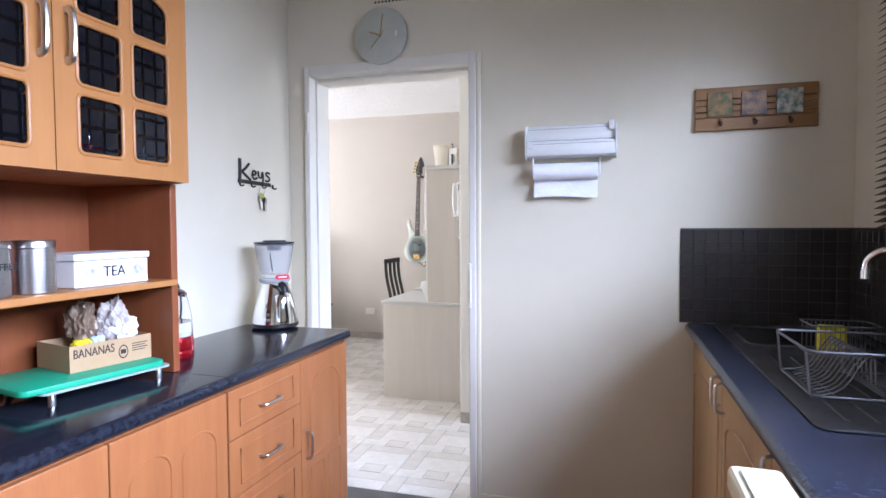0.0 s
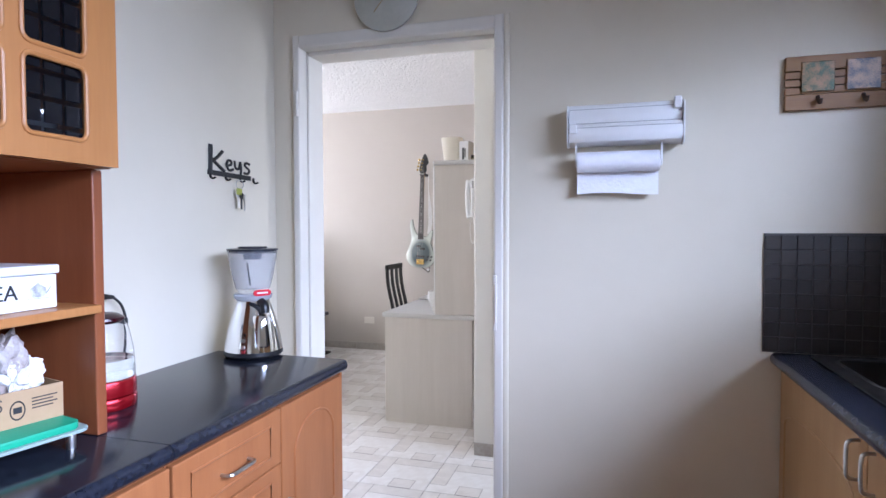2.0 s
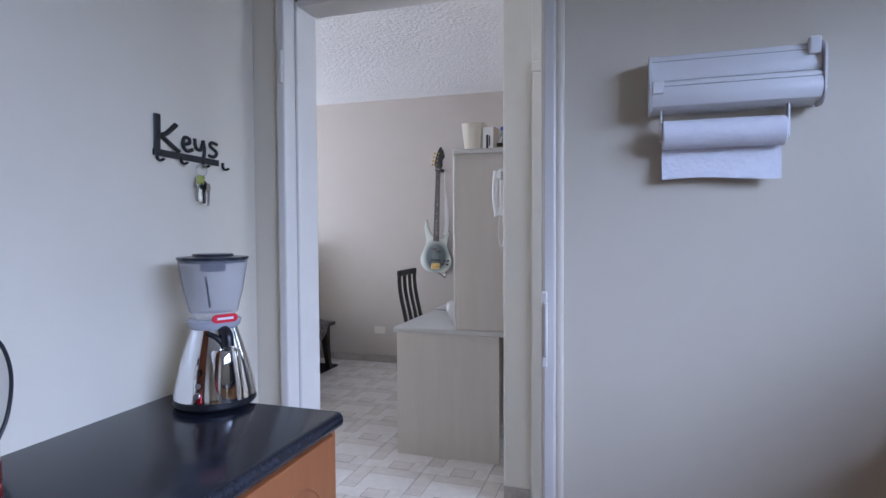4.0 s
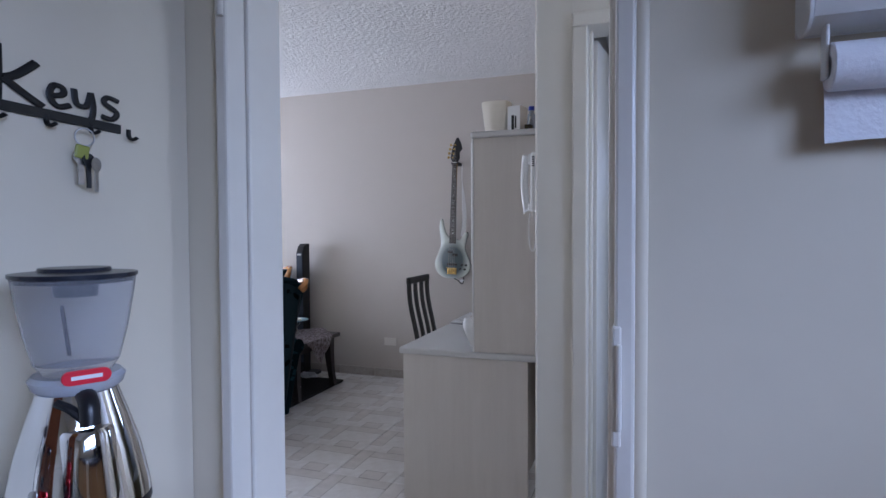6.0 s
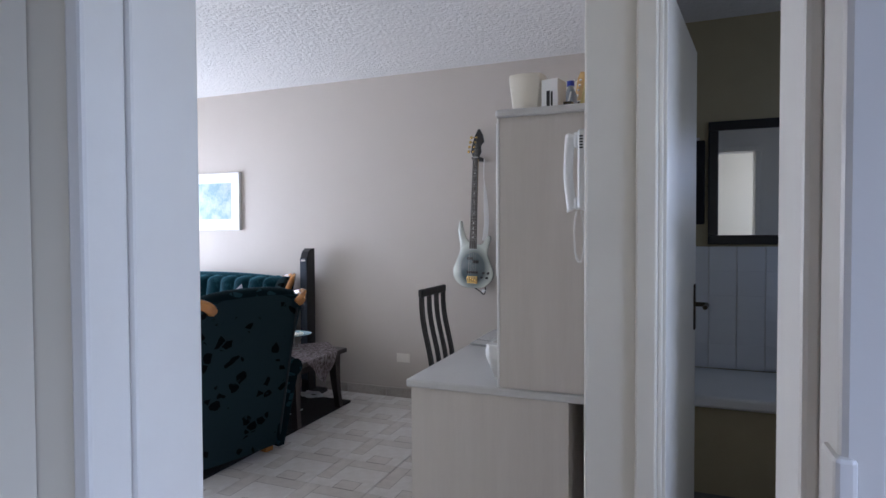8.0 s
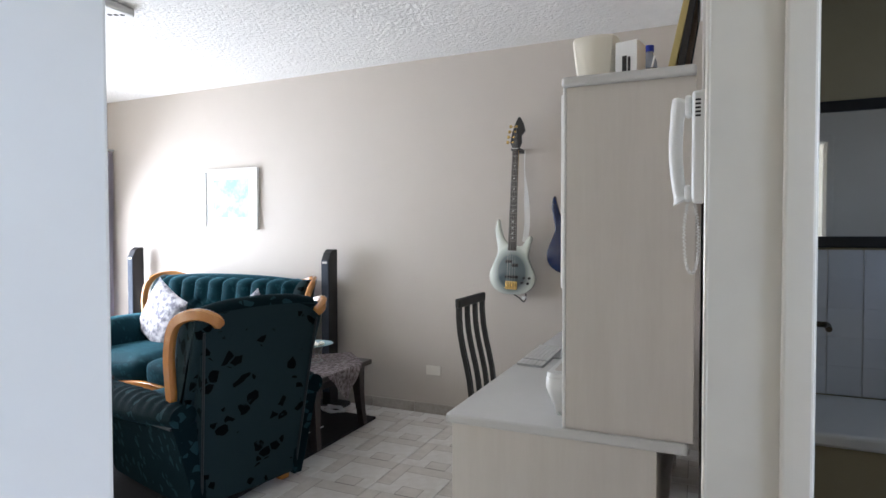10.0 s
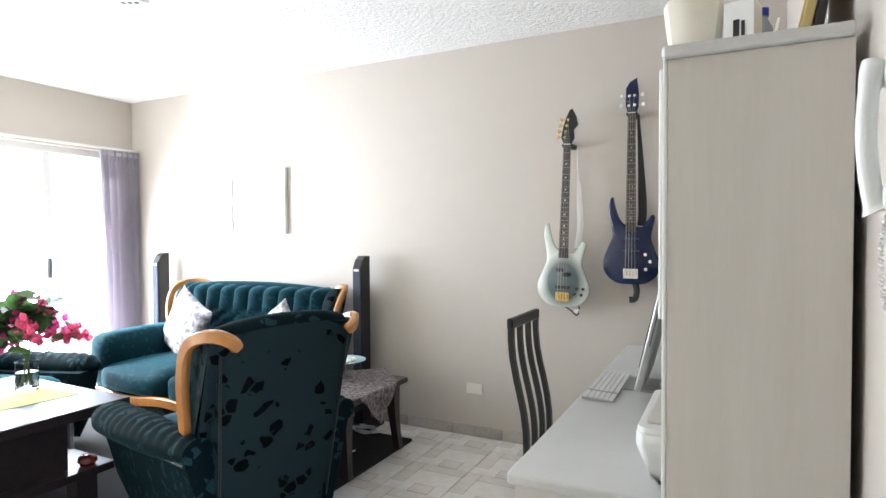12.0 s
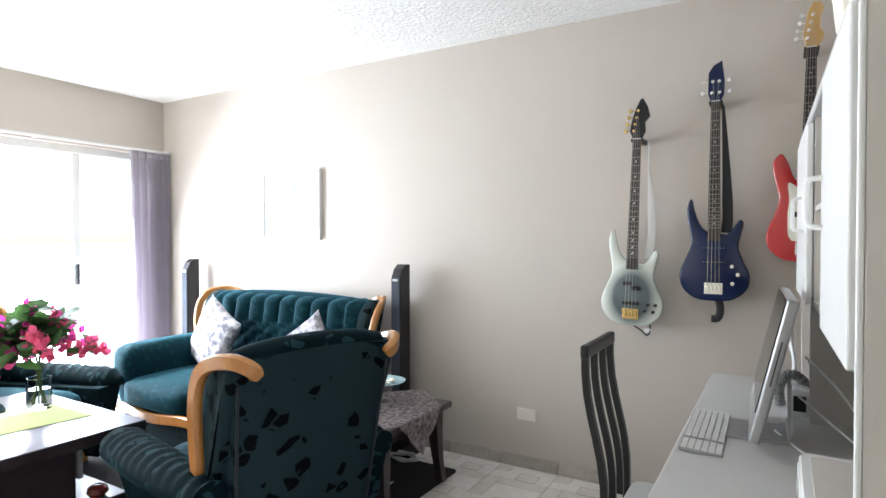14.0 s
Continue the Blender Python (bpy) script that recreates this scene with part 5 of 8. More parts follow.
smooth(part("pot_body", pb, M_POT, pot))
carton = thing("carton", "white carton with dark upright lettering", "carton", m=pose(-1.112, 4.70, TZ, 0, 0, -14))
part("box", box(-0.034, -0.04, 0, 0.034, 0.04, 0.155, 0.001), M_WHITE, carton)
part("print_bar", box(-0.012, -0.0412, 0.03, 0.002, -0.0402, 0.11), M_INK, carton)
part("print_bar", box(0.006, -0.0412, 0.045, 0.014, -0.0402, 0.105), M_INK, carton)
bottle = thing("water_bottle", "clear plastic bottle with blue cap", "bottle", m=pose(-1.065, 4.82, TZ))
smooth(part("bottle_body", lathe([(0, 0), (0.026, 0), (0.027, 0.01), (0.027, 0.10), (0.024, 0.125), (0.012, 0.15), (0.012, 0.158), (0, 0.158)], 24), mat("pale_bottle_plastic", (0.55, 0.62, 0.72), 0.15, transmission=0.5), bottle))
smooth(part("cap", lathe([(0, 0.158), (0.015, 0.158), (0.015, 0.178), (0, 0.178)], 20), mat("blue_cap", (0.02, 0.05, 0.45), 0.35), bottle))
jar = thing("spice_jar", "dark square jar with gilt label and straw", "jar", m=pose(-1.045, 4.64, TZ, 0, 0, -8))
part("jar_body", box(-0.016, -0.016, 0, 0.016, 0.016, 0.055, 0.003), mat("dark_brown_glass", (0.03, 0.022, 0.012), 0.15), jar)
part("label_band", box(-0.0166, -0.0166, 0.012, 0.0166, 0.0166, 0.032), mat("olive_label", (0.25, 0.22, 0.12), 0.4), jar)
smooth(part("straw", tube([(0.0, 0.0, 0.055), (0.006, 0.012, 0.095)], 0.003, 6), M_WHITE, jar))
for k, (ang, c1) in enumerate(((12, (0.45, 0.36, 0.14)), (9, (0.02, 0.016, 0.014)))):
    fr = thing("leaning_frame", ("gilt" if k == 0 else "black") + " picture frame leaning against the wall on the hutch", "picture frame", m=pose(-1.0 + 0.028 * k, 4.82, TZ, 0, ang, 0), group="leaning frames")
    mf = mat("leaning_frame_paint", c1, 0.35)
    part("board", box(0, -0.18, 0.012, 0.006, 0.18, 0.30), M_CARD, fr)
    for a in ((-0.008, -0.2, 0, 0.012, 0.2, 0.02), (-0.008, -0.2, 0.302, 0.012, 0.2, 0.322), (-0.008, -0.2, 0.0205, 0.012, -0.18, 0.3015), (-0.008, 0.18, 0.0205, 0.012, 0.2, 0.3015)):
        part("frame_rail", box(*a, 0.003), mf, fr)

# ---- intercom handset on the wall end ----
phone = thing("intercom_phone", "white wall intercom handset with coiled cord", "intercom", base=(PX0, 4.10, 1.39))
part("body", box(PX0 - 0.028, 4.055, 1.395, PX0, 4.15, 1.622, 0.008, 3), M_WHITE, phone)
smooth(part("handset", tube(spline([(PX0 - 0.044, 4.10, 1.398), (PX0 - 0.052, 4.10, 1.42), (PX0 - 0.060, 4.10, 1.50), (PX0 - 0.056, 4.10, 1.58), (PX0 - 0.046, 4.10, 1.612)], 6), [0.012, 0.018, 0.017, 0.014, 0.012, 0.011, 0.011] + [0.011] * 11 + [0.012, 0.013, 0.014, 0.015, 0.016, 0.015, 0.012], 12, flat=1.25), M_WHITE, phone))
part("earpiece", box(PX0 - 0.042, 4.078, 1.575, PX0 - 0.0285, 4.122, 1.618, 0.006), M_WHITE, phone)
part("mouthpiece", box(PX0 - 0.042, 4.078, 1.397, PX0 - 0.0285, 4.122, 1.432, 0.006), M_WHITE, phone)
for k in range(5):
    part("speaker_slot", box(PX0 - 0.022, 4.0545, 1.567 + k * 0.008, PX0 - 0.012, 4.0552, 1.571 + k * 0.008), M_BLACK, phone)
coil = []
line = spline([(PX0 - 0.036, 4.095, 1.392), (PX0 - 0.042, 4.095, 1.34), (PX0 - 0.038, 4.095, 1.27), (PX0 - 0.026, 4.095, 1.245), (PX0 - 0.016, 4.095, 1.275), (PX0 - 0.015, 4.095, 1.34), (PX0 - 0.022, 4.095, 1.393)], 30)
for i, p in enumerate(line):
    coil.append(p + Vector((0.0028 * math.cos(i * 1.9), 0.0028 * math.sin(i * 1.9), 0)))
smooth(part("coiled_cord", tube(coil, 0.0017, 6), M_WHITE, phone))
phone.matrix_basis = Matrix.Translation((0, 0, -0.02)) @ phone.matrix_basis

# ---- dining chair at the desk ----
M_BLACKW = mat("black_stained_wood", (0.010, 0.0095, 0.0095), 0.4, second=(0.018, 0.017, 0.016), scale=9, stretch=(4, 4, 0.5))
M_SEAT = mat("white_seat_vinyl", (0.62, 0.62, 0.62), 0.5, second=(0.56, 0.56, 0.56), scale=14, bump=0.2)
chair = thing("dining_chair", "black slat-back dining chair with pale seat at the desk", "chair", base=(-1.65, 5.37, 0))
CY0, CY1 = 5.185, 5.53


def back_x(z):
    """The curve of the chair's back."""
    t = (z - 0.45) / 0.57
    return -1.845 - 0.062 * t + 0.012 * math.sin(t * math.pi * 2)


for i in range(4):
    y = CY0 + 0.018 + (CY1 - CY0 - 0.036) * i / 3
    w = 0.011 if i in (0, 3) else 0.0085
    own = bmesh.new()
    prev = None
    for j in range(15):
        z = (0.0 if i in (0, 3) else 0.47) + (1.0 - (0.0 if i in (0, 3) else 0.47)) * j / 14
        x = back_x(z) if z > 0.45 else -1.845 - 0.03 * (0.45 - z)
        yy = y - (0.0 if z < 0.5 else 0.0)
        ring = [own.verts.new(p) for p in ((x - 0.011, yy - w, z), (x + 0.011, yy - w, z), (x + 0.011, yy + w, z), (x - 0.011, yy + w, z))]
        if prev:
            for k in range(4):
                own.faces.new((prev[k], prev[(k + 1) % 4], ring[(k + 1) % 4], ring[k]))
        else:
            own.faces.new(ring[::-1])
        prev = ring
    own.faces.new(prev)
    bmesh.ops.recalc_face_normals(own, faces=own.faces[:])
    smooth(part("back_post" if i in (0, 3) else "slat", own, M_BLACKW, chair), 30)
part("top_rail", box(back_x(1.0) - 0.013, CY0 - 0.002, 0.972, back_x(1.0) + 0.013, CY1 + 0.002, 1.015, 0.008, 3), M_BLACKW, chair)
part("seat", slab(rounded(-1.83, CY0 - 0.01, -1.42, CY1 + 0.02, 0.04), 0.43, 0.475, 0.014, 3), M_SEAT, chair)
part("seat_frame", box(-1.832, CY0 + 0.013, 0.38, -1.43, CY1 - 0.005, 0.4295), M_BLACKW, chair)
for yy in (CY0 + 0.02, CY1 - 0.02):
    part("leg", box(-1.45, yy - 0.016, 0, -1.418, yy + 0.016, 0.38, 0.004), M_BLACKW, chair)

# ---- bass guitars on the wall ----
M_FRETB = mat("rosewood_fretboard", (0.018, 0.010, 0.008), 0.5, second=(0.028, 0.016, 0.012), scale=20, stretch=(1, 0.2, 1))
M_MAPLE = mat("maple_wood", (0.55, 0.36, 0.14), 0.35, second=(0.48, 0.30, 0.11), scale=10, stretch=(4, 0.5, 1))
M_STRING = mat("steel_string", (0.34, 0.33, 0.30), 0.4, 1.0)


def burst(name, rim_c, mid_c):
    """Lacquer with a dark middle that fades out to the rim of the body."""
    m = mat(name, rim_c, 0.18, coat=0.7)
    nt = m.node_tree
    tc = nt.nodes.new("ShaderNodeTexCoord")
    mp = nt.nodes.new("ShaderNodeMapping")
    mp.inputs["Location"].default_value = (0, -0.155 / 0.19, 0)
    mp.inputs["Scale"].default_value = (1 / 0.155, 1 / 0.19, 0)
    nt.links.new(tc.outputs["Object"], mp.inputs["Vector"])
    gr = nt.nodes.new("ShaderNodeTexGradient")
    gr.gradient_type = "SPHERICAL"
    nt.links.new(mp.outputs["Vector"], gr.inputs["Vector"])
    cr = nt.nodes.new("ShaderNodeValToRGB")
    cr.color_ramp.elements[0].position, cr.color_ramp.elements[0].color = 0.06, (*rim_c, 1)
    cr.color_ramp.elements[1].position, cr.color_ramp.elements[1].color = 0.42, (*mid_c, 1)
    nt.links.new(gr.outputs["Fac"], cr.inputs["Fac"])
    nt.links.new(cr.outputs["Color"], nt.nodes["Principled BSDF"].inputs["Base Color"])
    return m


M_BURST = burst("silver_burst_lacquer", (0.62, 0.66, 0.60), (0.10, 0.13, 0.14))
M_BLUE = mat("blue_lacquer", (0.002, 0.011, 0.060), 0.2, second=(0.0015, 0.007, 0.040), scale=8, coat=0.2)
M_REDG = mat("red_lacquer", (0.42, 0.012, 0.016), 0.18, second=(0.36, 0.01, 0.013), scale=6, coat=0.8)
M_PEARL = mat("pearl_inlay", (0.75, 0.75, 0.70), 0.2)
M_PICKG = mat("cream_pickguard", (0.75, 0.72, 0.62), 0.3)

BODY_A = [(0, 0), (-0.085, 0.010), (-0.145, 0.062), (-0.159, 0.135), (-0.130, 0.215), (-0.106, 0.285), (-0.116, 0.365), (-0.128, 0.435), (-0.120, 0.492), (-0.104, 0.507), (-0.092, 0.455), (-0.068, 0.385), (-0.030, 0.345), (0.028, 0.335), (0.062, 0.335),
          (0.090, 0.372), (0.113, 0.402), (0.129, 0.385), (0.117, 0.325), (0.108, 0.265), (0.128, 0.205), (0.158, 0.130), (0.146, 0.06), (0.085, 0.010)]
BODY_P = [(0, 0), (-0.09, 0.012), (-0.150, 0.065), (-0.160, 0.135), (-0.128, 0.225), (-0.112, 0.30), (-0.135, 0.40), (-0.140, 0.47), (-0.108, 0.508), (-0.080, 0.47), (-0.055, 0.40), (-0.028, 0.37), (0.028, 0.355), (0.055, 0.355),
          (0.085, 0.385), (0.118, 0.405), (0.140, 0.38), (0.128, 0.31), (0.12, 0.25), (0.142, 0.18), (0.158, 0.11), (0.14, 0.045), (0.08, 0.008)]


def bass(label, x, z, lean, body_mat, head_mat, metal, outline, head, inlay, extras):
    g = thing("bass_guitar", label, "bass guitar", m=pose(x, LY1 - 0.073, z, 90, lean, 0) @ Matrix.Diagonal((0.975, 0.975, 0.975, 1)), group="basses on the wall")
    body = shaped([(p.x, p.y) for p in spline([(a, b, 0) for a, b in outline], 5, True)], ((0.006, 0.0), (0.0015, 0.003), (0, 0.008), (0, 0.030), (0.0012, 0.0345), (0.004, 0.0378), (0.0085, 0.040)))
    smooth(part("body", body, body_mat, g), 50)
    part("neck", box(-0.021, 0.33, 0.026, 0.021, 0.99, 0.044, 0.006), M_MAPLE, g)
    fb = bmesh.new()
    vs = [fb.verts.new(p) for p in ((-0.030, 0.30, 0.0445), (0.030, 0.30, 0.0445), (0.020, 0.985, 0.0445), (-0.020, 0.985, 0.0445))]
    f = fb.faces.new(vs)
    r = bmesh.ops.extrude_face_region(fb, geom=[f])
    bmesh.ops.translate(fb, vec=(0, 0, 0.0055), verts=[v for v in r["geom"] if isinstance(v, bmesh.types.BMVert)])
    bmesh.ops.recalc_face_normals(fb, faces=fb.faces[:])
    board_ = part("fretboard", fb, M_FRETB, g)
    scale_len = 0.864
    nut = 0.985
    for k in range(1, 23):
        y = nut - scale_len * (1 - 2 ** (-k / 12))
        if y < 0.305:
            break
        w = 0.020 + 0.010 * (nut - y) / 0.685
        part("fret", box(-w, y - 0.001, 0.0500, w, y + 0.001, 0.0512), M_STRING, board_)
        if k in (3, 5, 7, 9, 12, 15, 17, 19, 21):
            yc = y + scale_len * (2 ** (-(k - 1) / 12) - 2 ** (-k / 12)) / 2
            if inlay == "bolt":
                o = [(-0.007, -0.0015), (0.001, 0.001), (-0.002, 0.007), (0.007, 0.0015), (-0.001, -0.001), (0.002, -0.007)]
                part("inlay", moved(slab(o, 0.0500, 0.0504), pose(0, yc, 0, 0, 0, 0)), M_PEARL, board_)
            else:
                for dx in ((-0.009, 0.009) if k == 12 else (0,)):
                    part("inlay", moved(lathe([(0.0026, 0.0500), (0.0026, 0.0504), (0, 0.0504)], 10), pose(dx, yc, 0)), M_PEARL, board_)
    part("nut", box(-0.020, 0.985, 0.0445, 0.020, 0.990, 0.053), M_PEARL, g)
    ho = {"point": [(-0.021, 0.985), (0.021, 0.985), (0.040, 1.025), (0.036, 1.075), (0.06, 1.105), (0.048, 1.155), (0.022, 1.20), (0.008, 1.195), (-0.012, 1.15), (-0.03, 1.09), (-0.040, 1.03)],
          "blade": [(-0.021, 0.985), (0.021, 0.985), (0.036, 1.02), (0.038, 1.09), (0.030, 1.15), (0.026, 1.185), (-0.012, 1.165), (-0.034, 1.13), (-0.036, 1.03)],
          "paddle": [(-0.021, 0.985), (0.021, 0.985), (0.044, 1.02), (0.048, 1.045), (0.030, 1.075), (0.032, 1.13), (0.045, 1.16), (0.03, 1.19), (0.0, 1.195), (-0.02, 1.15), (-0.034, 1.05)]}[head]
    hs = smooth(part("headstock", shaped(ho, ((0.001, 0.024), (0, 0.026), (0, 0.038), (0.002, 0.040))), head_mat, g), 40)
    pegs = [(-0.018, 1.03, -1), (-0.013, 1.065, -1), (-0.006, 1.10, -1), (0.001, 1.135, -1)] if head != "blade" else [(-0.018, 1.03, -1), (-0.014, 1.085, -1), (0.016, 1.03, 1), (0.014, 1.085, 1)]
    for px, py, sd in pegs:
        pg = part("tuner_post", moved(lathe([(0, 0.040), (0.008, 0.040), (0.008, 0.043), (0.0045, 0.0445), (0.0045, 0.056), (0, 0.056)], 14), pose(px, py, 0)), metal, g)
        smooth(pg)
        ear = tube([(px + sd * 0.012, py, 0.030), (px + sd * 0.045, py + 0.004, 0.030)], 0.003, 8)
        box(px + sd * 0.044 - 0.009, py - 0.008, 0.027, px + sd * 0.044 + 0.009, py + 0.014, 0.033, 0.003, 2, ear)
        part("tuner_key", ear, metal, pg)
    for k in range(4):
        sx = -0.0145 + k * 0.0097
        wx = -0.027 + k * 0.018
        px, py, sd = (pegs[k] if head != "blade" else (pegs[0], pegs[1], pegs[3], pegs[2])[k])
        part("string", tube([(wx, 0.075, 0.058), (sx, 0.988, 0.0545), (px, py, 0.050)], 0.0011 - 0.00015 * k, 5), M_STRING, g)
    br = part("bridge", box(-0.042, 0.035, 0.0405, 0.042, 0.092, 0.047, 0.002), metal, g)
    for k in range(4):
        part("saddle", box(-0.034 + k * 0.018, 0.05, 0.0472, -0.020 + k * 0.018, 0.082, 0.056, 0.002), metal, br)
    extras(g, metal)
    hook = box(-0.03, 0.972, 0.0, -0.022, 0.99, 0.052, 0.003)
    box(0.022, 0.972, 0.0, 0.03, 0.99, 0.052, 0.003, 2, hook)
    box(-0.03, 0.966, -0.07, 0.03, 0.994, 0.012, 0.006, 2, hook)
    part("wall_hanger", hook, M_BLACK, g, "black padded wall hanger")
    return g


def knobs(g, spots, material, r=0.010):
    for a, b in spots:
        smooth(part("knob", moved(lathe([(0, 0.040), (r, 0.040), (r * 0.85, 0.056), (0, 0.057)], 18), pose(a, b, 0)), material, g))


def extras_silver(g, metal):
    part("pickup", box(-0.044, 0.215, 0.0405, 0.0, 0.235, 0.052, 0.003), M_BLACK, g)
    part("pickup", box(0.0, 0.19, 0.0405, 0.046, 0.212, 0.052, 0.003), M_BLACK, g)
    part("bridge_pickup", box(-0.045, 0.112, 0.0405, 0.045, 0.13, 0.052, 0.003), M_BLACK, g)
    knobs(g, [(0.075, 0.085), (0.115, 0.082), (0.088, 0.118), (0.125, 0.118)], M_BLACK, 0.009)
    strap = tube(spline([(0.055, 0.98, 0.005), (0.056, 0.85, 0.004), (0.070, 0.70, -0.004), (0.082, 0.5, -0.012), (0.07, 0.36, -0.015)], 8), [0.004 + 0.016 * min(1, max(0, (i - 10) / 10)) for i in range(33)], 8, flat=0.12)
    smooth(part("strap", strap, M_WHITE, g, "white guitar strap hanging behind"))
    smooth(part("strap_tail", tube(spline([(0.0, 0.005, 0.01), (0.05, -0.02, 0.015), (0.085, -0.045, 0.02), (0.10, -0.02, 0.02), (0.095, 0.01, 0.01)], 6), 0.004, 6), M_BLACK, g))
    part("strap_end", box(0.07, -0.03, 0.012, 0.105, -0.008, 0.022, 0.003), M_WHITE, g)


def extras_blue(g, metal):
    for y in (0.185, 0.255):
        part("pickup", box(-0.055, y, 0.0405, 0.055, y + 0.018, 0.051, 0.003), M_BLUE, g)
        for k in range(8):
            part("pole_piece", moved(lathe([(0.0022, 0.0511), (0.0022, 0.0518), (0, 0.0518)], 8), pose(-0.045 + k * 0.0128, y + 0.009, 0)), M_STRING, g)
    knobs(g, [(0.082, 0.175), (0.108, 0.135), (0.085, 0.09)], M_CHROME, 0.011)
    smooth(part("strap", tube(spline([(0.03, 0.97, 0.0), (0.04, 0.80, -0.004), (0.05, 0.6, -0.01), (0.056, 0.42, -0.015), (0.05, 0.34, -0.015)], 8), [0.006 + 0.018 * min(1, i / 20) for i in range(33)], 8, flat=0.12), M_BLACK, g, "black strap hanging behind"))
    smooth(part("strap_tail", tube(spline([(0.02, 0.01, 0.0), (0.03, -0.04, 0.004), (0.02, -0.085, 0.012), (-0.01, -0.09, 0.014)], 6), 0.018, 8, flat=0.2), M_BLACK, g))


def extras_red(g, metal):
    o = [(-0.055, 0.10), (-0.075, 0.2), (-0.07, 0.29), (-0.075, 0.37), (-0.03, 0.345), (0.03, 0.33), (0.085, 0.33), (0.09, 0.26), (0.075, 0.2), (0.13, 0.14), (0.12, 0.08), (0.07, 0.11)]
    smooth(part("pickguard", shaped([(p.x, p.y) for p in spline([(a, b, 0) for a, b in o], 4, True)], ((0, 0.0402), (0.001, 0.0425))), M_PICKG, g))
    part("pickup", box(-0.05, 0.21, 0.0428, 0.0, 0.235, 0.053, 0.003), M_BLACK, g)
    part("pickup", box(0.0, 0.18, 0.0428, 0.05, 0.205, 0.053, 0.003), M_BLACK, g)
    knobs(g, [(0.08, 0.12), (0.10, 0.09)], M_CHROME)


bass("silver-burst electric bass with gold bridge and lightning inlays", -2.042, 0.908, 1.9, M_BURST, M_BLACK, M_GOLD, BODY_A, "point", "bolt", extras_silver)
bass("glossy dark-blue electric bass with black strap on the wall", -1.650, 1.056, 0.3, M_BLUE, M_BLUE, M_CHROME, BODY_A, "blade", "dot", extras_blue)
bass("red electric bass with cream pickguard and maple headstock", -1.275, 1.250, 1.0, M_REDG, M_MAPLE, M_CHROME, BODY_P, "paddle", "dot", extras_red)

# ---- sockets and picture ----


def plate_socket(x, z):
    s_ = thing("wall_socket", "white blank double wall socket plate", "socket", base=(x, LY1, z))
    part("plate", box(x - 0.058, LY1 - 0.009, z - 0.035, x + 0.058, LY1, z + 0.035, 0.003), M_FRAME, s_)
    part("cover", box(x - 0.05, LY1 - 0.0105, z - 0.028, x + 0.05, LY1 - 0.0092, z + 0.028, 0.0005), M_FRAME, s_)


plate_socket(-2.66, 0.32)
pic = thing("framed_print", "white framed print with pale sea drawing", "picture", base=(-4.555, LY1, 1.61))
M_PRINT = mat("pale_print", (0.50, 0.58, 0.58), 0.5, second=(0.26, 0.40, 0.44), scale=9, amount=0.9)
px0, px1, pz0, pz1 = -4.852, -4.258, 1.352, 1.868
for a in ((px0, pz0, px1, pz0 + 0.022), (px0, pz1 - 0.022, px1, pz1), (px0, pz0 + 0.0225, px0 + 0.022, pz1 - 0.0225), (px1 - 0.022, pz0 + 0.0225, px1, pz1 - 0.0225)):
    part("frame_rail", box(a[0], LY1 - 0.032, a[1], a[2], LY1 - 0.002, a[3], 0.002), M_WHITE, pic)
part("mount", box(px0 + 0.021, LY1 - 0.018, pz0 + 0.021, px1 - 0.021, LY1 - 0.012, pz1 - 0.021), M_WHITE, pic)
part("print", box(px0 + 0.1, LY1 - 0.0195, pz0 + 0.10, px1 - 0.1, LY1 - 0.0182, pz1 - 0.09), M_PRINT, pic)

# ---- upholstery ----


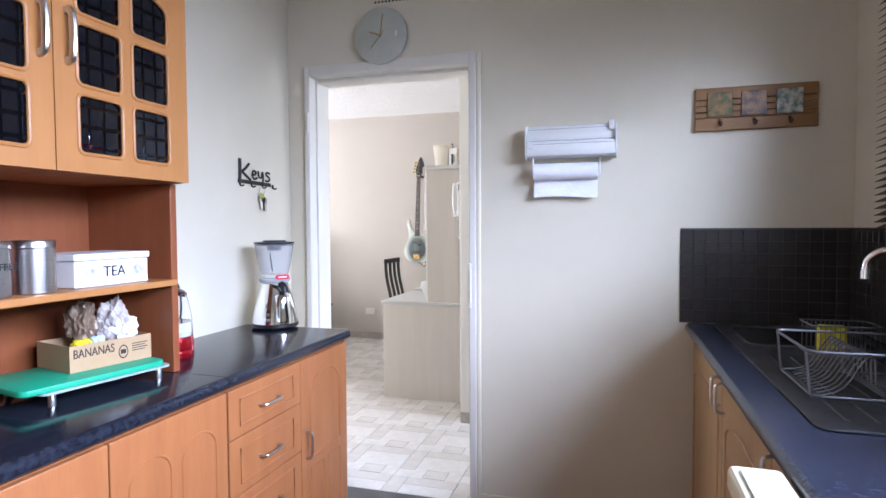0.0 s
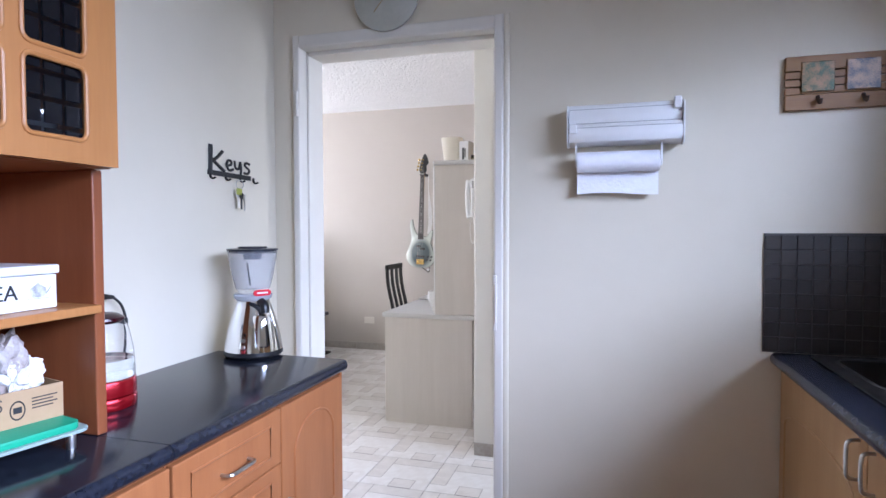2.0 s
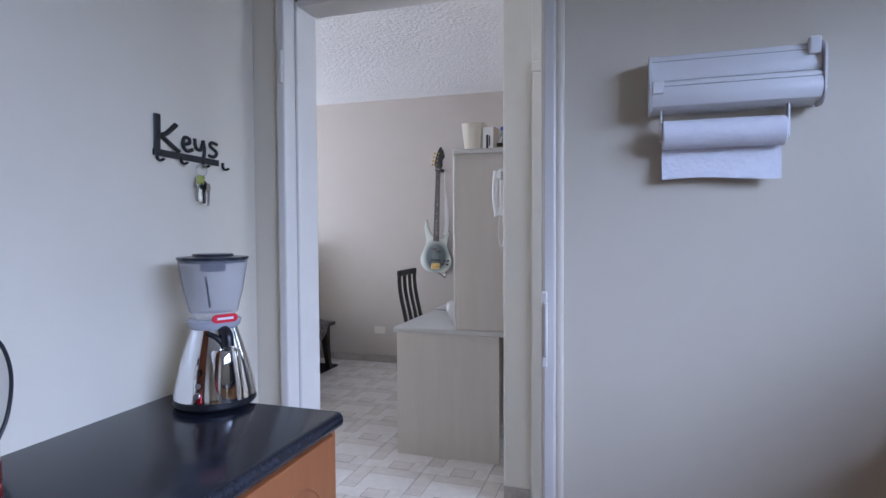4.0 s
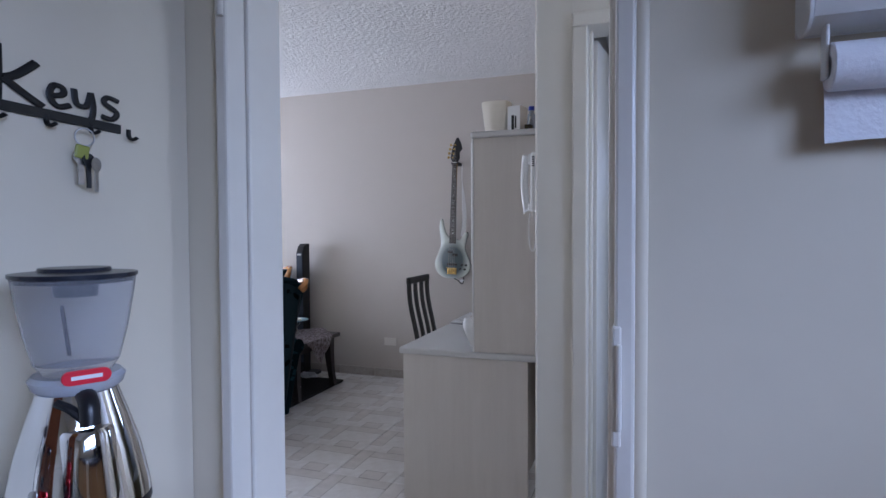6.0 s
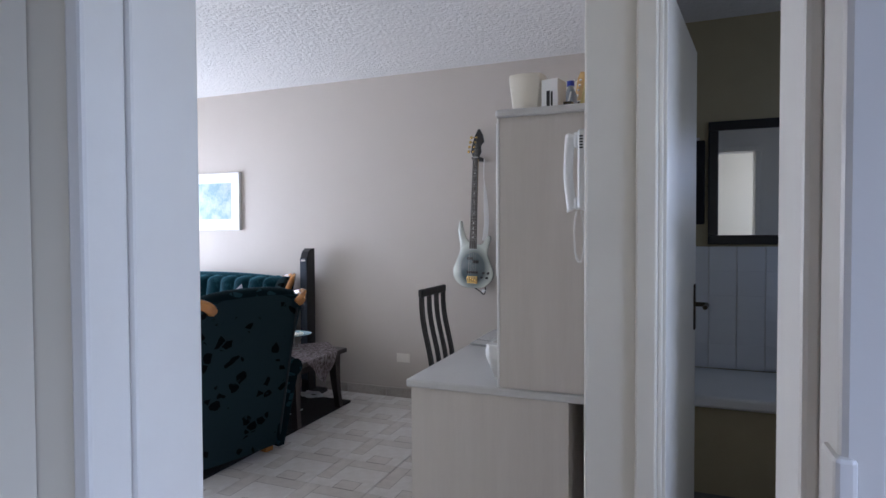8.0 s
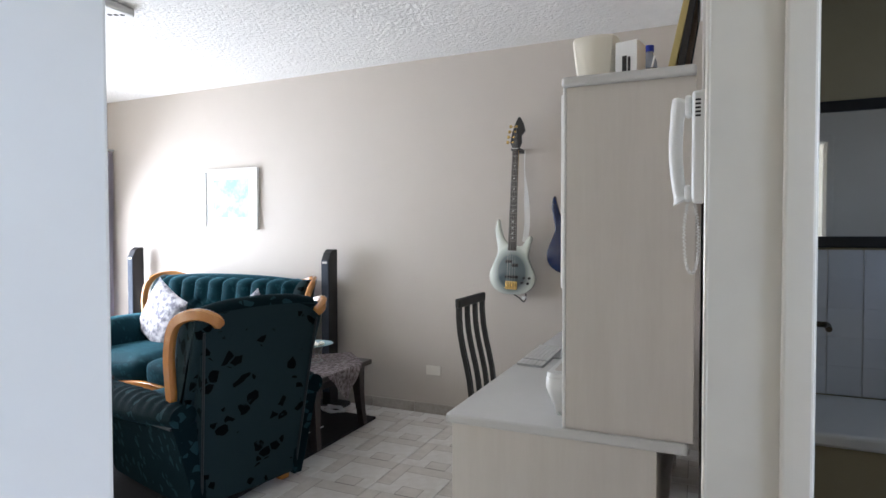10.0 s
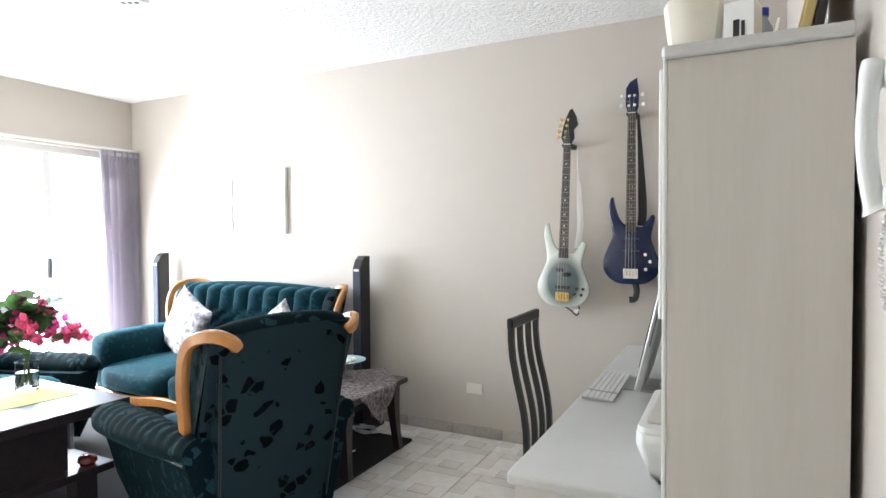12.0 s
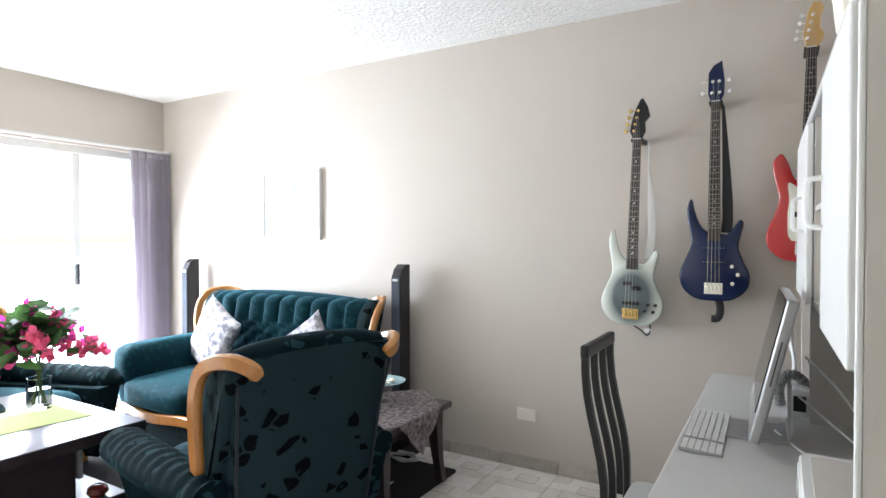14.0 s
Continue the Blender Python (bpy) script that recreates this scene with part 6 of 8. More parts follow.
def velvet(name, ground, mark, scale=9.0, sheen=0.6):
    """Cut velvet: a dark pile ground with leaf-like marks."""
    m = mat(name, ground, 0.75, sheen=sheen, bump=0.25, bump_scale=160)
    nt = m.node_tree
    p = nt.nodes["Principled BSDF"]
    p.inputs["Sheen Roughness"].default_value = 0.35
    p.inputs["Sheen Tint"].default_value = (0.18, 0.52, 0.68, 1)
    p.inputs["Specular IOR Level"].default_value = 0.06
    tc = nt.nodes.new("ShaderNodeTexCoord")
    mp = nt.nodes.new("ShaderNodeMapping")
    mp.inputs["Rotation"].default_value = (0.5, 0.3, 0.9)
    mp.inputs["Scale"].default_value = (1.0, 1.9, 1.2)
    nt.links.new(tc.outputs["Object"], mp.inputs["Vector"])
    wob = nt.nodes.new("ShaderNodeTexNoise")
    wob.inputs["Scale"].default_value, wob.inputs["Detail"].default_value = 7, 2
    nt.links.new(mp.outputs["Vector"], wob.inputs["Vector"])
    add = nt.nodes.new("ShaderNodeMix")
    add.data_type = "RGBA"
    add.blend_type = "LINEAR_LIGHT"
    add.inputs["Factor"].default_value = 0.03
    nt.links.new(mp.outputs["Vector"], add.inputs["A"])
    nt.links.new(wob.outputs["Color"], add.inputs["B"])
    vo = nt.nodes.new("ShaderNodeTexVoronoi")
    vo.inputs["Scale"].default_value = scale
    nt.links.new(add.outputs["Result"], vo.inputs["Vector"])
    n2 = nt.nodes.new("ShaderNodeTexNoise")
    n2.inputs["Scale"].default_value, n2.inputs["Detail"].default_value = 16, 3
    nt.links.new(tc.outputs["Object"], n2.inputs["Vector"])
    pick = nt.nodes.new("ShaderNodeSeparateColor")
    nt.links.new(vo.outputs["Color"], pick.inputs["Color"])
    ve = nt.nodes.new("ShaderNodeTexVoronoi")
    ve.feature = "DISTANCE_TO_EDGE"
    ve.inputs["Scale"].default_value = scale
    nt.links.new(add.outputs["Result"], ve.inputs["Vector"])
    gap = nt.nodes.new("ShaderNodeMath")
    gap.operation = "LESS_THAN"
    gap.inputs[1].default_value = 0.07
    nt.links.new(ve.outputs["Distance"], gap.inputs[0])
    s0 = nt.nodes.new("ShaderNodeMath")
    s0.operation = "MULTIPLY_ADD"
    s0.inputs[1].default_value = 0.25
    nt.links.new(n2.outputs["Fac"], s0.inputs[0])
    nt.links.new(pick.outputs["Red"], s0.inputs[2])
    sm = nt.nodes.new("ShaderNodeMath")
    sm.operation = "ADD"
    nt.links.new(s0.outputs[0], sm.inputs[0])
    nt.links.new(gap.outputs[0], sm.inputs[1])
    cr = nt.nodes.new("ShaderNodeValToRGB")
    cr.color_ramp.elements[0].position, cr.color_ramp.elements[0].color = 0.305, (*mark, 1)
    cr.color_ramp.elements[1].position, cr.color_ramp.elements[1].color = 0.325, (*ground, 1)
    nt.links.new(sm.outputs[0], cr.inputs["Fac"])
    nt.links.new(cr.outputs["Color"], p.inputs["Base Color"])
    return m


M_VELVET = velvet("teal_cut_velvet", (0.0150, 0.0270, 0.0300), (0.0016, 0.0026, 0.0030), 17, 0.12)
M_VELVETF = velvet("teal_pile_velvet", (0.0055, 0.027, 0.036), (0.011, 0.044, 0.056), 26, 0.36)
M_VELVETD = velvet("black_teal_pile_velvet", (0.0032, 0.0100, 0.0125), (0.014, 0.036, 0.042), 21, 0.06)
M_PIPING = mat("black_piping", (0.006, 0.010, 0.012), 0.6)
M_HONEY = mat("honey_varnished_wood", (0.45, 0.20, 0.05), 0.25, second=(0.36, 0.145, 0.032), scale=7, stretch=(2, 2, 0.7), amount=0.4, coat=0.5)


def loft(rings, closed=True, caps=True):
    """A skin over rings of points of equal count."""
    own = bmesh.new()
    vr = [[own.verts.new(p) for p in r] for r in rings]
    n = len(vr[0])
    for a, b in zip(vr, vr[1:]):
        for i in range(n if closed else n - 1):
            own.faces.new((a[i], a[(i + 1) % n], b[(i + 1) % n], b[i]))
    if caps:
        own.faces.new(vr[0][::-1])
        own.faces.new(vr[-1])
    bmesh.ops.recalc_face_normals(own, faces=own.faces[:])
    return own


def pad(x0, y0, z0, x1, y1, z1, r, puff=0.0):
    """A stuffed block: round edges, slightly puffed faces."""
    own = box(x0, y0, z0, x1, y1, z1)
    bmesh.ops.subdivide_edges(own, edges=own.edges[:], cuts=9, use_grid_fill=True)
    c = Vector(((x0 + x1) / 2, (y0 + y1) / 2, (z0 + z1) / 2))
    h = Vector(((x1 - x0) / 2, (y1 - y0) / 2, (z1 - z0) / 2))
    for v in own.verts:
        d = v.co - c
        core = Vector([max(-(h[i] - r), min(h[i] - r, d[i])) for i in range(3)])
        e = d - core
        q = core + (e.normalized() * r if e.length > 1e-9 else Vector())
        k = [1 - (d[i] / h[i]) ** 2 for i in range(3)]
        for i in range(3):
            j, l = (i + 1) % 3, (i + 2) % 3
            if abs(d[i]) > h[i] - 1e-6:
                q[i] += math.copysign(puff * max(0, k[j]) * max(0, k[l]), d[i])
        q += noise.noise_vector(v.co * 9) * 0.003
        v.co = c + q
    return own


def band(points, centre, half_width, half_thick):
    """A flat wooden band with eased edges along points, its width pointing away from centre."""
    pts = [Vector(p) for p in points]
    n = len(pts)
    rings = []
    for i, p in enumerate(pts):
        d = (pts[min(n - 1, i + 1)] - pts[max(0, i - 1)]).normalized()
        w = p - centre
        w = (w - d * w.dot(d)).normalized()
        q = d.cross(w).normalized()
        k = min(1.0, 0.55 + 0.45 * min(i, n - 1 - i) / 2)
        ring = []
        for a, b in ((1, 0.35), (0.75, 1), (-0.75, 1), (-1, 0.35), (-1, -0.35), (-0.75, -1), (0.75, -1), (1, -0.35)):
            ring.append(tuple(p + w * half_width * a * k + q * half_thick * b))
        rings.append(ring)
    return loft(rings)


def seat_trim(g, x0, x1, y, z):
    """The carved, scalloped wooden rail along the front of a seat."""
    pts = []
    n = 28
    for i in range(n + 1):
        u = i / n
        pts.append((x0 + (x1 - x0) * u, y + 0.015 * math.sin(u * math.pi), z + 0.028 * abs(math.cos(u * math.pi * (2 if abs(x1 - x0) > 1 else 1))) ** 2))
    smooth(part("front_rail", band(pts, Vector(((x0 + x1) / 2, y, -3.0)), 0.034, 0.016), M_HONEY, g, "carved honey-coloured wooden rail"))


def upholstered(name, label, m, half, seats, top=0.955, group="", arm=0.505, reach=0.86):
    """A carved-wood sofa or armchair: y runs forward, the back's top stands over the origin."""
    g = thing(name, label, "sofa" if seats > 1 else "armchair", m=m, group=group)
    lean = 0.15

    def rear(z):
        return lean * (1 - z / top)
    rows_ = []
    for k in range(13):
        z = 0.06 + (top - 0.06) * k / 12
        w = half - 0.085 + 0.06 * (k / 12)
        ring = []
        for i in range(13):
            u = -1 + 2 * i / 12
            zz = z + (0.018 * (1 - u * u) if k == 12 else 0)
            ring.append((u * w, rear(z) - 0.012 * (1 - u * u), zz))
        for i in range(13):
            u = 1 - 2 * i / 12
            zz = z + (0.018 * (1 - u * u) if k == 12 else 0)
            ring.append((u * w, rear(z) + 0.13, zz))
        rows_.append(ring)
    smooth(part("back_shell", loft(rows_), M_VELVET, g), 50)
    roll = spline([(-half + 0.06, 0.055, top - 0.01), (-half * 0.5, 0.05, top + 0.012), (0, 0.05, top + 0.02), (half * 0.5, 0.05, top + 0.012), (half - 0.06, 0.055, top - 0.01)], 6)
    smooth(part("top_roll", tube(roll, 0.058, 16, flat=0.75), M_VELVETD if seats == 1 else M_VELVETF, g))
    for sd in (-1, 1):
        smooth(part("back_piping", tube([(sd * (half - 0.09 + 0.055 * z / top), rear(z) - 0.006, z) for z in [0.08 + 0.08 * k for k in range(11)]], 0.006, 6), M_PIPING, g))
    # tufted inner back
    nx, nz = (96 if seats > 1 else 44), 30
    chan = 10 if seats > 1 else 4
    wi = half - (0.055 if seats > 1 else 0.10)
    own = bmesh.new()
    grid = []
    for j in range(nz + 1):
        s_ = (1.16 if seats > 1 else 0.97) * j / nz
        z = 0.40 + (top - 0.40) * min(1, s_)
        over = max(0, s_ - 1) / 0.16 * math.pi * 0.55
        row_ = []
        for i in range(nx + 1):
            u = i / nx
            x = -wi + 2 * wi * u
            c = u * chan
            up = max(0.0, min(1.0, (z - 0.765) / 0.05))
            ch = abs(math.sin(math.pi * c)) ** 0.5
            v = (z - 0.40) / 0.105
            a1, a2 = (c + v) % 1.0, (c - v) % 1.0
            dm = (min(a1, 1 - a1) * min(a2, 1 - a2) * 4) ** 0.35
            d = 0.030 + up * 0.058 * ch + (1 - up) * 0.046 * dm
            edge = min(1, min(u, 1 - u) * 14)
            dd = 0.075 + d * edge
            row_.append(own.verts.new((x, rear(z) + 0.04 + dd * math.cos(over) + (0.0 if z > 0.5 else (0.5 - z) * 0.3), z - 0.012 + (0.030 + d * edge * 0.30) * math.sin(over))))
        grid.append(row_)
    for a, b in zip(grid, grid[1:]):
        for i in range(nx):
            own.faces.new((a[i], a[i + 1], b[i + 1], b[i]))
    bmesh.ops.recalc_face_normals(own, faces=own.faces[:])
    smooth(part("tufted_back", own, M_VELVETF, g, "deep-buttoned teal velvet back"), 80)
    for i in range(1, chan):
        for j, zz in enumerate((0.505, 0.61, 0.70, 0.775)):
            bx = -wi + 2 * wi * (i - (0.5 if j % 2 == 0 else 0)) / chan
            smooth(part("button", moved(lathe([(0, 0), (0.009, 0.002), (0.006, 0.007), (0, 0.008)], 10), pose(bx, rear(zz) + 0.150, zz, -90, 0, 0)), M_VELVETF, g))
    for sd in (-1, 1):
        # wing with its wooden trim
        o = [(0.13, 0.42), (0.045, 0.72), (0.0, 0.90), (0.0, 0.945), (0.05, 0.962), (0.105, 0.925), (0.14, 0.84), (0.148, 0.70), (0.138, 0.56), (0.145, 0.42)]
        w = slab([(p.x * 1.38, p.y) for p in spline([(a, b, 0) for a, b in o], 4, True)], 0, 0.085, 0.02, 3)
        wm = Matrix(((0, 0, 1, 0), (1, 0, 0, 0), (0, 1, 0, 0), (0, 0, 0, 1)))
        moved(w, wm)
        bmesh.ops.translate(w, vec=(half - 0.085 if sd > 0 else -half, 0, 0), verts=w.verts)
        smooth(part("wing", w, M_VELVET, g), 50)
        xo = sd * half
        tp = spline([(xo * 0.76, -0.045, 0.915), (xo * 0.85, -0.055, 0.945), (xo * 0.97, -0.01, 0.965), (xo * 1.05, 0.09, 0.945), (xo * 1.07, 0.165, 0.885), (xo * 1.06, 0.205, 0.77), (xo * 1.045, 0.208, 0.65), (xo * 1.035, 0.20, 0.55)], 6)
        smooth(part("wing_trim", band(tp, Vector((xo * 0.98, 0.02, 0.72)), 0.027, 0.017), M_HONEY, g, "curved honey-coloured wooden trim"))
        # arm
        if seats > 1:
            arm_block = pad(half - 0.185, 0.10, 0.10, half + 0.035, 0.10 + reach, arm + 0.055, 0.075, 0.012)
            for v in arm_block.verts:
                v.co.x -= 0.05 * max(0.0, (0.45 - v.co.z) / 0.35)
                v.co.y -= 0.06 * max(0.0, (0.45 - v.co.z) / 0.35) * (v.co.y > 0.5)
                v.co.x *= sd
            if sd < 0:
                bmesh.ops.reverse_faces(arm_block, faces=arm_block.faces[:])
            smooth(part("arm", arm_block, M_VELVETF, g, "stuffed teal velvet arm"), 70)
            for yy in (0.20, 0.80):
                part("leg", box(sd * (half - 0.10) - 0.03, yy, 0, sd * (half - 0.10) + 0.03, yy + 0.06, 0.0995, 0.01), M_HONEY, g)
            continue
        secs = []
        for k in range(61):
            t = k / 60
            y = 0.10 + reach * t
            r = (0.115 if seats > 1 else 0.095) * (0.55 + 0.45 * math.sin(min(1, t * 1.6 + 0.15) * math.pi / 2)) * (1 if t < 0.86 else max(0.25, math.cos((t - 0.86) / 0.14 * 1.35)))
            zc = arm - 0.03 * t
            xc = sd * (half + 0.012 + 0.035 * math.sin(t * math.pi * 0.6))
            ring = []
            for a in range(20):
                an = 2 * math.pi * a / 20
                ring.append((xc + r * math.cos(an), y, zc + r * 0.80 * math.sin(an) + 0.005 * math.sin(t * 88 + an * 1.5) * (math.sin(an) > 0)))
            secs.append(ring)
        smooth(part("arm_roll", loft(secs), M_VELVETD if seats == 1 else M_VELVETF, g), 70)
        panel = []
        for k in range(11):
            t = k / 10
            y = 0.12 + (reach - 0.06) * t
            wz = (0.05, 0.18, 0.32, arm - 0.045)
            off = (-0.055, -0.02, 0.015, 0.055)
            ring = [(sd * (half + o_ + 0.03 * math.sin(t * math.pi * 0.6)), y - 0.06 * (z < 0.1) * t, z) for o_, z in zip(off, wz)]
            ring += [(sd * (half - (0.16 if seats > 1 else 0.10)), y, z) for z in wz[::-1]]
            panel.append(ring)
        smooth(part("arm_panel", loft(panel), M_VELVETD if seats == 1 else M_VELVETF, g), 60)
        smooth(part("arm_piping", tube([(sd * (half + 0.058 + 0.03 * math.sin(k / 12 * math.pi * 0.6)), 0.12 + (reach - 0.04) * k / 12, arm - 0.05 - 0.01 * k / 12) for k in range(13)], 0.007, 6), M_PIPING, g))
        part("leg", box(sd * (half - 0.10) - 0.03, 0.82, 0, sd * (half - 0.10) + 0.03, 0.88, 0.07, 0.01), M_HONEY, g)
        part("leg", box(sd * (half - 0.10) - 0.03, 0.20, 0, sd * (half - 0.10) + 0.03, 0.26, 0.07, 0.01), M_HONEY, g)
    sw = 2 * (half - 0.105) / seats
    for k in range(seats):
        xa = -half + 0.105 + sw * k
        smooth(part("seat_cushion", pad(xa + 0.003, 0.24, 0.27, xa + sw - 0.003, 0.90, 0.45, 0.06, 0.03), M_VELVETF, g), 70)
    part("seat_base", box(-half + 0.10, 0.18, 0.08, half - 0.10, 0.86, 0.28, 0.01), M_VELVET, g)
    seat_trim(g, -half + 0.06, half - 0.06, 0.885, 0.245)
    return g


armchair = upholstered("armchair", "dark teal velvet wing armchair with honey wood trim, back turned", pose(-2.79, 4.93, 0, 0, 0, 75), 0.345, 1, group="armchairs", reach=0.92)
copy_thing(armchair, pose(-5.72, 4.72, 0, 0, 0, -70))["label"] = "dark teal velvet wing armchair with honey wood trim by the window"
upholstered("sofa", "teal buttoned velvet two-seat sofa with carved wood trim", pose(-4.385, 6.42, 0, 0, 0, 180), 0.79, 2, top=0.925, arm=0.60, reach=0.78)


def pillow(m, size, label):
    g = thing("cushion", label, "cushion", m=m, group="cushions")
    own = bmesh.new()
    n = 18
    sides = []
    for sgn in (1, -1):
        grid = []
        for j in range(n + 1):
            row_ = []
            for i in range(n + 1):
                u, v = -1 + 2 * i / n, -1 + 2 * j / n
                h = 0.28 * max(0, (1 - u ** 4) * (1 - v ** 4)) ** 0.5 + 0.012
                pinch = 1 - 0.06 * (abs(u) ** 3 * (1 - v * v) + abs(v) ** 3 * (1 - u * u)) * 1.4
                row_.append(own.verts.new((u * size * pinch, sgn * h * size * (0.9 + 0.15 * noise.noise(Vector((u * 2, v * 2, sgn)))), v * size * pinch)))
            grid.append(row_)
        for a, b in zip(grid, grid[1:]):
            for i in range(n):
                own.faces.new((a[i], a[i + 1], b[i + 1], b[i]))
        sides.append(grid)
    bmesh.ops.remove_doubles(own, verts=own.verts, dist=0.006)
    bmesh.ops.recalc_face_normals(own, faces=own.faces[:])
    smooth(part("cover", own, M_PILLOW, g), 70)
    return g


M_PILLOW = mat("grey_white_patterned_cotton", (0.62, 0.60, 0.62), 0.85, second=(0.16, 0.155, 0.19), scale=22, amount=1.0, bump=0.2, bump_scale=200)
pillow(pose(-4.80, 6.03, 0.665, -14, 22, -14), 0.235, "grey and white patterned cushion leaning on the sofa")
pillow(pose(-3.92, 6.04, 0.655, -14, -34, 8), 0.19, "grey and white patterned cushion in the sofa corner")

# ---- loudspeakers ----
M_SPK = mat("slate_speaker_cloth", (0.035, 0.045, 0.065), 0.8, second=(0.05, 0.06, 0.08), scale=60)


def speaker(x, label):
    g = thing("floor_speaker", label, "speaker", base=(x, 6.42, 0), group="tall speakers")
    part("foot_plate", slab(rounded(x - 0.13, 6.29, x + 0.13, 6.53, 0.05), 0, 0.02, 0.004), M_BLACK, g)
    o = [(6.36, 0.021), (6.36, 1.12), (6.385, 1.17), (6.42, 1.195), (6.47, 1.195), (6.47, 0.021)]
    col = slab(o, 0, 0.070, 0.006)
    moved(col, Matrix(((0, 0, 1, x - 0.035), (1, 0, 0, 0), (0, 1, 0, 0), (0, 0, 0, 1))))
    part("column", col, M_BLACK, g)
    part("grille", box(x - 0.031, 6.352, 0.12, x + 0.031, 6.3595, 1.115, 0.003), M_SPK, g)
    part("maker_plate", box(x - 0.02, 6.35, 1.09, x + 0.02, 6.3518, 1.105), M_STEEL, g)


speaker(-3.468, "tall slim dark floor speaker beside the sofa")
speaker(-5.575, "tall slim dark floor speaker in the window corner")
floor_cable = thing("cable_coil", "loose coil of grey speaker cable on the floor", "cable", base=(-3.35, 6.3, 0.012))
smooth(part("coil", tube([(-3.33 + (0.09 + 0.012 * math.sin(i)) * math.cos(i * 0.35), 6.25 + 0.05 * math.sin(i * 0.35), 0.025 + 0.004 * math.sin(i * 1.7) + 0.0003 * i) for i in range(80)], 0.004, 6), M_GREYTOP, floor_cable))
smooth(part("loose_lead", tube(spline([(-3.42, 6.2, 0.02), (-3.40, 6.0, 0.02), (-3.33, 5.85, 0.02), (-3.22, 5.8, 0.02), (-3.2, 5.95, 0.02)], 6), 0.004, 6), M_GREYTOP, floor_cable))

# ---- rug, side table, coffee table ----
M_RUG = mat("black_shaggy_rug", (0.007, 0.0065, 0.007), 0.95, second=(0.017, 0.016, 0.017), scale=60, bump=1.0, bump_scale=170)
rug = thing("rug", "black shaggy rug under the seating group", "rug", base=(-4.2, 5.0, 0))
rb = slab(rounded(-5.35, 3.75, -2.985, 6.29, 0.02), 0.001, 0.016, 0.005)
part("rug_body", rb, M_RUG, rug)
M_WENGE = mat("dark_wenge_wood", (0.020, 0.014, 0.014), 0.3, second=(0.032, 0.023, 0.022), scale=8, stretch=(0.6, 4, 4), coat=0.25)
st = thing("side_table", "dark wood side table with curved legs on the rug", "side table", base=(-3.23, 5.85, 0))
part("top", slab(rounded(-3.52, 5.54, -2.935, 6.15, 0.012), 0.425, 0.458, 0.006), M_WENGE, st)
part("apron", box(-3.48, 5.575, 0.365, -2.985, 5.592, 0.4245), M_WENGE, st)
part("apron", box(-3.48, 6.098, 0.365, -2.985, 6.115, 0.4245), M_WENGE, st)
part("apron", box(-3.002, 5.593, 0.365, -2.985, 6.097, 0.4245), M_WENGE, st)
for lx, ly, ox, oy in ((-3.015, 5.60, 0.03, -0.03), (-3.015, 6.09, 0.03, 0.03), (-3.45, 5.60, -0.03, -0.03), (-3.45, 6.09, -0.03, 0.03)):
    rings = []
    for k in range(9):
        t = k / 8
        z = 0.424 * (1 - t) + 0.0165 * t
        w = 0.034 - 0.016 * t if t < 0.85 else 0.022
        cx, cy = lx + ox * (t ** 2), ly + oy * (t ** 2) * 0.6
        rings.append([(cx - w, cy - w, z), (cx + w, cy - w, z), (cx + w, cy + w, z), (cx - w, cy + w, z)])
    smooth(part("leg", loft(rings), M_WENGE, st), 40)
M_LEOPARD = mat("leopard_print_cloth", (0.50, 0.44, 0.44), 0.85, second=(0.14, 0.105, 0.11), scale=46, amount=0.9, bump=0.1)
cloth = thing("table_cloth", "grey leopard-print cloth draped over the side table", "cloth", base=(-3.18, 5.82, 0.459))
own = bmesh.new()
n = 30
grid = []
ca = math.cos(radians(40))
for j in range(n + 1):
    row_ = []
    for i in range(n + 1):
        u, v = (-1 + 2 * i / n) * 0.30, (-1 + 2 * j / n) * 0.30
        x, y = -3.19 + (u - v) * ca, 5.82 + (u + v) * ca
        over = max(0, x - (-2.935 + 0.006), (5.54 - 0.006) - y)
        x2 = min(x, -2.935 + 0.006) + min(over, 0.006) * 0.5
        y2 = max(y, 5.54 - 0.006)
        z = 0.4605 + 0.001 * math.sin(i * 1.3 + j) - over
        row_.append(own.verts.new((x2 + 0.006 * math.sin(y * 50) * (over > 0.01), y2, z)))
    grid.append(row_)
for a, b in zip(grid, grid[1:]):
    for i in range(n):
        own.faces.new((a[i], a[i + 1], b[i + 1], b[i]))
bmesh.ops.solidify(own, geom=own.faces[:], thickness=0.0015)
smooth(part("weave", own, M_LEOPARD, cloth), 60)
plate = thing("glass_dish", "pale glass dish with shells on metal stand", "dish", m=pose(-3.25, 5.92, 0.4615))
smooth(part("stand_foot", tube([(0.06 * math.cos(a * 0.5), 0.06 * math.sin(a * 0.5), 0.004) for a in range(13)], 0.003, 6, closed=True), M_STEEL, plate))
for k in range(3):
    a = k * 2.09
    smooth(part("stand_leg", tube([(0.06 * math.cos(a), 0.06 * math.sin(a), 0.004), (0.035 * math.cos(a), 0.035 * math.sin(a), 0.06), (0.07 * math.cos(a), 0.07 * math.sin(a), 0.098)], 0.003, 6), M_STEEL, plate))
smooth(part("dish", lathe([(0, 0.100), (0.06, 0.102), (0.125, 0.118), (0.128, 0.121), (0.122, 0.121), (0.06, 0.107), (0, 0.105)], 44), mat("pale_blue_glass", (0.55, 0.74, 0.78), 0.1, transmission=0.3), plate))
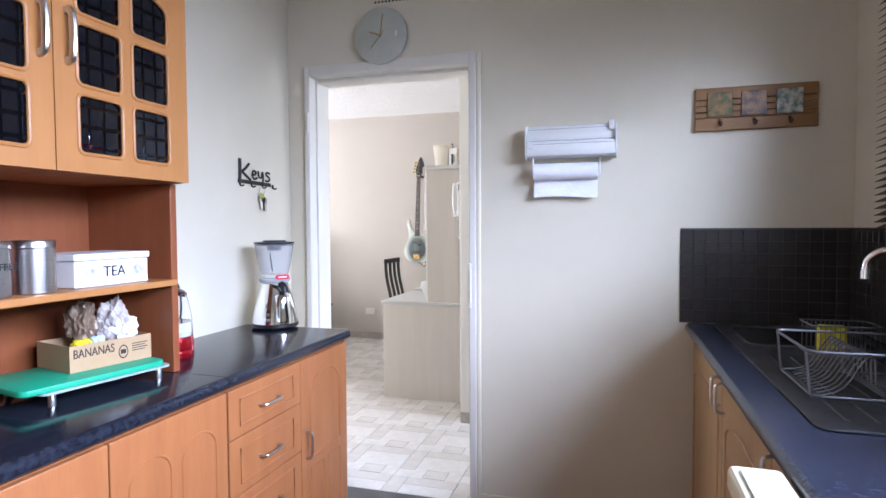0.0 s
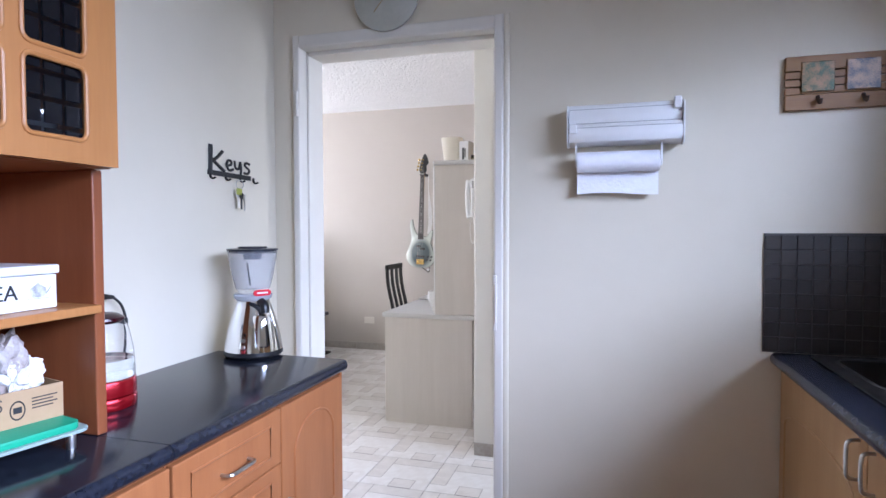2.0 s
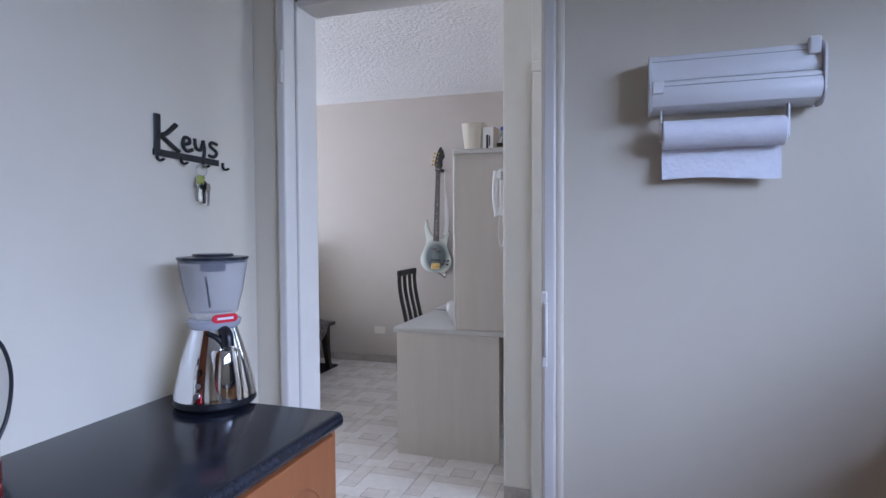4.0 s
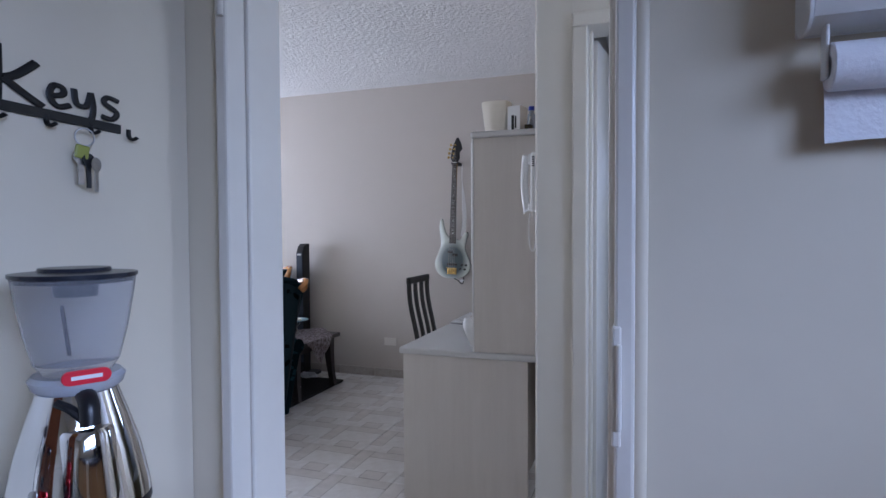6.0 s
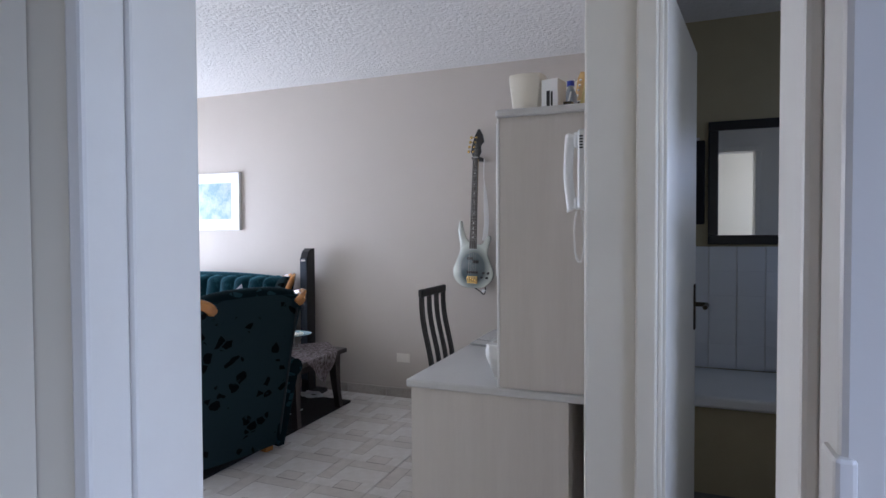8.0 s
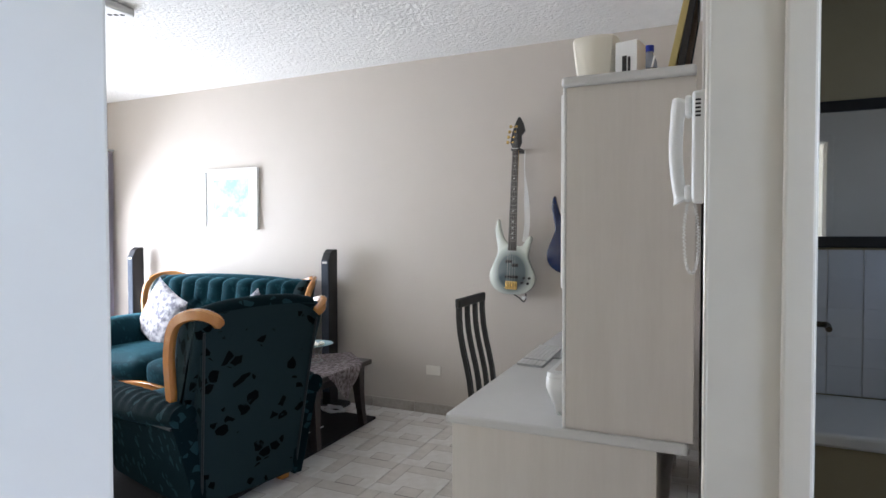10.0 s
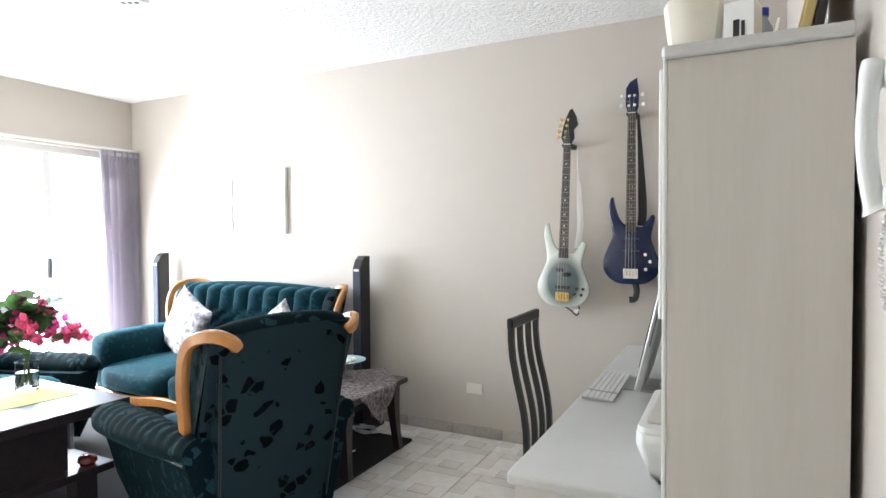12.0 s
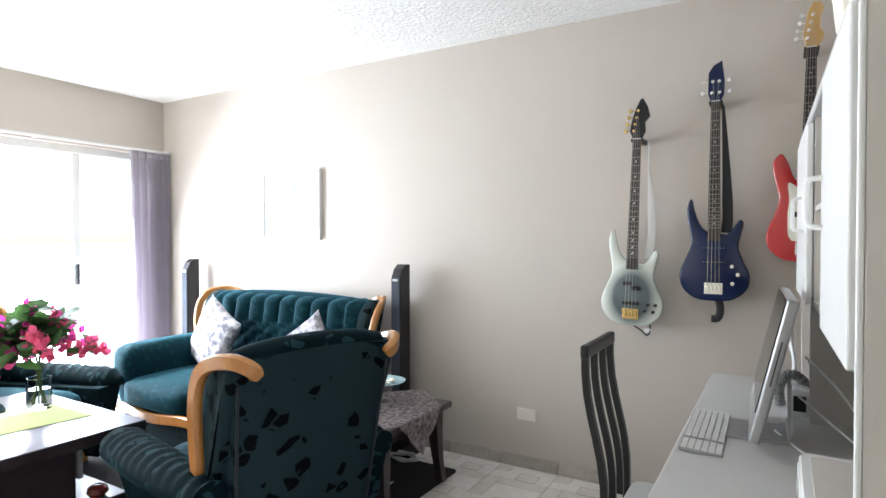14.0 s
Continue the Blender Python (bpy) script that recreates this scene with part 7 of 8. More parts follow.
for k in range(9):
    part("shell", crumple((0.055 * math.cos(k * 2.4) * (k % 3) / 2, 0.055 * math.sin(k * 2.4) * (k % 3) / 2, 0.122), 0.016, k + 2, 0.4, 2, (1.2, 1, 0.7)), M_POT, plate)

ct = thing("coffee_table", "dark wood coffee table with lower shelf", "coffee table", base=(-4.4, 4.4, 0))
part("top", slab(rounded(-5.0, 3.82, -3.955, 5.005, 0.008), 0.448, 0.502, 0.005), M_WENGE, ct)
part("lower_shelf", slab(rounded(-4.93, 3.88, -3.935, 4.90, 0.008), 0.165, 0.205, 0.005), M_WENGE, ct)
for a in ((-4.12, 4.20, -4.02, 4.72), (-4.95, 4.20, -4.85, 4.72)):
    part("leg_panel", box(a[0], a[1], 0.205, a[2], a[3], 0.4475, 0.004), M_WENGE, ct)
for a in ((-4.05, 3.95), (-4.05, 4.75), (-4.82, 3.95), (-4.82, 4.75)):
    part("foot_block", box(a[0] - 0.05, a[1], 0.0165, a[0] + 0.05, a[1] + 0.1, 0.1645, 0.004), M_WENGE, ct)
part("marble_panel", box(-4.85, 4.73, 0.30, -4.02, 4.75, 0.4475, 0.002), mat("grey_marble_inlay", (0.30, 0.28, 0.26), 0.3, second=(0.12, 0.11, 0.10), scale=10, amount=0.7), ct)
ash = thing("small_ornament", "small dark red ornament on the lower shelf", "ornament", m=pose(-4.0, 4.80, 0.2055))
smooth(part("bowl", lathe([(0, 0), (0.03, 0), (0.045, 0.02), (0.04, 0.04), (0.025, 0.05), (0, 0.05)], 24), mat("dark_red_glaze", (0.10, 0.012, 0.01), 0.2), ash))
runner = thing("table_runner", "pale green table runner on the coffee table", "runner", base=(-4.4, 4.7, 0.5025))
part("cloth", slab([(-4.75, 4.40), (-4.30, 4.45), (-4.235, 4.905), (-4.68, 4.90)], 0.5030, 0.5050, 0.0004), mat("pale_green_cloth", (0.42, 0.50, 0.16), 0.85, second=(0.50, 0.56, 0.24), scale=20, bump=0.3), runner)

# ---- vase of bougainvillea ----
M_LEAF = mat("rubbery_green_leaf", (0.035, 0.085, 0.035), 0.35, second=(0.06, 0.12, 0.05), scale=12, random_tint=0.25)
M_BRACT = mat("magenta_bract", (0.62, 0.05, 0.30), 0.6, second=(0.74, 0.13, 0.36), scale=14, random_tint=0.3)
M_BRACT2 = mat("coral_bract", (0.68, 0.09, 0.20), 0.6, second=(0.76, 0.18, 0.28), scale=14, random_tint=0.3)
for tm, tcol in ((M_LEAF, (0.10, 0.20, 0.06, 1)), (M_BRACT, (0.75, 0.06, 0.38, 1)), (M_BRACT2, (0.80, 0.12, 0.28, 1))):
    tn = tm.node_tree
    tb = tn.nodes.new("ShaderNodeBsdfTranslucent")
    tb.inputs["Color"].default_value = tcol
    tx = tn.nodes.new("ShaderNodeMixShader")
    tx.inputs[0].default_value = 0.5
    tn.links.new(tn.nodes["Principled BSDF"].outputs[0], tx.inputs[1])
    tn.links.new(tb.outputs[0], tx.inputs[2])
    tn.links.new(tx.outputs[0], tn.nodes["Material Output"].inputs["Surface"])
M_STEM = mat("green_stem", (0.06, 0.09, 0.03), 0.6)
VP = Vector((-4.58, 4.83, 0.5055))
vase = thing("glass_vase", "clear glass vase with water and stems", "vase", m=Matrix.Translation(VP))
vg = smooth(part("glass", lathe([(0, 0), (0.052, 0), (0.055, 0.004), (0.055, 0.155), (0.053, 0.157), (0.050, 0.154), (0.050, 0.014), (0, 0.012)], 36), M_THIN, vase))
vg.visible_shadow = False
vw = smooth(part("water", lathe([(0, 0.0125), (0.0495, 0.0145), (0.0495, 0.10), (0, 0.10)], 30), M_WATER, vase))
vw.visible_shadow = False
bouquet = thing("bougainvillea_bouquet", "bouquet of pink bougainvillea and thick green leaves", "flowers", m=Matrix.Translation(VP) @ Matrix.Diagonal((1.12, 1.12, 1.3, 1)))
rng = random.Random(4)


def leaf_mesh(l, w, curl):
    own = bmesh.new()
    prev = None
    for k in range(7):
        t = k / 6
        ww = w * math.sin(math.pi * min(0.97, 0.06 + t * 0.92)) ** 0.8
        z = curl * t * t
        ring = [own.verts.new((-ww, l * t, z + 0.15 * ww)), own.verts.new((0, l * t, z)), own.verts.new((ww, l * t, z + 0.15 * ww))]
        if prev:
            for i in range(2):
                own.faces.new((prev[i], prev[i + 1], ring[i + 1], ring[i]))
        prev = ring
    return own


leaf0, bract0 = None, {}
for s_ in range(16):
    ang = s_ * 2.4 + rng.uniform(-0.3, 0.3)
    reach = rng.uniform(0.05, 0.15) if s_ < 9 else rng.uniform(0.16, 0.26)
    hgt = rng.uniform(0.30, 0.42) if s_ < 9 else rng.uniform(0.17, 0.27)
    tip = Vector((reach * math.cos(ang), reach * math.sin(ang), hgt))
    pts = spline([(0.02 * math.cos(ang + 2), 0.02 * math.sin(ang + 2), 0.02), (0.01 * math.cos(ang), 0.01 * math.sin(ang), 0.15), tip * 0.6 + Vector((0, 0, 0.09)), tip], 6)
    smooth(part("stem", tube(pts, 0.0025, 6), M_STEM, bouquet))
    for k in range(14 if s_ < 9 else 5):
        if leaf0 is None:
            leaf0 = smooth(part("leaf", leaf_mesh(0.10, 0.033, -0.018), M_LEAF, bouquet), 80)
            lf = leaf0
        else:
            lf = new("leaf", leaf0.data)
            lf.parent = bouquet
        at = pts[rng.randrange(9, len(pts))] + Vector((rng.uniform(-0.03, 0.03), rng.uniform(-0.03, 0.03), rng.uniform(-0.02, 0.02)))
        lf.matrix_basis = Matrix.LocRotScale(at, Euler((rng.uniform(-0.2, 1.1), rng.uniform(-0.5, 0.5), rng.uniform(0, 6.28))), Vector((1, 1, 1)) * rng.uniform(0.7, 1.15))
    if s_ < 3:
        continue
    mt = M_BRACT2 if math.cos(ang - 0.6) > 0.3 else M_BRACT
    for k in range(20 if s_ >= 9 else 7):
        key = mt.name
        if key not in bract0:
            own = bmesh.new()
            for q in range(3):
                b = leaf_mesh(0.030, 0.013, 0.012)
                moved(b, pose(0, 0, 0, 40, 0, q * 120))
                join(own, b)
            bract0[key] = smooth(part("bract", own, mt, bouquet), 80)
            bf = bract0[key]
        else:
            bf = new("bract", bract0[key].data)
            bf.parent = bouquet
        at = pts[rng.randrange(11, len(pts))] + Vector((rng.gauss(0, 0.025), rng.gauss(0, 0.025), rng.gauss(0, 0.022)))
        bf.matrix_basis = Matrix.LocRotScale(at, Euler((rng.uniform(-1.2, 1.2), rng.uniform(-1.2, 1.2), rng.uniform(0, 6.28))), Vector((1, 1, 1)) * rng.uniform(0.8, 1.3))

# ---- patio door, curtain ----
M_ALUW = mat("white_aluminium", (0.72, 0.72, 0.71), 0.35, second=(0.68, 0.68, 0.67), scale=5)
patio = tagged(thing("window_2", "", "", base=(LX0 - 0.1, 4.95, 0)), "white aluminium sliding patio door in bright daylight", "patio door", kind="structure")
PXX = LX0 - 0.13
M_PATIO = mat("patio_glass", (1, 1, 1), 0.0, transmission=1.0, ior=1.04)
for y0, y1 in ((3.75, 3.81), (6.36, 6.42), (5.815, 5.875)):
    part("door_stile", box(PXX, y0, 0.04, PXX + 0.05, y1, 2.04, 0.004), M_ALUW, patio)
part("sill_track", box(PXX - 0.01, 3.75, -0.006, PXX + 0.06, 6.42, 0.04, 0.003), M_ALUW, patio)
part("head_track", box(PXX - 0.01, 3.75, 2.0405, PXX + 0.06, 6.42, 2.1, 0.003), M_ALUW, patio)
part("door_handle", box(PXX + 0.051, 5.833, 1.0, PXX + 0.08, 5.853, 1.16, 0.006), M_BLACK, patio, "black pull handle")
for y0, y1 in ((3.812, 5.813), (5.877, 6.358)):
    pn = part("pane", box(PXX + 0.022, y0, 0.042, PXX + 0.028, y1, 2.039), M_PATIO, patio)
    pn.visible_shadow = False
M_CURT = mat("mauve_grey_curtain", (0.60, 0.57, 0.62), 0.85, second=(0.66, 0.63, 0.68), scale=5, stretch=(2, 2, 0.4), bump=0.15, bump_scale=120, sheen=0.2)
cnt = M_CURT.node_tree
ctr = cnt.nodes.new("ShaderNodeBsdfTranslucent")
ctr.inputs["Color"].default_value = (0.62, 0.58, 0.64, 1)
cmx = cnt.nodes.new("ShaderNodeMixShader")
cmx.inputs[0].default_value = 0.4
cnt.links.new(cnt.nodes["Principled BSDF"].outputs[0], cmx.inputs[1])
cnt.links.new(ctr.outputs[0], cmx.inputs[2])
cnt.links.new(cmx.outputs[0], cnt.nodes["Material Output"].inputs["Surface"])


def curtain(y0, y1, label):
    g = thing("curtain", label, "curtain", base=(LX0 + 0.1, (y0 + y1) / 2, 0.03))
    own = bmesh.new()
    grid = []
    n = 90
    for j in range(33):
        t = j / 32
        z = 2.10 - 2.07 * t
        row_ = []
        for i in range(n + 1):
            u = i / n
            gather = 1.0 - 0.06 * math.sin(math.pi * min(1, t * 1.1))
            amp = 0.012 if t < 0.035 else 0.024 + 0.026 * min(1, t * 2)
            ph = u * math.pi * 2 * 6 + 0.9 * math.sin(u * 9 + t * 1.2)
            x = LX0 + 0.095 + amp * math.sin(ph) + (0.010 * math.sin(u * 150) if t < 0.06 else 0)
            row_.append(own.verts.new((x, (y0 + y1) / 2 + (u - 0.5) * (y1 - y0) * gather + 0.008 * math.cos(ph) + 0.02 * t * (u - 0.5), z)))
        grid.append(row_)
    for a, b in zip(grid, grid[1:]):
        for i in range(n):
            own.faces.new((a[i], a[i + 1], b[i + 1], b[i]))
    bmesh.ops.solidify(own, geom=own.faces[:], thickness=0.002)
    smooth(part("drape", own, M_CURT, g), 80)
    part("header_tape", box(LX0 + 0.088, y0 + 0.005, 2.05, LX0 + 0.102, y1 - 0.005, 2.085, 0.004), M_CURT, g)
    return g


curtain(6.175, 6.535, "mauve-grey gathered curtain drawn to the window corner")
rail = thing("curtain_rail", "white curtain rail above the patio door", "curtain rail", base=(LX0 + 0.09, 5.1, 2.12))
part("track", box(LX0 + 0.08, 3.6, 2.104, LX0 + 0.11, 6.545, 2.122, 0.003), M_ALUW, rail)
for yy in (3.7, 4.6, 5.5, 6.4):
    part("bracket", box(LX0, yy, 2.106, LX0 + 0.08, yy + 0.02, 2.12), M_ALUW, rail)

cl = thing("ceiling_light", "white ceiling light fitting with small spots", "ceiling light", base=(-3.95, 4.95, H))
part("housing", slab(rounded(-4.12, 4.83, -3.80, 5.06, 0.03), H - 0.045, H - 0.0005, 0.01, 3), M_WHITE, cl)
for k in range(3):
    smooth(part("spot_recess", moved(lathe([(0, -0.0465), (0.012, -0.0465), (0.014, -0.0445), (0, -0.0445)], 14), pose(-3.90 + 0.03 * k, 4.97 + 0.015 * k, H)), M_BLACK, cl))

# ---- lobby and bathroom ----
bd_ = tagged(thing("door_2", "", "", base=(-0.74, 4.2, 0)), "cream bathroom door standing open inwards", "door", kind="structure")
M_DOORP = mat("cream_door_paint", (0.70, 0.67, 0.61), 0.4, second=(0.66, 0.63, 0.57), scale=3)
dm = pose(-0.690, 4.185, 0.008, 0, 0, 82) @ Matrix.Translation((0, 0.036, 0))
part("leaf", moved(box(0, -0.036, 0, 0.755, 0.0, 2.02, 0.003), dm), M_DOORP, bd_)
smooth(part("handle", moved(tube(spline([(0.70, -0.036, 1.02), (0.70, -0.075, 1.02), (0.685, -0.085, 1.02), (0.60, -0.085, 1.02)], 5), 0.009, 8), dm), mat("dark_bronze", (0.05, 0.04, 0.03), 0.35, 1.0), bd_, "dark bronze lever handle"))
part("handle_plate", moved(box(0.68, -0.042, 0.92, 0.72, -0.0362, 1.10, 0.003), dm), mat("dark_bronze_plate", (0.05, 0.04, 0.03), 0.4, 1.0), bd_)
fr2 = tagged(thing("door_frame_2", "", "", base=(-0.745, 4.0, 0)), "cream gloss-painted bathroom door frame", "door frame", kind="structure")
part("jamb", box(-0.7665, BY - 0.016, 0, -0.7125, BY + 0.146, 2.035, 0.006), M_FRAME, fr2)
part("jamb", box(0.0195, BY - 0.016, 0, 0.065, BY + 0.146, 2.035, 0.006), M_FRAME, fr2)
part("head", box(-0.7665, BY - 0.0165, 2.0355, 0.065, BY + 0.1465, 2.085, 0.006), M_FRAME, fr2)
part("door_stop", box(-0.7123, BY + 0.05, 0, -0.700, BY + 0.09, 2.035, 0.003), M_FRAME, fr2)
tagged(part("trim_wall_end", tube([(PX0 + 0.002, BY + 0.002, 0.075), (PX0 + 0.002, BY + 0.002, H)], 0.007, 10), M_FRAME), "rounded plaster corner of the wall end", "trim", kind="structure")
wend = tagged(part("wall_end_face", box(PX0 + 0.003, BY - 0.004, 0.0, PX1 + 0.002, BY + 0.001, H), M_FRAME), "cream painted face of the wall end", "wall", kind="structure")
tagged(part("floor_bathroom", box(PX1 + 0.002, BY + 0.15, -0.05, BX1, BY1, 0.001), M_KFLOOR), "dark bathroom floor", "floor", kind="structure")
mir = thing("bathroom_mirror", "large bathroom mirror in a black frame", "mirror", base=(0.15, BY1, 1.22))
MX0, MX1, MZ0, MZ1 = -0.472, 0.72, 1.24, 1.965
part("mirror_glass", box(MX0 + 0.05, BY1 - 0.016, MZ0 + 0.05, MX1 - 0.05, BY1 - 0.012, MZ1 - 0.05), mat("mirror_silver", (0.85, 0.85, 0.85), 0.02, 1.0), mir)
for a in ((MX0, MZ0, MX1, MZ0 + 0.055), (MX0, MZ1 - 0.055, MX1, MZ1), (MX0, MZ0 + 0.0555, MX0 + 0.055, MZ1 - 0.0555), (MX1 - 0.055, MZ0 + 0.0555, MX1, MZ1 - 0.0555)):
    part("frame_rail", box(a[0], BY1 - 0.03, a[1], a[2], BY1 - 0.001, a[3], 0.006), M_BLACK, mir)
towel = thing("hand_towel", "dark hand towel hanging beside the mirror", "towel", base=(-0.47, BY1, 1.4))
part("cloth", box(-0.58, BY1 - 0.03, 1.36, -0.49, BY1 - 0.008, 1.86, 0.008), mat("black_towel", (0.015, 0.015, 0.018), 0.95), towel)
part("peg", box(-0.55, BY1 - 0.03, 1.861, -0.52, BY1, 1.875), M_STEEL, towel)
bath = thing("bathtub", "white bathtub along the bathroom wall", "bathtub", base=(0.1, 5.8, 0))
bt = slab(rounded(PX1 + 0.01, 5.52, BX1 - 0.01, BY1 - 0.012, 0.03), 0.44, 0.50, 0.015, 3)
part("rim", bt, M_WHITE, bath)
part("side_panel", box(PX1 + 0.01, 5.55, 0.001, BX1 - 0.01, 5.58, 0.4395), M_BWALL, bath)
mat_ = thing("bath_mat", "dark red bath mat on the floor", "bath mat", base=(-0.2, 5.1, 0.002))
part("pile", slab(rounded(-0.50, 4.85, 0.1, 5.35, 0.03), 0.002, 0.014, 0.004), mat("dark_red_pile", (0.16, 0.02, 0.015), 0.95, second=(0.10, 0.012, 0.01), scale=50, bump=0.8), mat_)
soap = thing("soap_niche", "recessed soap holder with turquoise soap", "soap dish", base=(-0.02, BY1, 0.64))
part("holder", box(-0.07, BY1 - 0.02, 0.62, 0.06, BY1 - 0.0125, 0.76, 0.004), M_WHITE, soap)
part("soap", box(-0.035, BY1 - 0.045, 0.64, 0.025, BY1 - 0.021, 0.67, 0.008), mat("turquoise_soap", (0.1, 0.45, 0.42), 0.4), soap)

# ---- pieces: tiles of floor, skirting and splashbacks ----
M_BTILE = mat("white_glazed_tile", (0.66, 0.68, 0.72), 0.15, random_tint=0.04)
bwall_tiles = tagged(new("bathroom_wall_tiles"), "white glazed bathroom wall tiles", "tiles", kind="structure")
part("grout_bed", box(PX1 + 0.003, BY1 - 0.006, 0.5, BX1, BY1 - 0.0005, 1.225), M_GREYTOP, bwall_tiles)
tile_me = None
for i in range(11):
    for j in range(5):
        if tile_me is None:
            o = part("tile", box(-0.073, -0.0065, -0.073, 0.073, 0, 0.073, 0.002, 1), M_BTILE, bwall_tiles)
            tile_me = o.data
        else:
            o = new("tile", tile_me)
            o.parent = bwall_tiles
        o.location = (PX1 + 0.077 + i * 0.15, BY1 - 0.0061, 0.575 + j * 0.145)

M_MOSAIC = mat("dark_brown_mosaic_tile", (0.024, 0.020, 0.019), 0.32, second=(0.032, 0.027, 0.025), scale=20, random_tint=0.18)
M_MGROUT = mat("grey_mosaic_grout", (0.085, 0.08, 0.078), 0.8)
sp1 = tagged(thing("splashback", "", ""), "dark brown mosaic tile splashback with grey grout", "splashback", kind="structure")
part("grout_bed", box(0.337, KY1 - 0.006, RZ, KX1, KY1 - 0.0003, 1.296), M_MGROUT, sp1)
part("grout_bed", box(KX1 - 0.006, 1.9, RZ + 0.001, KX1 - 0.0003, KY1 - 0.0065, 1.296), M_MGROUT, sp1)
ms = {}
for wallk in (0, 1):
    for i in range(13):
        for j in range(8):
            if wallk not in ms:
                dims = (-0.0222, -0.0075, -0.0226, 0.0222, 0, 0.0226) if wallk == 0 else (-0.0075, -0.0222, -0.0226, 0, 0.0222, 0.0226)
                o = part("tile", box(*dims, 0.0012, 1), M_MOSAIC, sp1)
                ms[wallk] = o.data
            else:
                o = new("tile", ms[wallk])
                o.parent = sp1
            z = RZ + 0.028 + j * 0.0475
            o.location = (0.362 + i * 0.0467, KY1 - 0.002, z) if wallk == 0 else (KX1 - 0.002, KY1 - 0.034 - i * 0.0467, z)


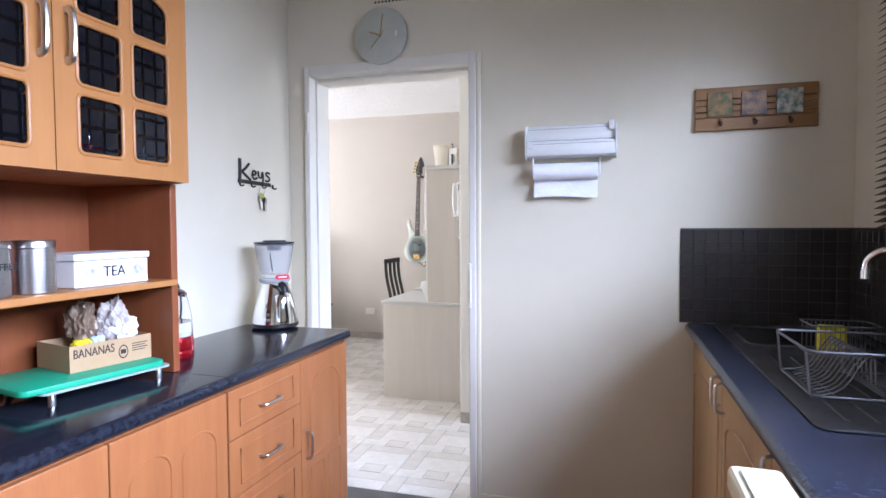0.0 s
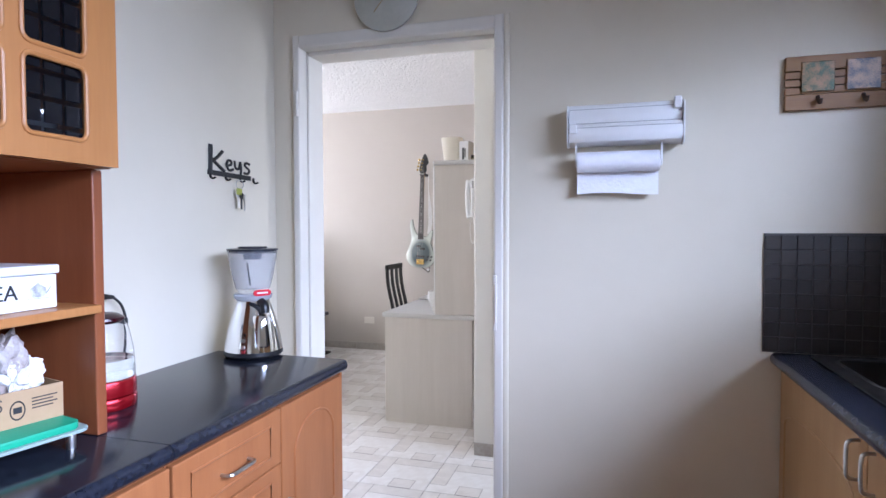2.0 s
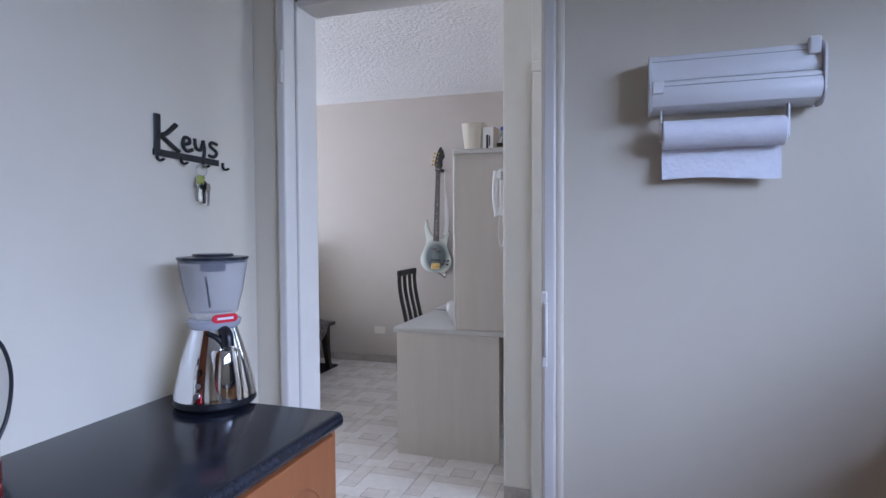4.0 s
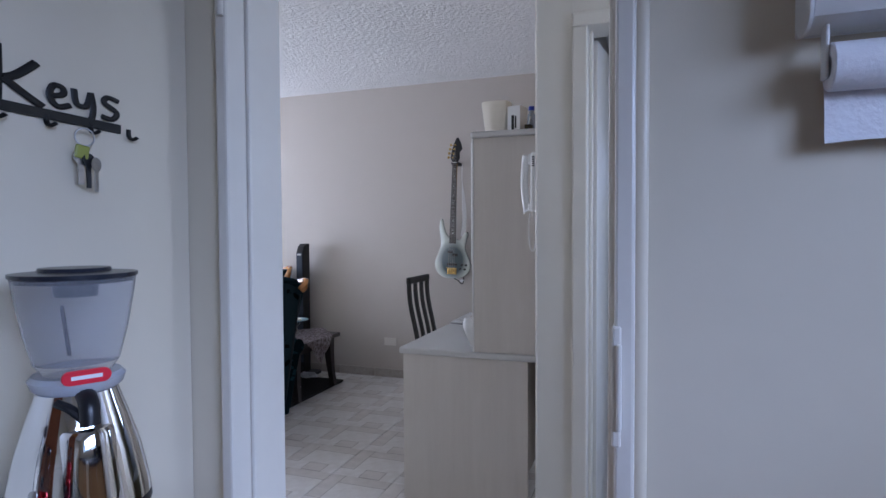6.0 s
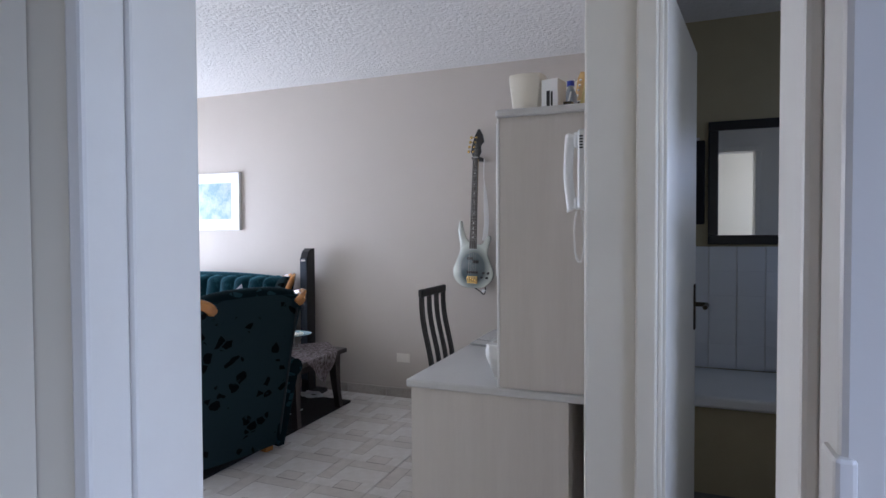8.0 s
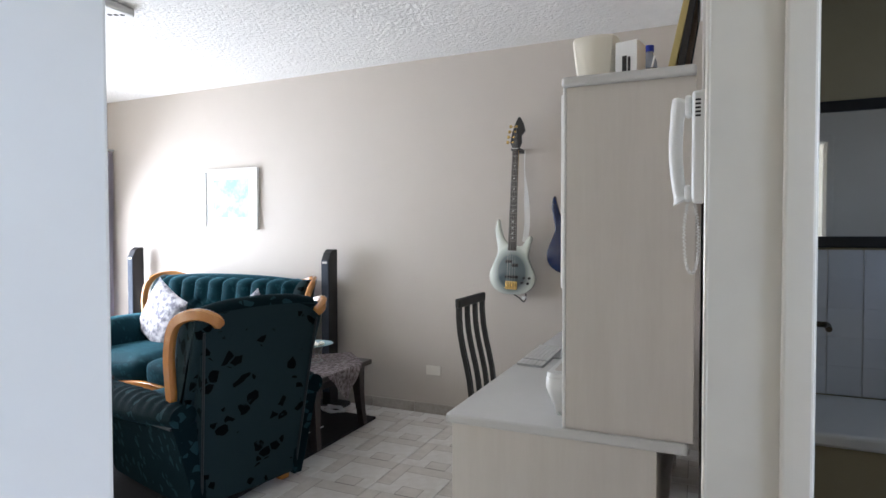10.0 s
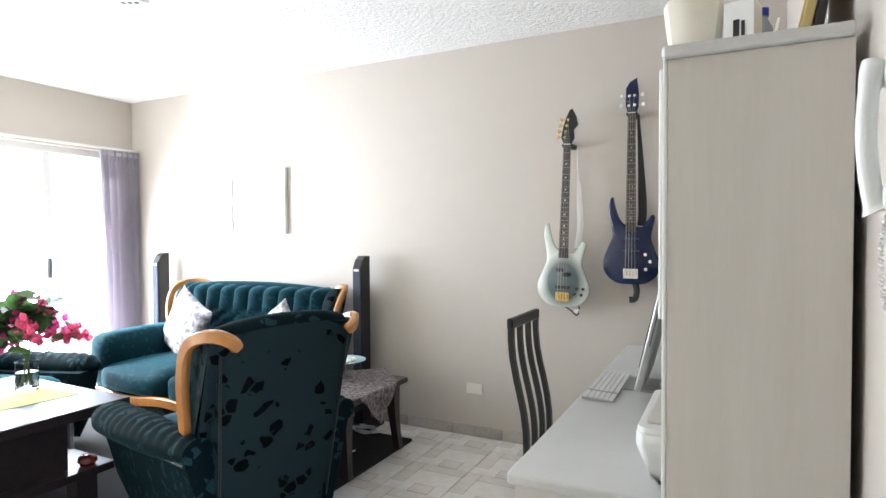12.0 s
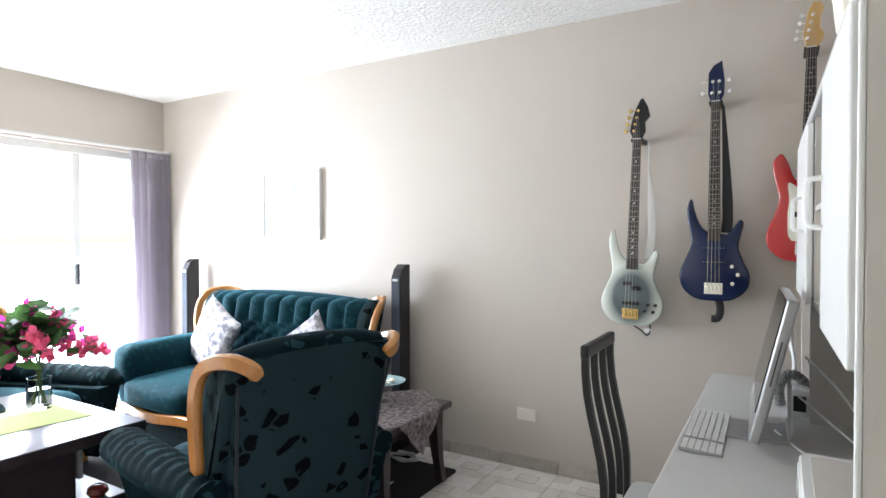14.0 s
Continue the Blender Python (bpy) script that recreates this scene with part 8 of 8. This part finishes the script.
def patterned_tile():
    """A printed tile: a pale square in a pinwheel of four grey-veined strips with fine dark outlines."""
    m = mat("printed_floor_tile", (0.6, 0.58, 0.54), 0.25)
    nt = m.node_tree
    p = nt.nodes["Principled BSDF"]
    tc = nt.nodes.new("ShaderNodeTexCoord")
    sep = nt.nodes.new("ShaderNodeSeparateXYZ")
    nt.links.new(tc.outputs["Object"], sep.inputs[0])

    def op(kind, a, b=None, c=None):
        nd = nt.nodes.new("ShaderNodeMath")
        nd.operation = kind
        for i, v in enumerate((a, b, c)):
            if v is None:
                continue
            if isinstance(v, (int, float)):
                nd.inputs[i].default_value = v
            else:
                nt.links.new(v, nd.inputs[i])
        return nd.outputs[0]
    X, Y = sep.outputs["X"], sep.outputs["Y"]

    def rect(x0, x1, y0, y1):
        """Distance inside a rectangle: positive within it."""
        dx = op("SUBTRACT", (x1 - x0) / 2, op("ABSOLUTE", op("SUBTRACT", X, (x0 + x1) / 2)))
        dy = op("SUBTRACT", (y1 - y0) / 2, op("ABSOLUTE", op("SUBTRACT", Y, (y0 + y1) / 2)))
        return op("MINIMUM", dx, dy)
    h, s_ = 0.1765, 0.085
    strips = [rect(-h, -h + s_, -h + s_, h + 0.05), rect(-h + s_, h + 0.05, h - s_, h + 0.05)]
    band = op("MAXIMUM", strips[0], strips[1])
    inner = rect(-0.02, 0.10, -0.175, -0.08)
    band = op("MAXIMUM", band, inner)
    mask = op("GREATER_THAN", band, 0.0)
    line = op("LESS_THAN", op("ABSOLUTE", band), 0.0018)
    n1 = nt.nodes.new("ShaderNodeTexNoise")
    n1.inputs["Scale"].default_value, n1.inputs["Detail"].default_value, n1.inputs["Distortion"].default_value = 9, 8, 1.6
    nt.links.new(tc.outputs["Object"], n1.inputs["Vector"])
    cr = nt.nodes.new("ShaderNodeValToRGB")
    cr.color_ramp.elements[0].position, cr.color_ramp.elements[0].color = 0.35, (0.625, 0.59, 0.55, 1)
    cr.color_ramp.elements[1].position, cr.color_ramp.elements[1].color = 0.65, (0.70, 0.665, 0.625, 1)
    nt.links.new(n1.outputs["Fac"], cr.inputs["Fac"])
    cl = nt.nodes.new("ShaderNodeValToRGB")
    cl.color_ramp.elements[0].position, cl.color_ramp.elements[0].color = 0.3, (0.68, 0.65, 0.61, 1)
    cl.color_ramp.elements[1].position, cl.color_ramp.elements[1].color = 0.6, (0.76, 0.74, 0.71, 1)
    nt.links.new(n1.outputs["Fac"], cl.inputs["Fac"])
    m1 = nt.nodes.new("ShaderNodeMix")
    m1.data_type = "RGBA"
    nt.links.new(mask, m1.inputs["Factor"])
    nt.links.new(cl.outputs["Color"], m1.inputs["A"])
    nt.links.new(cr.outputs["Color"], m1.inputs["B"])
    m2 = nt.nodes.new("ShaderNodeMix")
    m2.data_type = "RGBA"
    m2.inputs["B"].default_value = (0.20, 0.18, 0.16, 1)
    nt.links.new(op("MULTIPLY", line, 0.65), m2.inputs["Factor"])
    nt.links.new(m1.outputs["Result"], m2.inputs["A"])
    nt.links.new(m2.outputs["Result"], p.inputs["Base Color"])
    return m


M_FTILE = patterned_tile()
PIT = 0.356
ft = {}
for i in range(-15, 6):
    for j in range(-3, 8):
        x0, y0 = -1.035 + i * PIT, 3.87 + j * PIT
        if x0 > PX0 and y0 + PIT > BY + 0.16:
            continue
        ya = max(y0, KY1 + 0.033)
        yb = min(y0 + PIT, LY1)
        if yb - ya < 0.03 or x0 < LX0 - PIT or x0 > BX1:
            continue
        key = (round(ya - y0, 3), round(yb - y0, 3))
        if key not in ft:
            o = part("tile", box(-PIT / 2 + 0.0015, ya - y0 - PIT / 2 + 0.0015, -0.006, PIT / 2 - 0.0015, yb - y0 - PIT / 2 - 0.0015, 0.0, 0.0012, 1), M_FTILE, floor_living)
            ft[key] = o.data
        else:
            o = new("tile", ft[key])
            o.parent = floor_living
        o.location = (x0 + PIT / 2, y0 + PIT / 2, 0)
M_SKT = mat("marbled_skirting_tile", (0.52, 0.48, 0.43), 0.3, second=(0.36, 0.32, 0.28), scale=9, amount=0.7, random_tint=0.12)
sk = tagged(thing("skirting_living", "", ""), "marbled tile skirting along the living room wall", "baseboard", kind="structure")
sk_me = None
n_sk = int((PX0 - LX0) / PIT)
for i in range(n_sk + 1):
    if sk_me is None:
        o = part("tile", box(-PIT / 2 + 0.001, -0.009, 0, PIT / 2 - 0.001, 0, 0.075, 0.002, 1), M_SKT, sk)
        sk_me = o.data
    else:
        o = new("tile", sk_me)
        o.parent = sk
    o.location = (-1.035 + PIT / 2 - i * PIT, LY1 - 0.0005, 0.0005)
part("wall_end_tile", box(PX0 - 0.002, BY - 0.012, 0.0005, PX1 - 0.01, BY - 0.0045, 0.075, 0.002), M_SKT, sk)
